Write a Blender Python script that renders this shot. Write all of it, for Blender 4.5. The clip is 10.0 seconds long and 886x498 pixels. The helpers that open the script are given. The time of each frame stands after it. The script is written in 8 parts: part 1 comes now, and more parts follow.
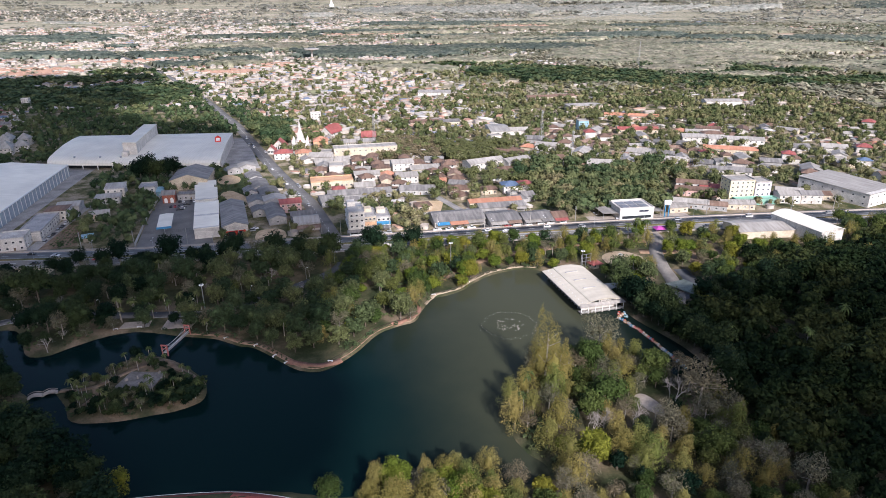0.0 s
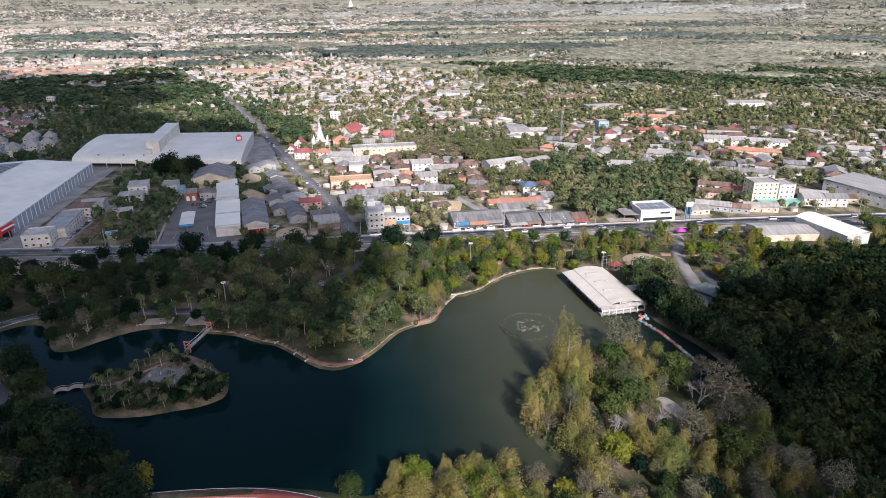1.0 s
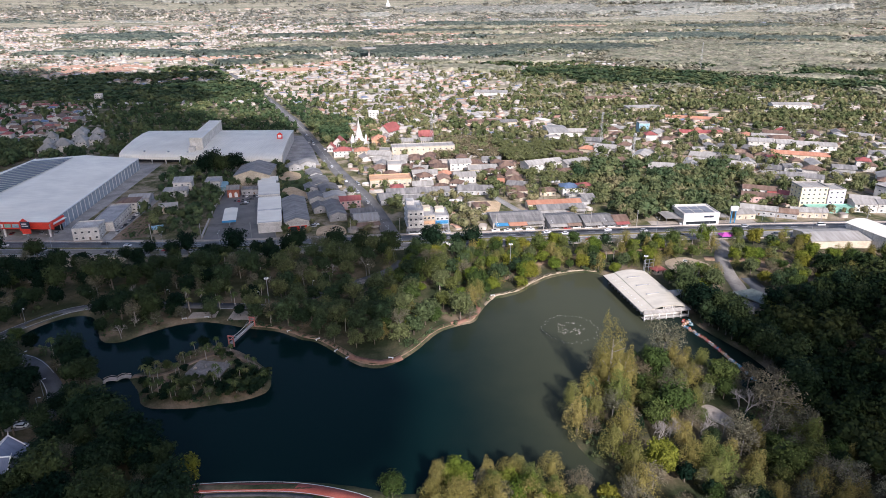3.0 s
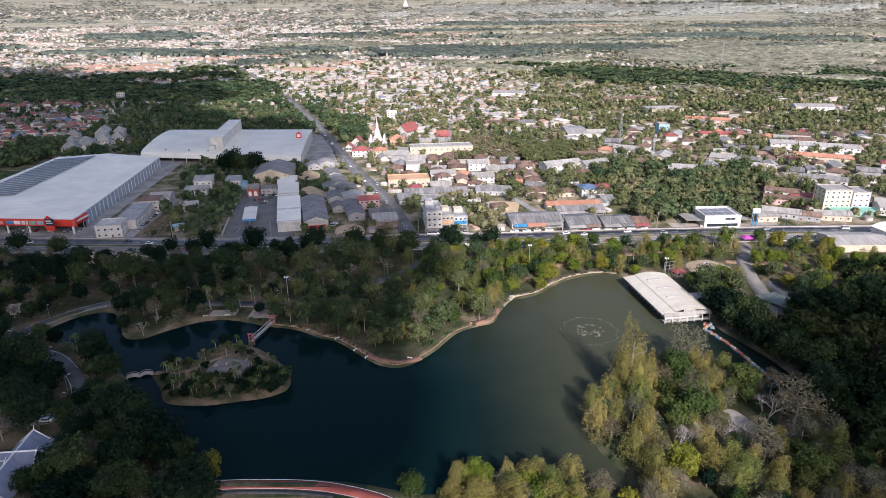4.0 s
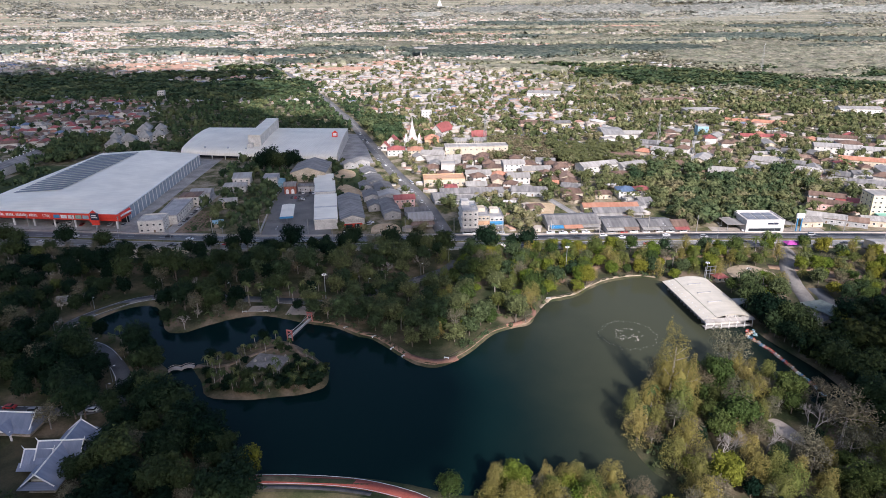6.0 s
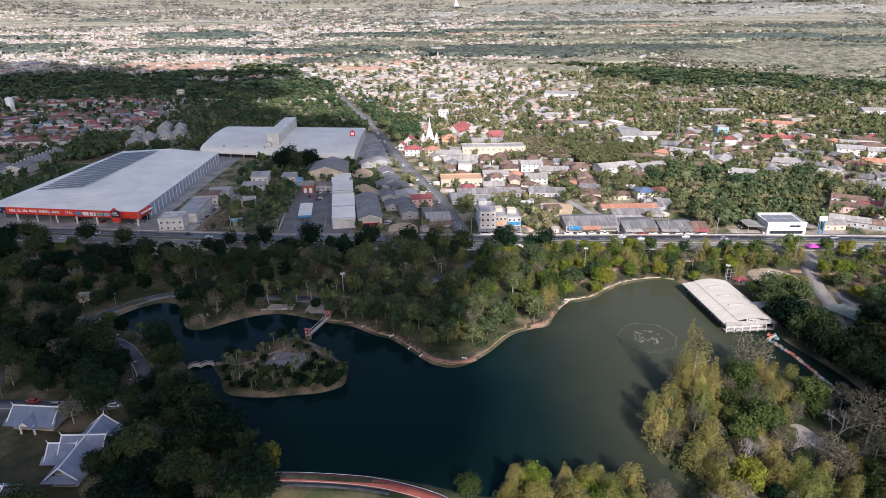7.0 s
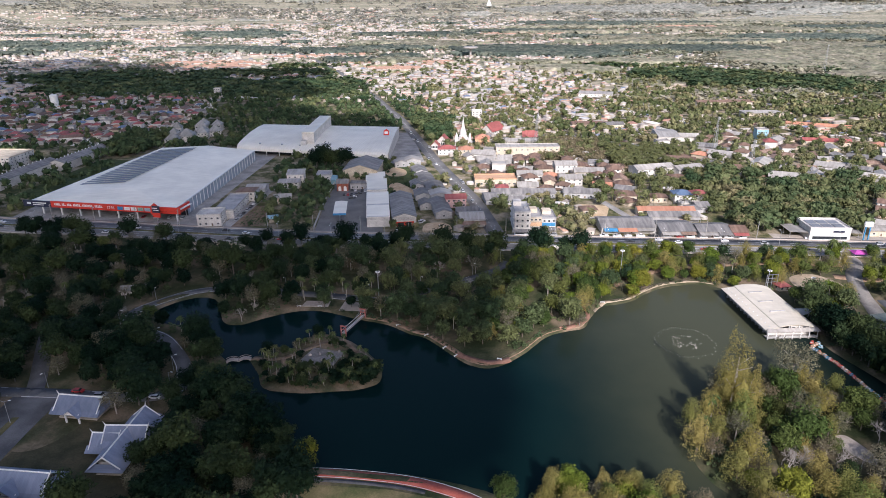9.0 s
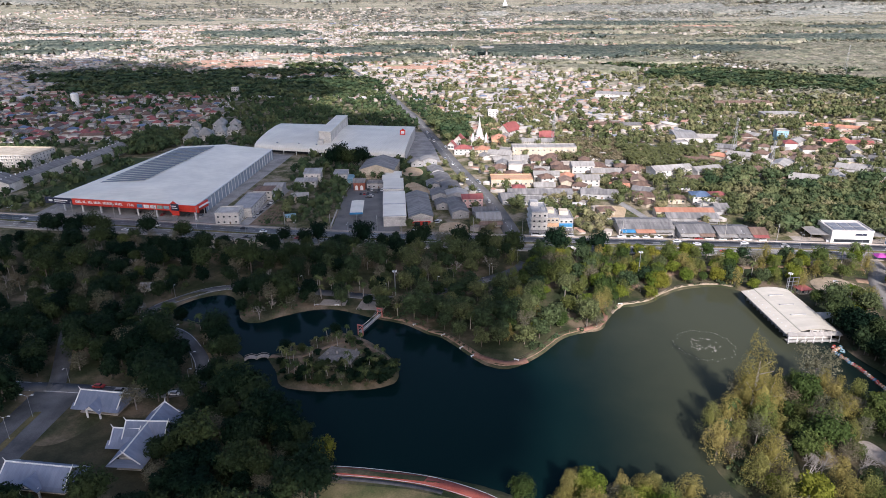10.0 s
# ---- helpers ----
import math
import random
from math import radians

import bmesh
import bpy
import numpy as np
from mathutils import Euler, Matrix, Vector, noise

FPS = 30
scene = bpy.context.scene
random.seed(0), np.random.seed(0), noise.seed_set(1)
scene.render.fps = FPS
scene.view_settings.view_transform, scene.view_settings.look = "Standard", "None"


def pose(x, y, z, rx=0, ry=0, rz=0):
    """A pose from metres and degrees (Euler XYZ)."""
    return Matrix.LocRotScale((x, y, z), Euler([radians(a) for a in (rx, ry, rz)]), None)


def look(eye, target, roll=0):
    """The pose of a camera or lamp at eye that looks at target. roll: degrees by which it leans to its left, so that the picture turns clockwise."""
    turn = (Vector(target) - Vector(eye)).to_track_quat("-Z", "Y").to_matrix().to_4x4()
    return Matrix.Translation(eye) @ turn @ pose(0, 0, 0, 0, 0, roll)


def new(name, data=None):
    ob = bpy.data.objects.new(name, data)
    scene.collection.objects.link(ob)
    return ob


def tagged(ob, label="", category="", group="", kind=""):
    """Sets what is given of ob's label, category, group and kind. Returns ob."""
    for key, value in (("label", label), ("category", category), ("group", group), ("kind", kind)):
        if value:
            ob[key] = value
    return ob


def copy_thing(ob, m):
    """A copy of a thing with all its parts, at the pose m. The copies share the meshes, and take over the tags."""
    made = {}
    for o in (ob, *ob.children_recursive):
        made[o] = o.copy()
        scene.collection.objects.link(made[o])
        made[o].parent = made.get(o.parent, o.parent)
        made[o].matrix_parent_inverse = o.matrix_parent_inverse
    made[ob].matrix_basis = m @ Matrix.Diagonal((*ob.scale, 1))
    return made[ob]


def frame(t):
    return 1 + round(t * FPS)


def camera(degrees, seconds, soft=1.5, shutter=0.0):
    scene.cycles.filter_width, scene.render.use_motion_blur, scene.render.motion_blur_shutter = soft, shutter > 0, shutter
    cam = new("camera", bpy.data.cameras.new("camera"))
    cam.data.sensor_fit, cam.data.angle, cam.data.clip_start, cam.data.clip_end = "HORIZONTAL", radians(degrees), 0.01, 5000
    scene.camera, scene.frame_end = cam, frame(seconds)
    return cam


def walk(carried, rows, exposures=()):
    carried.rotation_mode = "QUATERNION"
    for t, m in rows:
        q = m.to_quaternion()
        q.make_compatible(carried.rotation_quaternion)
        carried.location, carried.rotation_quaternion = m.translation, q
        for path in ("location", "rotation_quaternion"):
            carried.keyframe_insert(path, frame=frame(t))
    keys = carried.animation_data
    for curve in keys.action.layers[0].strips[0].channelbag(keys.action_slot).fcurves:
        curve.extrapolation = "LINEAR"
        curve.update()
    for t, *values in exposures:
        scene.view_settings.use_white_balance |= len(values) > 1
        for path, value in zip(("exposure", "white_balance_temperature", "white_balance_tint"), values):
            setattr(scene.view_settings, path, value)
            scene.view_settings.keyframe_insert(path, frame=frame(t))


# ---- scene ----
cam = camera(69.04, 10.0, 0.8)
PATH = [
    (0, (-28.020, -1.769, 140.039), (-13.049, 90.048, 103.359), -0.341),
    (0.5, (-28.918, -1.584, 139.997), (-15.175, 90.427, 103.322), -0.343),
    (1, (-29.972, -1.361, 140.024), (-17.465, 90.830, 103.357), -0.345),
    (1.5, (-31.078, -1.139, 140.014), (-19.811, 91.212, 103.350), -0.347),
    (2, (-32.210, -0.904, 139.987), (-22.172, 91.590, 103.327), -0.351),
    (2.5, (-33.278, -0.692, 139.950), (-24.445, 91.928, 103.294), -0.359),
    (4, (-36.216, -0.098, 140.053), (-30.918, 92.799, 103.417), -0.396),
    (4.5, (-37.238, 0.026, 140.061), (-33.097, 92.983, 103.429), -0.410),
    (5, (-38.204, 0.196, 140.117), (-35.197, 93.198, 103.490), -0.425),
    (5.5, (-39.100, 0.359, 140.086), (-37.210, 93.391, 103.461), -0.436),
    (7, (-41.864, 0.785, 140.013), (-43.310, 93.824, 103.386), -0.441),
    (7.5, (-42.761, 0.882, 139.981), (-45.303, 93.895, 103.347), -0.441),
    (8, (-43.643, 0.942, 139.958), (-47.269, 93.916, 103.316), -0.441),
    (8.5, (-44.540, 1.031, 139.954), (-49.242, 93.955, 103.307), -0.442),
    (9, (-45.465, 1.089, 139.943), (-51.239, 93.952, 103.294), -0.445),
    (9.5, (-46.348, 1.107, 139.926), (-53.185, 93.897, 103.276), -0.448),
    (10, (-47.143, 1.130, 139.897), (-55.032, 93.836, 103.245), -0.453),
]
walk(cam, [(t, look(eye, target, roll)) for t, eye, target, roll in PATH], [(0.0, 0.3, 5750.0, 18.0), (10.0, 0.3, 5750.0, 18.0)])

# ---- daylight ----
SUN_EL, SUN_AZ = 33.0, 168.0  # degrees up; clockwise from +y
to_sun = Vector((math.sin(radians(SUN_AZ)) * math.cos(radians(SUN_EL)), math.cos(radians(SUN_AZ)) * math.cos(radians(SUN_EL)), math.sin(radians(SUN_EL))))
world = bpy.data.worlds.new("world")
scene.world = world
world.use_nodes = True
sky = world.node_tree.nodes.new("ShaderNodeTexSky")
sky.sky_type = "NISHITA"
sky.sun_disc = False
sky.sun_elevation, sky.sun_rotation = radians(SUN_EL), radians(SUN_AZ)
sky.air_density, sky.dust_density, sky.ozone_density = 1.0, 3.0, 1.0
backing = world.node_tree.nodes["Background"]
backing.inputs["Strength"].default_value = 0.135
world.node_tree.links.new(sky.outputs["Color"], backing.inputs["Color"])
sun = bpy.data.lights.new("sun", "SUN")
sun.energy, sun.angle, sun.color = 5.0, radians(0.6), (1.0, 0.91, 0.79)
new("sun", sun).matrix_world = look(to_sun * 3000, (0, 0, 0))


# ---- materials ----
def shader(name, rough=0.8, metal=0.0, spec=0.3):
    m = bpy.data.materials.new(name)
    m.use_nodes = True
    p = m.node_tree.nodes["Principled BSDF"]
    p.inputs["Roughness"].default_value, p.inputs["Metallic"].default_value = rough, metal
    p.inputs["Specular IOR Level"].default_value = spec
    return m, m.node_tree.nodes, m.node_tree.links, p


def noise_node(ns, ls, scale, detail=4.0, coord="Object", rough=0.55):
    c = ns.new("ShaderNodeNewGeometry").outputs["Position"] if coord == "World" else ns.new("ShaderNodeTexCoord").outputs["Object"]
    n = ns.new("ShaderNodeTexNoise")
    n.inputs["Scale"].default_value, n.inputs["Detail"].default_value, n.inputs["Roughness"].default_value = scale, detail, rough
    ls.new(c, n.inputs["Vector"])
    return n.outputs["Fac"]


def ramp(ns, ls, fac, stops, mode="LINEAR"):
    r = ns.new("ShaderNodeValToRGB")
    r.color_ramp.interpolation = mode
    e = r.color_ramp.elements
    while len(e) < len(stops):
        e.new(0.5)
    for k, (pos, col) in zip(e, stops):
        k.position, k.color = pos, (*col, 1)
    ls.new(fac, r.inputs["Fac"])
    return r.outputs["Color"]


def mixed(ns, ls, fac, a, b, mode="MIX"):
    m = ns.new("ShaderNodeMix")
    m.data_type, m.blend_type = "RGBA", mode
    for sock, v in ((m.inputs["Factor"], fac), (m.inputs["A"], a), (m.inputs["B"], b)):
        if isinstance(v, (int, float)):
            sock.default_value = v
        elif isinstance(v, tuple):
            sock.default_value = (*v, 1)
        else:
            ls.new(v, sock)
    return m.outputs["Result"]


def calc(ns, ls, op, a, b=0.0, clamp=False):
    m = ns.new("ShaderNodeMath")
    m.operation, m.use_clamp = op, clamp
    for sock, v in zip(m.inputs, (a, b)):
        if isinstance(v, (int, float)):
            sock.default_value = v
        else:
            ls.new(v, sock)
    return m.outputs[0]


def bump(ns, ls, p, fac, strength, distance):
    b = ns.new("ShaderNodeBump")
    b.inputs["Strength"].default_value, b.inputs["Distance"].default_value = strength, distance
    ls.new(fac, b.inputs["Height"])
    ls.new(b.outputs["Normal"], p.inputs["Normal"])


def varied(ns, ls, col, who, low, high):
    """Lighter and darker from piece to piece."""
    if who == "object":
        r = ns.new("ShaderNodeObjectInfo").outputs["Random"]
    else:
        r = ns.new("ShaderNodeNewGeometry").outputs["Random Per Island"]
    k = calc(ns, ls, "MULTIPLY_ADD", r, high - low)
    k.node.inputs[2].default_value = low
    h = ns.new("ShaderNodeHueSaturation")
    ls.new(k, h.inputs["Value"])
    ls.new(col, h.inputs["Color"])
    return h.outputs["Color"]


def surface(name, a, b, scale=0.5, rough=0.8, fine=6.0, relief=0.0, metal=0.0, who="", spec=0.3, spread=0.25):
    """Two tones in large stains, and a fine grain."""
    m, ns, ls, p = shader(name, rough, metal, spec)
    stain = ramp(ns, ls, noise_node(ns, ls, scale, 5, "World"), [(0.35, a), (0.65, b)])
    grain = noise_node(ns, ls, fine, 3, "World")
    g = ramp(ns, ls, grain, [(0.3, (0.78,) * 3), (0.7, (1.12,) * 3)])
    col = mixed(ns, ls, 1.0, stain, g, "MULTIPLY")
    if who:
        col = varied(ns, ls, col, who, 1 - spread, 1 + spread)
    ls.new(col, p.inputs["Base Color"])
    if relief:
        bump(ns, ls, p, grain, 0.6, relief)
    return m


def sheet_metal(name, a, b, pitch=0.9, rough=0.45, axis="X", spec=0.4):
    """Profiled roof sheets: ribs, seams and streaks of dirt."""
    m, ns, ls, p = shader(name, rough, 0.0, spec)
    c = ns.new("ShaderNodeTexCoord").outputs["Object"]
    w = ns.new("ShaderNodeTexWave")
    w.bands_direction, w.wave_profile = axis, "SAW"
    w.inputs["Scale"].default_value = 0.314 / pitch
    ls.new(c, w.inputs["Vector"])
    mp = ns.new("ShaderNodeMapping")
    mp.inputs["Scale"].default_value = (0.5, 0.06, 0.3) if axis == "X" else (0.06, 0.5, 0.3)
    ls.new(c, mp.inputs["Vector"])
    n = ns.new("ShaderNodeTexNoise")
    n.inputs["Scale"].default_value, n.inputs["Detail"].default_value = 1.0, 5
    ls.new(mp.outputs[0], n.inputs["Vector"])
    streak = ramp(ns, ls, n.outputs["Fac"], [(0.35, a), (0.68, b)])
    big = ramp(ns, ls, noise_node(ns, ls, 0.05, 3, "World"), [(0.3, (0.86,) * 3), (0.7, (1.05,) * 3)])
    col = mixed(ns, ls, 1.0, streak, big, "MULTIPLY")
    seam = ramp(ns, ls, w.outputs["Fac"], [(0.0, (0.8,) * 3), (0.12, (1.0,) * 3)])
    col = mixed(ns, ls, 1.0, col, seam, "MULTIPLY")
    ls.new(varied(ns, ls, col, "object", 0.85, 1.1), p.inputs["Base Color"])
    bump(ns, ls, p, w.outputs["Fac"], 0.4, 0.08)
    return m


def leaves(name, a, b, c, who="object", spread=0.3, grain=0.5, depth=0.25):
    """Foliage: hue by tree, light and dark by leaf, some light passing through."""
    m, ns, ls, p = shader(name, 0.7, 0.0, 0.06)
    r = ns.new("ShaderNodeObjectInfo").outputs["Random"] if who == "object" else noise_node(ns, ls, 0.035, 4, "World")
    tone = ramp(ns, ls, r, [(0.1 if who == "object" else 0.36, a), (0.5, b), (0.95 if who == "object" else 0.66, c)])
    leaf = varied(ns, ls, tone, "island", 1 - spread, 1 + spread)
    patch = ramp(ns, ls, noise_node(ns, ls, grain, 4, "World", 0.7), [(0.3, (0.95 - depth,) * 3), (0.7, (0.95 + depth,) * 3)])
    col = mixed(ns, ls, 1.0, leaf, patch, "MULTIPLY")
    ls.new(col, p.inputs["Base Color"])
    t = ns.new("ShaderNodeBsdfTranslucent")
    ls.new(col, t.inputs["Color"])
    mx = ns.new("ShaderNodeMixShader")
    mx.inputs[0].default_value = 0.22
    ls.new(p.outputs[0], mx.inputs[1])
    ls.new(t.outputs[0], mx.inputs[2])
    ls.new(mx.outputs[0], ns["Material Output"].inputs["Surface"])
    return m


def ground_material():
    """Dry soil and grass near by; paddies, plantations and bare plots in patches far off, paled for haze."""
    m, ns, ls, p = shader("soil_and_grass", 0.95, 0, 0.1)
    pos = ns.new("ShaderNodeNewGeometry").outputs["Position"]
    near = ramp(ns, ls, noise_node(ns, ls, 0.06, 6, "World"), [(0.38, (0.036, 0.048, 0.022)), (0.52, (0.095, 0.088, 0.05)), (0.64, (0.22, 0.17, 0.115))])
    town = ramp(ns, ls, noise_node(ns, ls, 0.06, 6, "World", 0.7), [(0.38, (0.05, 0.065, 0.027)), (0.47, (0.13, 0.125, 0.06)), (0.55, (0.28, 0.235, 0.16)), (0.7, (0.43, 0.37, 0.29))])
    mp = ns.new("ShaderNodeMapping")
    mp.inputs["Scale"].default_value = (0.0028, 0.0045, 1.0)
    ls.new(pos, mp.inputs["Vector"])
    broad = ns.new("ShaderNodeTexNoise")
    broad.inputs["Scale"].default_value, broad.inputs["Detail"].default_value, broad.inputs["Roughness"].default_value = 1.0, 7, 0.62
    ls.new(mp.outputs[0], broad.inputs["Vector"])
    # Colours of the plain are lightened in place of haze.
    plain = ramp(ns, ls, broad.outputs["Fac"], [(0.36, (0.19, 0.20, 0.13)), (0.47, (0.28, 0.27, 0.185)), (0.56, (0.39, 0.35, 0.26)), (0.68, (0.50, 0.44, 0.34))])
    speck = ramp(ns, ls, noise_node(ns, ls, 0.06, 6, "World", 0.7), [(0.4, (0.72,) * 3), (0.62, (1.22,) * 3)])
    far = mixed(ns, ls, 1.0, plain, speck, "MULTIPLY")
    xyz = ns.new("ShaderNodeSeparateXYZ")
    ls.new(pos, xyz.inputs[0])
    wob = calc(ns, ls, "MULTIPLY", noise_node(ns, ls, 0.01, 4, "World"), 90.0)
    y = calc(ns, ls, "ADD", xyz.outputs["Y"], wob)
    a = ns.new("ShaderNodeMapRange")
    a.inputs["From Min"].default_value, a.inputs["From Max"].default_value = 385, 420
    ls.new(y, a.inputs["Value"])
    b = ns.new("ShaderNodeMapRange")
    b.inputs["From Min"].default_value, b.inputs["From Max"].default_value = 900, 1250
    ls.new(y, b.inputs["Value"])
    col = mixed(ns, ls, a.outputs[0], near, town)
    col = mixed(ns, ls, b.outputs[0], col, far)
    fine = noise_node(ns, ls, 1.2, 5, "World", 0.7)
    col = mixed(ns, ls, 1.0, col, ramp(ns, ls, fine, [(0.3, (0.72,) * 3), (0.7, (1.2,) * 3)]), "MULTIPLY")
    ls.new(col, p.inputs["Base Color"])
    bump(ns, ls, p, fine, 0.7, 0.3)
    return m


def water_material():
    """Still, turbid lake water with a faint breeze on it; cloud shade and dark reflections are put into its colour."""
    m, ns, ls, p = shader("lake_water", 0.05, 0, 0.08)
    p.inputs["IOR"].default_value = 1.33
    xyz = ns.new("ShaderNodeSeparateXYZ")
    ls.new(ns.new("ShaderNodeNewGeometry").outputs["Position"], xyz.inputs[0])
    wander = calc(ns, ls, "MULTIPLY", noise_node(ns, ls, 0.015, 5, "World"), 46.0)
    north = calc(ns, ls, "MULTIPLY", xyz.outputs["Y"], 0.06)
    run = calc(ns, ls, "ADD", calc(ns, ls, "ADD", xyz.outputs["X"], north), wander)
    # Dark west stands in for cloud shade, paler east for sunlit turbid water.
    lit_east = ns.new("ShaderNodeMapRange")
    lit_east.interpolation_type = "SMOOTHERSTEP"
    lit_east.inputs["From Min"].default_value, lit_east.inputs["From Max"].default_value = -2, 98
    ls.new(run, lit_east.inputs["Value"])
    # Puts the dark of trees mirrored in the east inlet into the colour.
    inlet_shade = ns.new("ShaderNodeMapRange")
    inlet_shade.inputs["From Min"].default_value, inlet_shade.inputs["From Max"].default_value = 95, 74
    inlet_shade.inputs["To Min"].default_value = 0.12
    ls.new(xyz.outputs["X"], inlet_shade.inputs["Value"])
    col = mixed(ns, ls, calc(ns, ls, "MULTIPLY", lit_east.outputs[0], inlet_shade.outputs[0]), (0.003, 0.013, 0.013), (0.062, 0.066, 0.040))
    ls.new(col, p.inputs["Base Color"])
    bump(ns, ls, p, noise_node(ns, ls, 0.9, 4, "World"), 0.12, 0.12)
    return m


def brickwork(name, a, b, mortar):
    m, ns, ls, p = shader(name, 0.85)
    t = ns.new("ShaderNodeTexBrick")
    t.inputs["Color1"].default_value, t.inputs["Color2"].default_value, t.inputs["Mortar"].default_value = (*a, 1), (*b, 1), (*mortar, 1)
    t.inputs["Scale"].default_value = 1.2
    ls.new(ns.new("ShaderNodeTexCoord").outputs["Object"], t.inputs["Vector"])
    ls.new(t.outputs["Color"], p.inputs["Base Color"])
    return m


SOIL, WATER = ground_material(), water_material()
ASPHALT = surface("asphalt", (0.15, 0.147, 0.142), (0.23, 0.223, 0.21), 0.08, 0.9, 2.5, 0.02)
PARK_ROAD = surface("park_asphalt", (0.08, 0.085, 0.09), (0.16, 0.16, 0.165), 0.1, 0.9, 2.5, 0.02)
CONCRETE = surface("concrete", (0.26, 0.25, 0.235), (0.42, 0.40, 0.37), 0.12, 0.85, 1.5, 0.02)
WORN_CONCRETE = surface("worn_concrete", (0.20, 0.185, 0.165), (0.31, 0.285, 0.255), 0.15, 0.9, 1.5, 0.02)
PAVING = surface("paving", (0.33, 0.29, 0.25), (0.48, 0.42, 0.36), 0.15, 0.9, 2.0, 0.02)
SAND = surface("bare_sand", (0.48, 0.35, 0.21), (0.60, 0.46, 0.30), 0.15, 0.95, 1.0, 0.1)
LAWN = surface("dry_lawn", (0.075, 0.085, 0.03), (0.20, 0.16, 0.08), 0.12, 0.95, 2.0, 0.08)
GRASS = surface("grass", (0.04, 0.065, 0.018), (0.085, 0.105, 0.035), 0.12, 0.95, 2.0, 0.08)
# Brownish lawn with the shade over it put into the colour.
SHADE_LAWN = surface("shade_dark_lawn", (0.034, 0.038, 0.017), (0.085, 0.072, 0.038), 0.12, 0.95, 2.0, 0.08)
BANK = surface("shore_soil", (0.16, 0.11, 0.07), (0.3, 0.22, 0.15), 0.3, 0.95, 2.0, 0.1)
BEACH = surface("beach_sand", (0.30, 0.24, 0.165), (0.42, 0.34, 0.25), 0.3, 0.95, 1.5, 0.05)
SHORE_SOIL = surface("reddish_soil", (0.20, 0.125, 0.08), (0.34, 0.235, 0.16), 0.4, 0.95, 2.0, 0.05)
MARKING = surface("road_marking", (0.62, 0.62, 0.6), (0.8, 0.8, 0.78), 0.5, 0.7, 3.0)
TRACK_RED = surface("running_track", (0.33, 0.085, 0.06), (0.42, 0.12, 0.085), 0.2, 0.9, 3.0)
DARK_STRIP = surface("dark_paving", (0.05, 0.05, 0.055), (0.09, 0.09, 0.095), 0.4, 0.9, 3.0)
WHITE_WALL = surface("white_render", (0.50, 0.475, 0.435), (0.68, 0.65, 0.605), 0.2, 0.8, 1.5, 0, 0, "object", 0.3, 0.1)
CREAM_WALL = surface("cream_render", (0.47, 0.40, 0.30), (0.62, 0.54, 0.42), 0.2, 0.8, 1.5, 0, 0, "object", 0.3, 0.12)
PINK_WALL = surface("pink_render", (0.62, 0.40, 0.36), (0.72, 0.50, 0.46), 0.2, 0.8, 1.5)
YELLOW_WALL = surface("yellow_render", (0.70, 0.61, 0.38), (0.78, 0.69, 0.46), 0.2, 0.8, 1.5)
LILAC_WALL = surface("lilac_render", (0.50, 0.47, 0.58), (0.60, 0.56, 0.66), 0.2, 0.8, 1.5)
GREEN_WALL = surface("green_render", (0.22, 0.42, 0.33), (0.28, 0.49, 0.39), 0.2, 0.8, 1.5)
GREY_WALL = surface("grey_render", (0.30, 0.30, 0.30), (0.44, 0.43, 0.42), 0.2, 0.85, 1.5, 0, 0, "object", 0.3, 0.15)
ORANGE_WALL = surface("orange_render", (0.52, 0.31, 0.18), (0.60, 0.38, 0.24), 0.2, 0.85, 1.5)
BLUE_PANEL = surface("blue_panel", (0.05, 0.22, 0.42), (0.08, 0.28, 0.50), 0.3, 0.6, 2.0)
STORE_WALL = surface("grey_blue_panel", (0.27, 0.32, 0.37), (0.36, 0.41, 0.46), 0.3, 0.6, 2.0)
COURT_GREEN = surface("worn_green_court", (0.16, 0.19, 0.165), (0.24, 0.27, 0.24), 0.3, 0.85, 1.5)
CYAN_PANEL = surface("pale_blue_panel", (0.24, 0.42, 0.50), (0.34, 0.50, 0.58), 0.3, 0.6, 2.0)
RED_SIGN = surface("red_sign", (0.58, 0.045, 0.025), (0.66, 0.06, 0.035), 0.2, 0.5, 2.0)
NAVY_SIGN = surface("dark_sign", (0.02, 0.025, 0.05), (0.03, 0.035, 0.06), 0.2, 0.5, 2.0)
WHITE_PAINT = surface("white_paint", (0.72, 0.72, 0.70), (0.82, 0.82, 0.80), 0.4, 0.5, 3.0)
RED_PAINT = surface("red_paint", (0.50, 0.07, 0.05), (0.60, 0.10, 0.07), 0.4, 0.6, 3.0)
GALV = surface("galvanised_steel", (0.34, 0.35, 0.36), (0.48, 0.49, 0.50), 0.5, 0.4, 3.0, 0, 0.6)
TIMBER = surface("weathered_timber", (0.13, 0.09, 0.06), (0.22, 0.16, 0.11), 0.6, 0.85, 3.0)
STONE = surface("stone", (0.15, 0.14, 0.125), (0.26, 0.24, 0.22), 0.4, 0.9, 2.0, 0.05)
BRICK = brickwork("red_brick", (0.33, 0.10, 0.06), (0.26, 0.08, 0.05), (0.35, 0.30, 0.26))
STORE_ROOF = sheet_metal("white_roof_sheet", (0.83, 0.785, 0.665), (0.88, 0.84, 0.725), 2.4, 0.55)
STORE_ROOF_Y = sheet_metal("white_roof_sheet_long", (0.80, 0.755, 0.64), (0.86, 0.815, 0.70), 2.4, 0.55, "Y")
PALE_ROOF = sheet_metal("pale_roof_sheet", (0.29, 0.27, 0.24), (0.45, 0.425, 0.39), 1.0, 0.6)
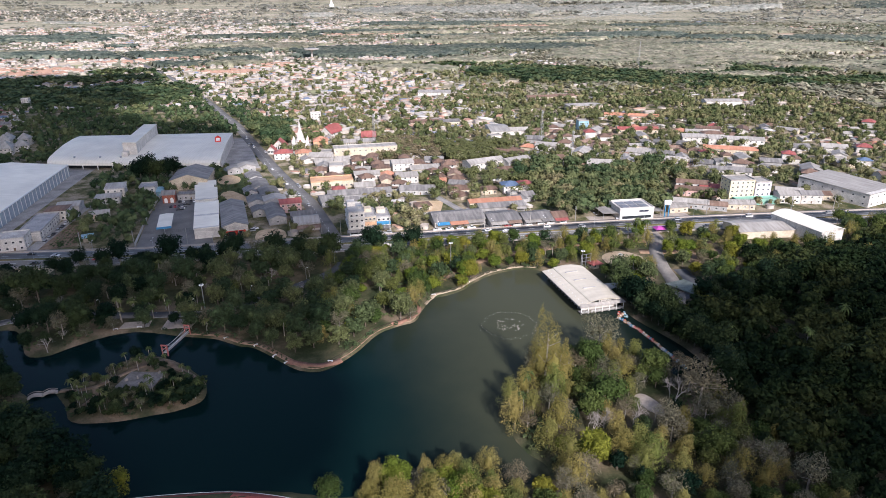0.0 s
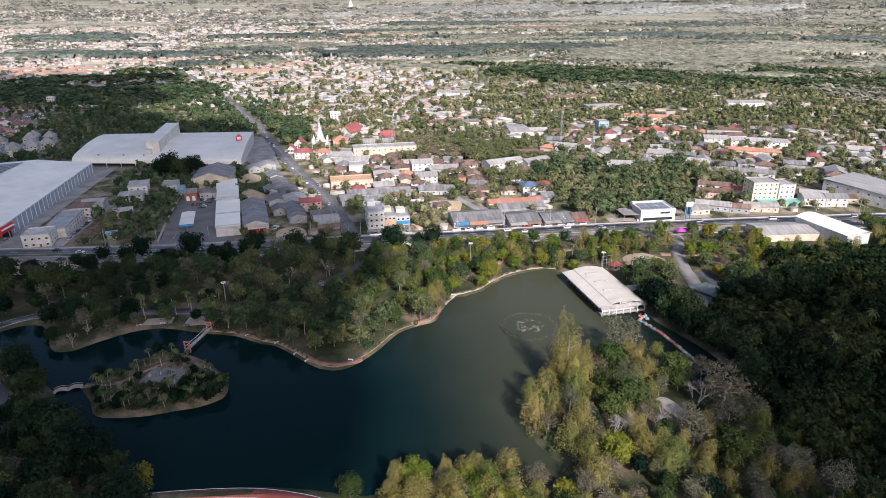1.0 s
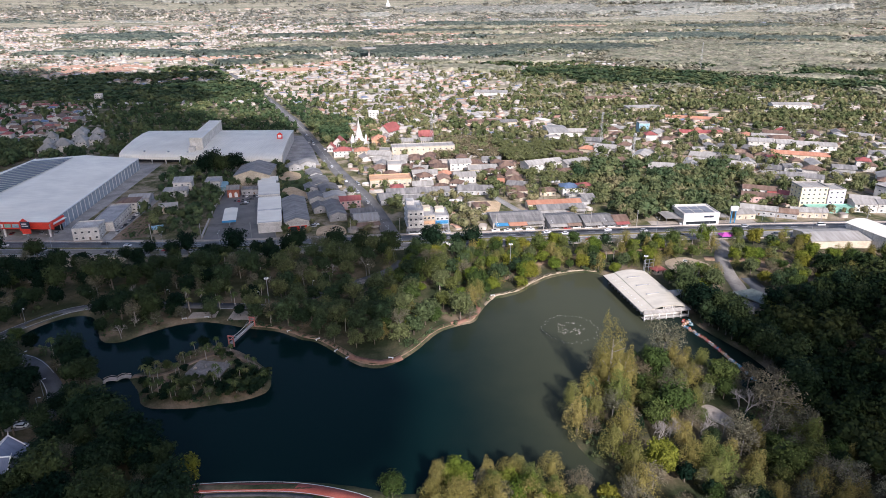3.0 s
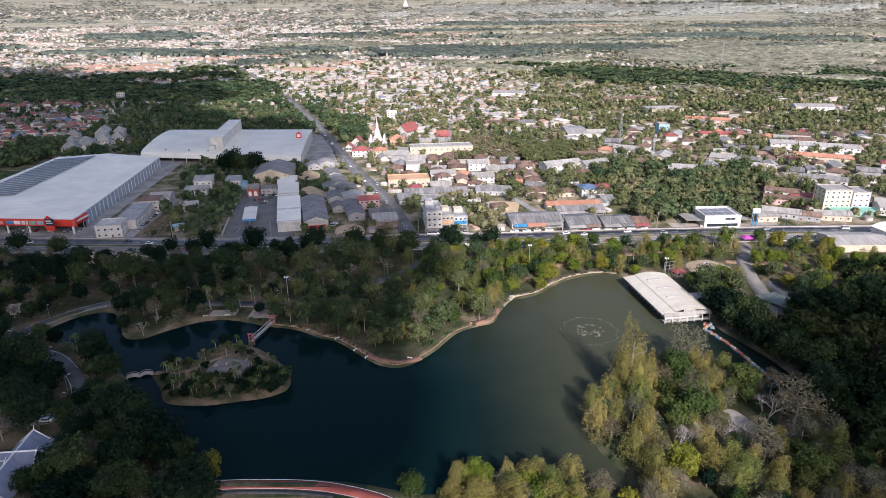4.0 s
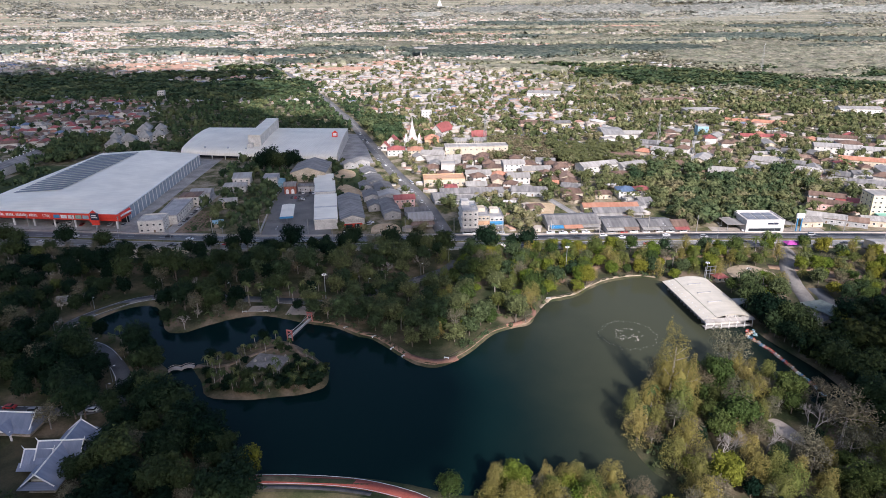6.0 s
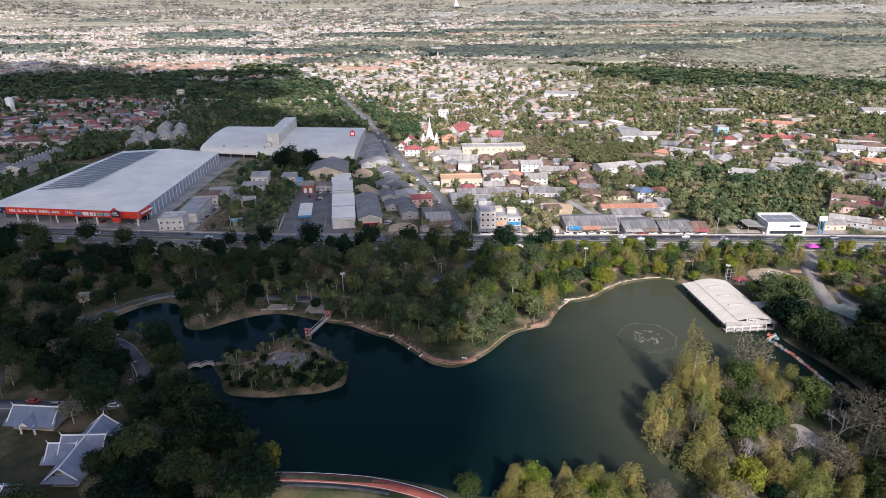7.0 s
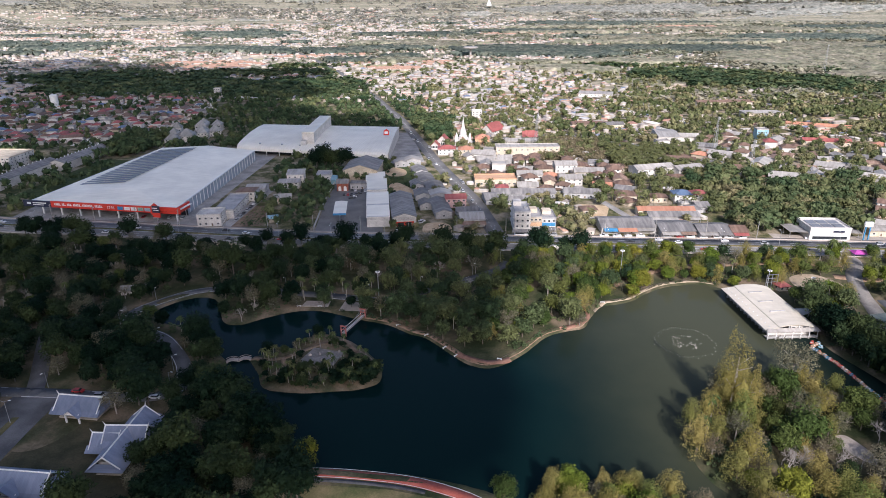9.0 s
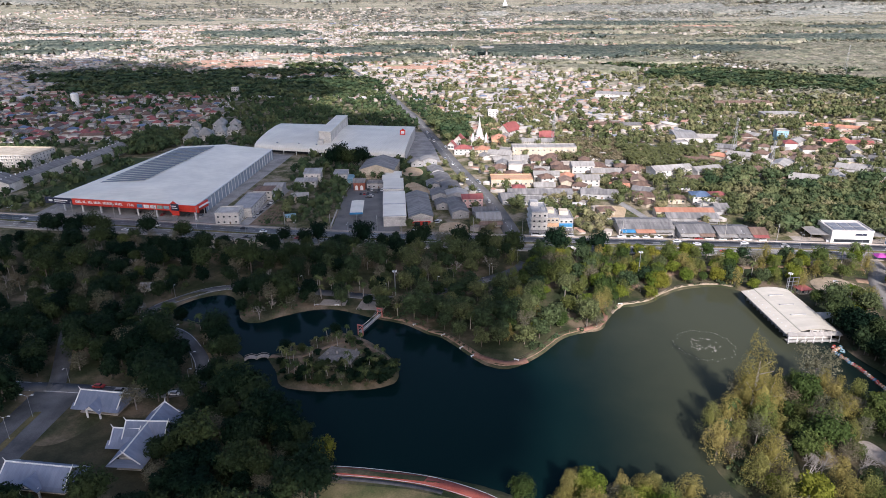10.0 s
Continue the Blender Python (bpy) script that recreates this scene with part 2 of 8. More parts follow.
CREAM_ROOF = sheet_metal("cream_roof_sheet", (0.60, 0.545, 0.44), (0.68, 0.62, 0.51), 1.2, 0.5, "Y")
GREY_ROOF = sheet_metal("grey_roof_sheet", (0.15, 0.145, 0.14), (0.29, 0.275, 0.26), 1.0, 0.7)
BROWN_ROOF = sheet_metal("brown_roof_tiles", (0.125, 0.078, 0.057), (0.225, 0.15, 0.112), 0.6, 0.8)
RED_ROOF = sheet_metal("red_roof_sheet", (0.27, 0.075, 0.068), (0.36, 0.12, 0.105), 0.8, 0.6)
ORANGE_ROOF = sheet_metal("orange_roof_tiles", (0.42, 0.19, 0.115), (0.50, 0.26, 0.17), 0.6, 0.75)
BLUE_ROOF = sheet_metal("blue_roof_sheet", (0.10, 0.15, 0.24), (0.15, 0.21, 0.31), 0.8, 0.5)
THAI_ROOF = sheet_metal("blue_grey_roof_tiles", (0.15, 0.18, 0.25), (0.22, 0.25, 0.33), 0.5, 0.5)
SLATE_ROOF = sheet_metal("slate_roof", (0.22, 0.215, 0.195), (0.36, 0.35, 0.325), 0.6, 0.6)
FADED_RED = surface("faded_red_paint", (0.40, 0.13, 0.11), (0.50, 0.19, 0.16), 0.4, 0.7, 3.0)
RUST_ROOF = sheet_metal("rusty_roof_sheet", (0.22, 0.14, 0.10), (0.36, 0.26, 0.20), 1.0, 0.85)
GLASS = surface("window_glass", (0.02, 0.025, 0.03), (0.045, 0.05, 0.055), 0.6, 0.12, 2.0, 0, 0, "", 0.6)
TERRACE_RED = surface("faded_red_paving", (0.20, 0.105, 0.075), (0.30, 0.17, 0.12), 0.3, 0.9, 2.0)
SOLAR = surface("solar_panel", (0.19, 0.205, 0.235), (0.24, 0.255, 0.28), 0.3, 0.45, 2.0, 0, 0, "", 0.2)
RUBBER = surface("rubber", (0.02, 0.02, 0.02), (0.04, 0.04, 0.04), 1.0, 0.9, 4.0)
BARK = surface("bark", (0.10, 0.08, 0.06), (0.2, 0.17, 0.14), 0.8, 0.95, 5.0, 0.05)
PALE_BARK = surface("pale_bark", (0.27, 0.24, 0.21), (0.40, 0.37, 0.33), 0.8, 0.95, 5.0, 0.05)
CLOUD = surface("shade_cloud_white", (0.8, 0.8, 0.8), (0.9, 0.9, 0.9), 0.01, 1.0, 0.05)
# Leaf colour darkened to deepen the cloud shade on these trees.
LEAF_SHADED = leaves("shaded_broad_leaves", (0.006, 0.018, 0.010), (0.017, 0.034, 0.017), (0.052, 0.072, 0.027))
LEAF_OLIVE = leaves("olive_leaves", (0.21, 0.185, 0.055), (0.28, 0.235, 0.080), (0.14, 0.165, 0.045), "object", 0.3)
LEAF_LIME = leaves("lime_leaves", (0.10, 0.145, 0.022), (0.15, 0.175, 0.025), (0.20, 0.185, 0.028))
LEAF_MID = leaves("mid_green_leaves", (0.050, 0.080, 0.022), (0.085, 0.115, 0.032), (0.12, 0.135, 0.040), "object", 0.4)
LEAF_DRY = leaves("dry_leaves", (0.13, 0.13, 0.08), (0.19, 0.175, 0.115), (0.16, 0.135, 0.085), "object", 0.45)
LEAF_PALM = leaves("palm_fronds", (0.06, 0.09, 0.03), (0.095, 0.125, 0.045), (0.14, 0.15, 0.06))
# Brighter copy of the broad leaves, for park trees in thinner shade.
LEAF_PARK_LIT = leaves("lit_park_leaves", (0.028, 0.050, 0.024), (0.062, 0.090, 0.040), (0.13, 0.145, 0.06), "object", 0.4)
# Darker copy of the woodland leaves, with the rise's shade in the colour.
LEAF_HILL = leaves("shaded_hill_leaves", (0.009, 0.020, 0.008), (0.021, 0.035, 0.012), (0.055, 0.066, 0.022), "place")
# Plantation tone is lifted to stand in for haze.
LEAF_PLANT = leaves("hazed_plantation", (0.20, 0.21, 0.14), (0.29, 0.28, 0.195), (0.38, 0.345, 0.26), "place", 0.22, 0.06, 0.55)
LEAF_WOOD = leaves("mixed_woodland", (0.085, 0.112, 0.046), (0.165, 0.178, 0.08), (0.27, 0.24, 0.13), "place", 0.16, 0.12, 0.4)
LEAF_GROVE = leaves("dense_grove_leaves", (0.042, 0.074, 0.036), (0.078, 0.112, 0.052), (0.15, 0.168, 0.074), "place", 0.18, 0.12, 0.4)
LEAF_SCRUB = leaves("dry_scrub", (0.17, 0.15, 0.085), (0.22, 0.185, 0.115), (0.15, 0.15, 0.065), "place")
# Leaf tones of the far woods are paled and greyed as painted haze.
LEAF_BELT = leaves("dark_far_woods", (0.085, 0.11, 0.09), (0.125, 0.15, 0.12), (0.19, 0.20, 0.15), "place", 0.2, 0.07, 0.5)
LEAF_FAR = leaves("hazed_far_woodland", (0.18, 0.205, 0.135), (0.26, 0.27, 0.185), (0.36, 0.335, 0.245), "place", 0.3)
LEAF_HAZE = leaves("hazed_rim_woodland", (0.27, 0.285, 0.24), (0.34, 0.34, 0.285), (0.42, 0.395, 0.335), "place", 0.18, 0.05, 0.5)


# ---- mesh helpers ----
def thing(name, x, y, z=0.0, yaw=0.0, label="", category="", group="", kind=""):
    ob = new(name)
    ob.empty_display_size = 0.5
    ob.matrix_world = pose(x, y, z, 0, 0, yaw)
    return tagged(ob, label, category, group, kind)


def part(name, bm, material, parent, label=""):
    me = bpy.data.meshes.new(name)
    bm.to_mesh(me)
    bm.free()
    for mat in material if isinstance(material, list) else [material]:
        me.materials.append(mat)
    ob = new(name, me)
    ob.parent = parent
    return tagged(ob, label)


def piece(name, me, parent, m):
    """One more object on a mesh that is already there."""
    ob = new(name, me)
    ob.parent = parent
    ob.matrix_basis = m
    return ob


def box(bm, x0, x1, y0, y1, z0, z1, mat=0):
    v = [bm.verts.new((x, y, z)) for z in (z0, z1) for y in (y0, y1) for x in (x0, x1)]
    for q in ((0, 2, 3, 1), (4, 5, 7, 6), (0, 1, 5, 4), (2, 6, 7, 3), (0, 4, 6, 2), (1, 3, 7, 5)):
        bm.faces.new([v[i] for i in q]).material_index = mat


def blocks(*boxes):
    bm = bmesh.new()
    for b in boxes:
        box(bm, *b)
    return bm


def prism(bm, ring, z0, z1, mat=0):
    """An upright prism over a ring of (x, y)."""
    lo, hi = [bm.verts.new((x, y, z0)) for x, y in ring], [bm.verts.new((x, y, z1)) for x, y in ring]
    n = len(ring)
    for i in range(n):
        bm.faces.new((lo[i], lo[(i + 1) % n], hi[(i + 1) % n], hi[i])).material_index = mat
    bm.faces.new(hi).material_index = mat
    bm.faces.new(lo[::-1]).material_index = mat


def circle(r, n, cx=0.0, cy=0.0):
    return [(cx + r * math.cos(2 * math.pi * i / n), cy + r * math.sin(2 * math.pi * i / n)) for i in range(n)]


def lathe(bm, profile, n=12, cx=0.0, cy=0.0, mat=0, square=False):
    """A turned body from (radius, height) pairs."""
    rings = []
    for r, z in profile:
        rings.append([bm.verts.new((cx + r * math.cos(2 * math.pi * (i + 0.5) / n), cy + r * math.sin(2 * math.pi * (i + 0.5) / n), z)) for i in range(n)])
    for a, b in zip(rings, rings[1:]):
        for i in range(n):
            bm.faces.new((a[i], a[(i + 1) % n], b[(i + 1) % n], b[i])).material_index = mat
    bm.faces.new(rings[-1]).material_index = mat
    bm.faces.new(rings[0][::-1]).material_index = mat


def tube(bm, a, b, ra, rb, n=6):
    a, b = Vector(a), Vector(b)
    q = (b - a).to_track_quat("Z", "Y")
    rings = [[bm.verts.new(p + q @ Vector((r * math.cos(2 * math.pi * i / n), r * math.sin(2 * math.pi * i / n), 0))) for i in range(n)] for p, r in ((a, ra), (b, rb))]
    for i in range(n):
        bm.faces.new((rings[0][i], rings[0][(i + 1) % n], rings[1][(i + 1) % n], rings[1][i]))
    bm.faces.new(rings[1])
    bm.faces.new(rings[0][::-1])


def slab(bm, quad, t):
    """A roof plane with thickness from four corners, given anticlockwise from above."""
    top = [bm.verts.new(p) for p in quad]
    low = [bm.verts.new((p[0], p[1], p[2] - t)) for p in quad]
    n = len(quad)
    bm.faces.new(top)
    bm.faces.new(low[::-1])
    for i in range(n):
        bm.faces.new((low[i], low[(i + 1) % n], top[(i + 1) % n], top[i]))


def vault(bm, prof, lo, hi, t, along="x"):
    """One roof shell with thickness: a bent line of (across, height), drawn out from lo to hi."""
    def at(u, c, z):
        return (u, c, z) if along == "x" else (c, u, z)
    rows = [[bm.verts.new(at(u, c, z - dz)) for c, z in prof] for dz in (0, t) for u in (lo, hi)]
    a, b, c, d = rows
    n = len(prof)
    for i in range(n - 1):
        for q in ((a[i], b[i], b[i + 1], a[i + 1]), (c[i + 1], d[i + 1], d[i], c[i]), (a[i + 1], c[i + 1], c[i], a[i]), (b[i], d[i], d[i + 1], b[i + 1])):
            bm.faces.new(q if along == "x" else q[::-1])
    for q in ((c[0], d[0], b[0], a[0]), (a[-1], b[-1], d[-1], c[-1])):
        bm.faces.new(q if along == "x" else q[::-1])


def shell(bm, verts, faces, t):
    """A closed roof shell from a few top faces."""
    top, low = [bm.verts.new(p) for p in verts], [bm.verts.new((p[0], p[1], p[2] - t)) for p in verts]
    edges = {}
    for f in faces:
        bm.faces.new([top[i] for i in f])
        bm.faces.new([low[i] for i in f][::-1])
        for i, j in zip(f, f[1:] + f[:1]):
            edges[(i, j)] = True
    for i, j in edges:
        if (j, i) not in edges:
            bm.faces.new((low[i], low[j], top[j], top[i]))


def mesh_from(name, verts, faces, mats, slots=None, smooth=False):
    """A mesh straight from arrays: verts (n, 3), faces (m, 3 or 4)."""
    verts, faces = np.asarray(verts, np.float32), np.asarray(faces, np.int32)
    me = bpy.data.meshes.new(name)
    k = faces.shape[1]
    me.vertices.add(len(verts))
    me.vertices.foreach_set("co", verts.ravel())
    me.loops.add(faces.size)
    me.loops.foreach_set("vertex_index", faces.ravel())
    me.polygons.add(len(faces))
    me.polygons.foreach_set("loop_start", np.arange(0, faces.size, k, dtype=np.int32))
    me.polygons.foreach_set("loop_total", np.full(len(faces), k, np.int32))
    for m in mats:
        me.materials.append(m)
    if slots is not None:
        me.polygons.foreach_set("material_index", np.asarray(slots, np.int32))
    if smooth:
        me.polygons.foreach_set("use_smooth", np.ones(len(faces), bool))
    me.update(calc_edges=True)
    return me


def smoothstep(a, b, x):
    t = np.clip((x - a) / (b - a), 0, 1)
    return t * t * (3 - 2 * t)


def rounded(points, steps=4):
    """A closed smooth line through control points (Catmull-Rom)."""
    p = np.array(points, float)
    out = []
    for i in range(len(p)):
        a, b, c, d = p[i - 1], p[i], p[(i + 1) % len(p)], p[(i + 2) % len(p)]
        for s in range(steps):
            t = s / steps
            out.append(0.5 * (2 * b + (c - a) * t + (2 * a - 5 * b + 4 * c - d) * t * t + (3 * b - a - 3 * c + d) * t ** 3))
    return np.array(out)


def smooth_line(points, steps=6):
    p = np.array(points, float)
    p = np.vstack([2 * p[0] - p[1], p, 2 * p[-1] - p[-2]])
    out = []
    for i in range(1, len(p) - 2):
        a, b, c, d = p[i - 1 : i + 3]
        for s in range(steps):
            t = s / steps
            out.append(0.5 * (2 * b + (c - a) * t + (2 * a - 5 * b + 4 * c - d) * t * t + (3 * b - a - 3 * c + d) * t ** 3))
    out.append(p[-2])
    return np.array(out)


def from_ring(x, y, ring):
    """Distance to a closed ring, positive inside."""
    x, y = np.asarray(x, float), np.asarray(y, float)
    best, inside = np.full(x.shape, 1e9), np.zeros(x.shape, bool)
    for (ax, ay), (bx, by) in zip(ring, np.roll(ring, -1, 0)):
        dx, dy = bx - ax, by - ay
        t = np.clip(((x - ax) * dx + (y - ay) * dy) / (dx * dx + dy * dy + 1e-9), 0, 1)
        best = np.minimum(best, np.hypot(x - ax - t * dx, y - ay - t * dy))
        if ay != by:
            inside ^= ((ay > y) != (by > y)) & (x < (bx - ax) * (y - ay) / (by - ay) + ax)
    return np.where(inside, best, -best)


def from_line(x, y, line):
    x, y = np.asarray(x, float), np.asarray(y, float)
    best = np.full(x.shape, 1e9)
    for (ax, ay), (bx, by) in zip(line, line[1:]):
        dx, dy = bx - ax, by - ay
        t = np.clip(((x - ax) * dx + (y - ay) * dy) / (dx * dx + dy * dy + 1e-9), 0, 1)
        best = np.minimum(best, np.hypot(x - ax - t * dx, y - ay - t * dy))
    return best


# ---- lie of the land ----
north_shore = [(-102, 265), (-87, 260), (-76, 252), (-68, 248), (-54, 232), (-48, 227), (-41, 225.5), (-34, 229.5), (-26, 238), (-16, 252), (-6, 258), (1.5, 261), (6, 271), (12.8, 283), (20, 285.5), (29, 290), (37, 298), (47.5, 306), (57.6, 309.7), (67, 311.5), (77, 307)]
east_shore = [(88, 297), (98, 283), (103, 268), (101, 254), (103, 243), (107, 232), (111, 220), (113, 206), (110, 194), (104, 190), (98, 197), (94, 208), (87, 218), (76, 222), (62, 219), (50, 213), (40, 205), (31, 196), (24.5, 187), (24.5, 172), (27, 163), (31, 157), (30, 151)]
south_shore = [(20, 150), (10, 155), (-2, 157.5), (-14, 157.5), (-24, 155), (-31, 153.5), (-38, 154.5), (-45, 157), (-53, 159.4), (-66, 162), (-78, 163), (-93, 164), (-106, 165), (-115, 169), (-122, 177), (-130, 187), (-140, 197), (-147, 206), (-151, 215)]
west_shore = [(-149, 224.5), (-155, 231.5), (-166, 243), (-178, 252), (-192, 258), (-200, 267), (-196, 277), (-187, 284), (-177, 283), (-170, 272), (-163, 259), (-155, 257), (-147, 263), (-139, 268.5), (-131, 272), (-121, 272.5), (-110, 268.5)]
LAKE = rounded(north_shore + east_shore + south_shore + west_shore)
ISLAND = rounded([(-140, 227.5), (-133, 217), (-127.5, 207), (-113, 204.5), (-102.5, 206), (-92.4, 207.6), (-85, 211.7), (-83.5, 217.5), (-85.7, 226), (-90, 232.5), (-96, 239.5), (-105, 247), (-115, 250), (-122.5, 241), (-128, 234.5), (-137, 231)])
HIGHWAY = smooth_line([(-1500, 470), (-700, 420), (-370, 383), (-290, 377), (-190, 367), (-130, 363), (0, 362), (150, 361), (310, 353), (600, 330), (1300, 270)])
LANES = [smooth_line([(65, 371), (57, 395), (50, 419), (33, 472), (22, 520), (8, 560)]), smooth_line([(-98, 615), (-40, 655), (20, 680), (90, 690), (180, 690)]), smooth_line([(-78, 800), (-60, 900), (-66, 1000), (-95, 1090), (-110, 1180)])]
SIDE_ROAD = smooth_line([(-34, 368), (-43, 412), (-53, 455), (-80, 540), (-111.6, 657), (-143, 771), (-164, 832), (-199, 940), (-239, 1050), (-278, 1161), (-420, 1500), (-700, 2100)])


def shore_distance(x, y):
    """Metres from the water, positive on land."""
    return np.maximum(-from_ring(x, y, LAKE), from_ring(x, y, ISLAND))


def ground_z(x, y):
    x, y = np.asarray(x, float), np.asarray(y, float)
    d = np.full(x.shape, 99.0)
    near = (x > -260) & (x < 170) & (y > 90) & (y < 370)
    d[near] = shore_distance(x[near], y[near])
    base = 1.1 + 1.2 * smoothstep(315, 345, y)
    wave = 0.25 * np.sin(x * 0.11 + 1.3 * np.sin(y * 0.05)) * np.cos(y * 0.09) * smoothstep(6, 20, d) * smoothstep(345, 330, y)
    hill = 13 * smoothstep(118, 210, x) * smoothstep(292, 240, y) * smoothstep(60, 130, y)
    r = np.hypot(x + 38, y)
    # Flat plain raised round the camera to fill the top of its view.
    ridge = 128 * smoothstep(3700, 4980, r) * (0.93 + 0.07 * np.sin(np.arctan2(x, y + 500) * 9))
    bank = np.where(d > 0, np.minimum(base, 0.12 + 0.42 * d), np.maximum(0.5 * d, -2.5))
    return np.where(d < 6, bank, base + wave) + hill * smoothstep(2, 30, d) + ridge


def z_at(x, y):
    return float(ground_z(np.array([x]), np.array([y]))[0])


def lines(lo, hi, step, far_lo, far_hi):
    """Grid lines: even in the middle, wider and wider outside."""
    out, k, s = list(np.arange(lo, hi + 0.1, step)), lo, step
    while k > far_lo:
        s *= 1.22
        k -= s
        out.insert(0, max(k, far_lo))
    k, s = hi, step
    while k < far_hi:
        s *= 1.22
        k += s
        out.append(min(k, far_hi))
    return np.array(out)


def build_ground():
    gx, gy = lines(-215, 130, 2.0, -5200, 5200), lines(140, 318, 2.0, -900, 5200)
    x, y = np.meshgrid(gx, gy)
    v = np.stack([x.ravel(), y.ravel(), ground_z(x.ravel(), y.ravel())], 1)
    nx = len(gx)
    i = (np.arange(len(gy) - 1)[:, None] * nx + np.arange(nx - 1)[None]).ravel()
    ob = new("ground", mesh_from("ground", v, np.stack([i, i + 1, i + nx + 1, i + nx], 1), [SOIL], None, True))
    tagged(ob, "dry soil and patchy grass, with fields far off", "ground", "", "structure")


build_ground()
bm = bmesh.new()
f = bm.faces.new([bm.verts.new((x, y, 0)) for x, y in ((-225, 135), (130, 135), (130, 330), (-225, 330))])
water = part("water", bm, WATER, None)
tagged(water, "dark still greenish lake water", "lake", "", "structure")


def ribbon(name, line, width, lift, material, label, category, z=None, shift=0.0, kind="structure"):
    """A strip of paving along a line, laid on the ground, with an edge of its own thickness."""
    p = np.array(line, float)
    t = np.gradient(p, axis=0)
    t /= np.linalg.norm(t, axis=1)[:, None] + 1e-9
    n = np.stack([-t[:, 1], t[:, 0]], 1)
    rows = []
    for off, drop in ((-0.5, 0.25), (-0.5, 0), (0.5, 0), (0.5, 0.25)):
        q = p + n * (off * width + shift)
        h = (ground_z(q[:, 0], q[:, 1]) if z is None else np.full(len(q), z)) + lift - drop
        rows.append(np.column_stack([q, h]))
    v = np.stack(rows, 1).reshape(-1, 3)
    fs = [(4 * i + j, 4 * i + j + 1, 4 * i + j + 5, 4 * i + j + 4) for i in range(len(p) - 1) for j in range(3)]
    ob = new(name, mesh_from(name, v, [q[::-1] for q in fs], [material]))
    return tagged(ob, label, category, "", kind)


def plot(name, ring, lift, material, label, category, z=None, kind="structure"):
    """A flat plot of ground with a low edge, on a ring of corners."""
    bm = bmesh.new()
    h = (max(z_at(x, y) for x, y in ring) if z is None else z) + lift
    prism(bm, ring, h - 0.5, h)
    ob = part(name, bm, material, None)
    return tagged(ob, label, category, "", kind)


def dashes(parent_name, line, shift, length, gap, width, lift, label):
    """A row of painted strokes along a road, as one marking."""
    p = np.array(line, float)
    seg = np.r_[0, np.cumsum(np.linalg.norm(np.diff(p, axis=0), axis=1))]
    bm = bmesh.new()
    s = 0.0
    while s < seg[-1] - length:
        q = []
        for d in (s, s + length):
            q.append(Vector((np.interp(d, seg, p[:, 0]), np.interp(d, seg, p[:, 1]), 0)))
        t = (q[1] - q[0]).normalized()
        n = Vector((-t.y, t.x, 0))
        ring = [q[0] + n * (shift - width / 2), q[1] + n * (shift - width / 2), q[1] + n * (shift + width / 2), q[0] + n * (shift + width / 2)]
        zz = z_at(q[0].x, q[0].y) + lift
        bm.faces.new([bm.verts.new((r.x, r.y, zz)) for r in ring])
        s += length + gap
    ob = part(parent_name, bm, MARKING, None)
    return tagged(ob, label, "road marking", "", "structure")


near_highway = HIGHWAY[(HIGHWAY[:, 0] > -720) & (HIGHWAY[:, 0] < 620)]
ribbon("road", HIGHWAY, 21.5, 0.10, ASPHALT, "grey asphalt highway with two carriageways", "road")
ribbon("pavement", HIGHWAY, 3.2, 0.22, PAVING, "pale paved strip along the highway", "pavement", None, 12.6)
ribbon("pavement", HIGHWAY, 2.6, 0.22, PAVING, "pale paved strip along the highway", "pavement", None, -12.2)
ribbon("road_median", HIGHWAY, 2.6, 0.3, LAWN, "grassed raised strip between the carriageways", "road median")
for off, gap in ((1.9, 0.0), (-1.9, 0.0), (9.6, 0.0), (-9.6, 0.0), (5.7, 6.0), (-5.7, 6.0)):
    dashes("road_marking", near_highway, off, 4.0 if gap else 8.0, gap, 0.25, 0.106, "white painted lines on the highway")
ribbon("road", SIDE_ROAD[1:], 11, 0.12, ASPHALT, "grey asphalt street leading away from the highway", "road")
dashes("road_marking", SIDE_ROAD[2:60], 0.0, 3.0, 4.0, 0.2, 0.127, "white painted line along the street")


for lane in LANES:
    ribbon("road", lane, 5.5, 0.11, CONCRETE, "narrow pale concrete lane between houses", "road")


# ---- unseen clouds, added and placed to shade part of the land ----
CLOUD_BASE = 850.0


def shade_cloud(patches):
    """An unseen heap cloud, added so that its shade falls over the given (x, y, radius) rounds of ground."""
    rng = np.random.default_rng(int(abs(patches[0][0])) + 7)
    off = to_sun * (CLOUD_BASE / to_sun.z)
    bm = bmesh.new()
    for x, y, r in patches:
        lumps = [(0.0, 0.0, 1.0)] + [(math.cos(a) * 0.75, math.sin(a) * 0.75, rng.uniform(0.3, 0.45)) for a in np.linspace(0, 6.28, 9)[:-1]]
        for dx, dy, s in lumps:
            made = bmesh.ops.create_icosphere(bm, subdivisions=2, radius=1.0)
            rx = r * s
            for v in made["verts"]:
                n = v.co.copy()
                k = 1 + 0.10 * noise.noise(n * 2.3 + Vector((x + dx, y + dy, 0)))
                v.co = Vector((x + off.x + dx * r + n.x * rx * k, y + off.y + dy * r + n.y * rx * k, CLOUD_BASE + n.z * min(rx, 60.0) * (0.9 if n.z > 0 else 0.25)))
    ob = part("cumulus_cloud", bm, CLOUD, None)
    tagged(ob, "unseen heap cloud added to shade patches of the land", "cloud", "", "structure")


# Rounds chosen for where the land should be in shade; no cloud is seen.
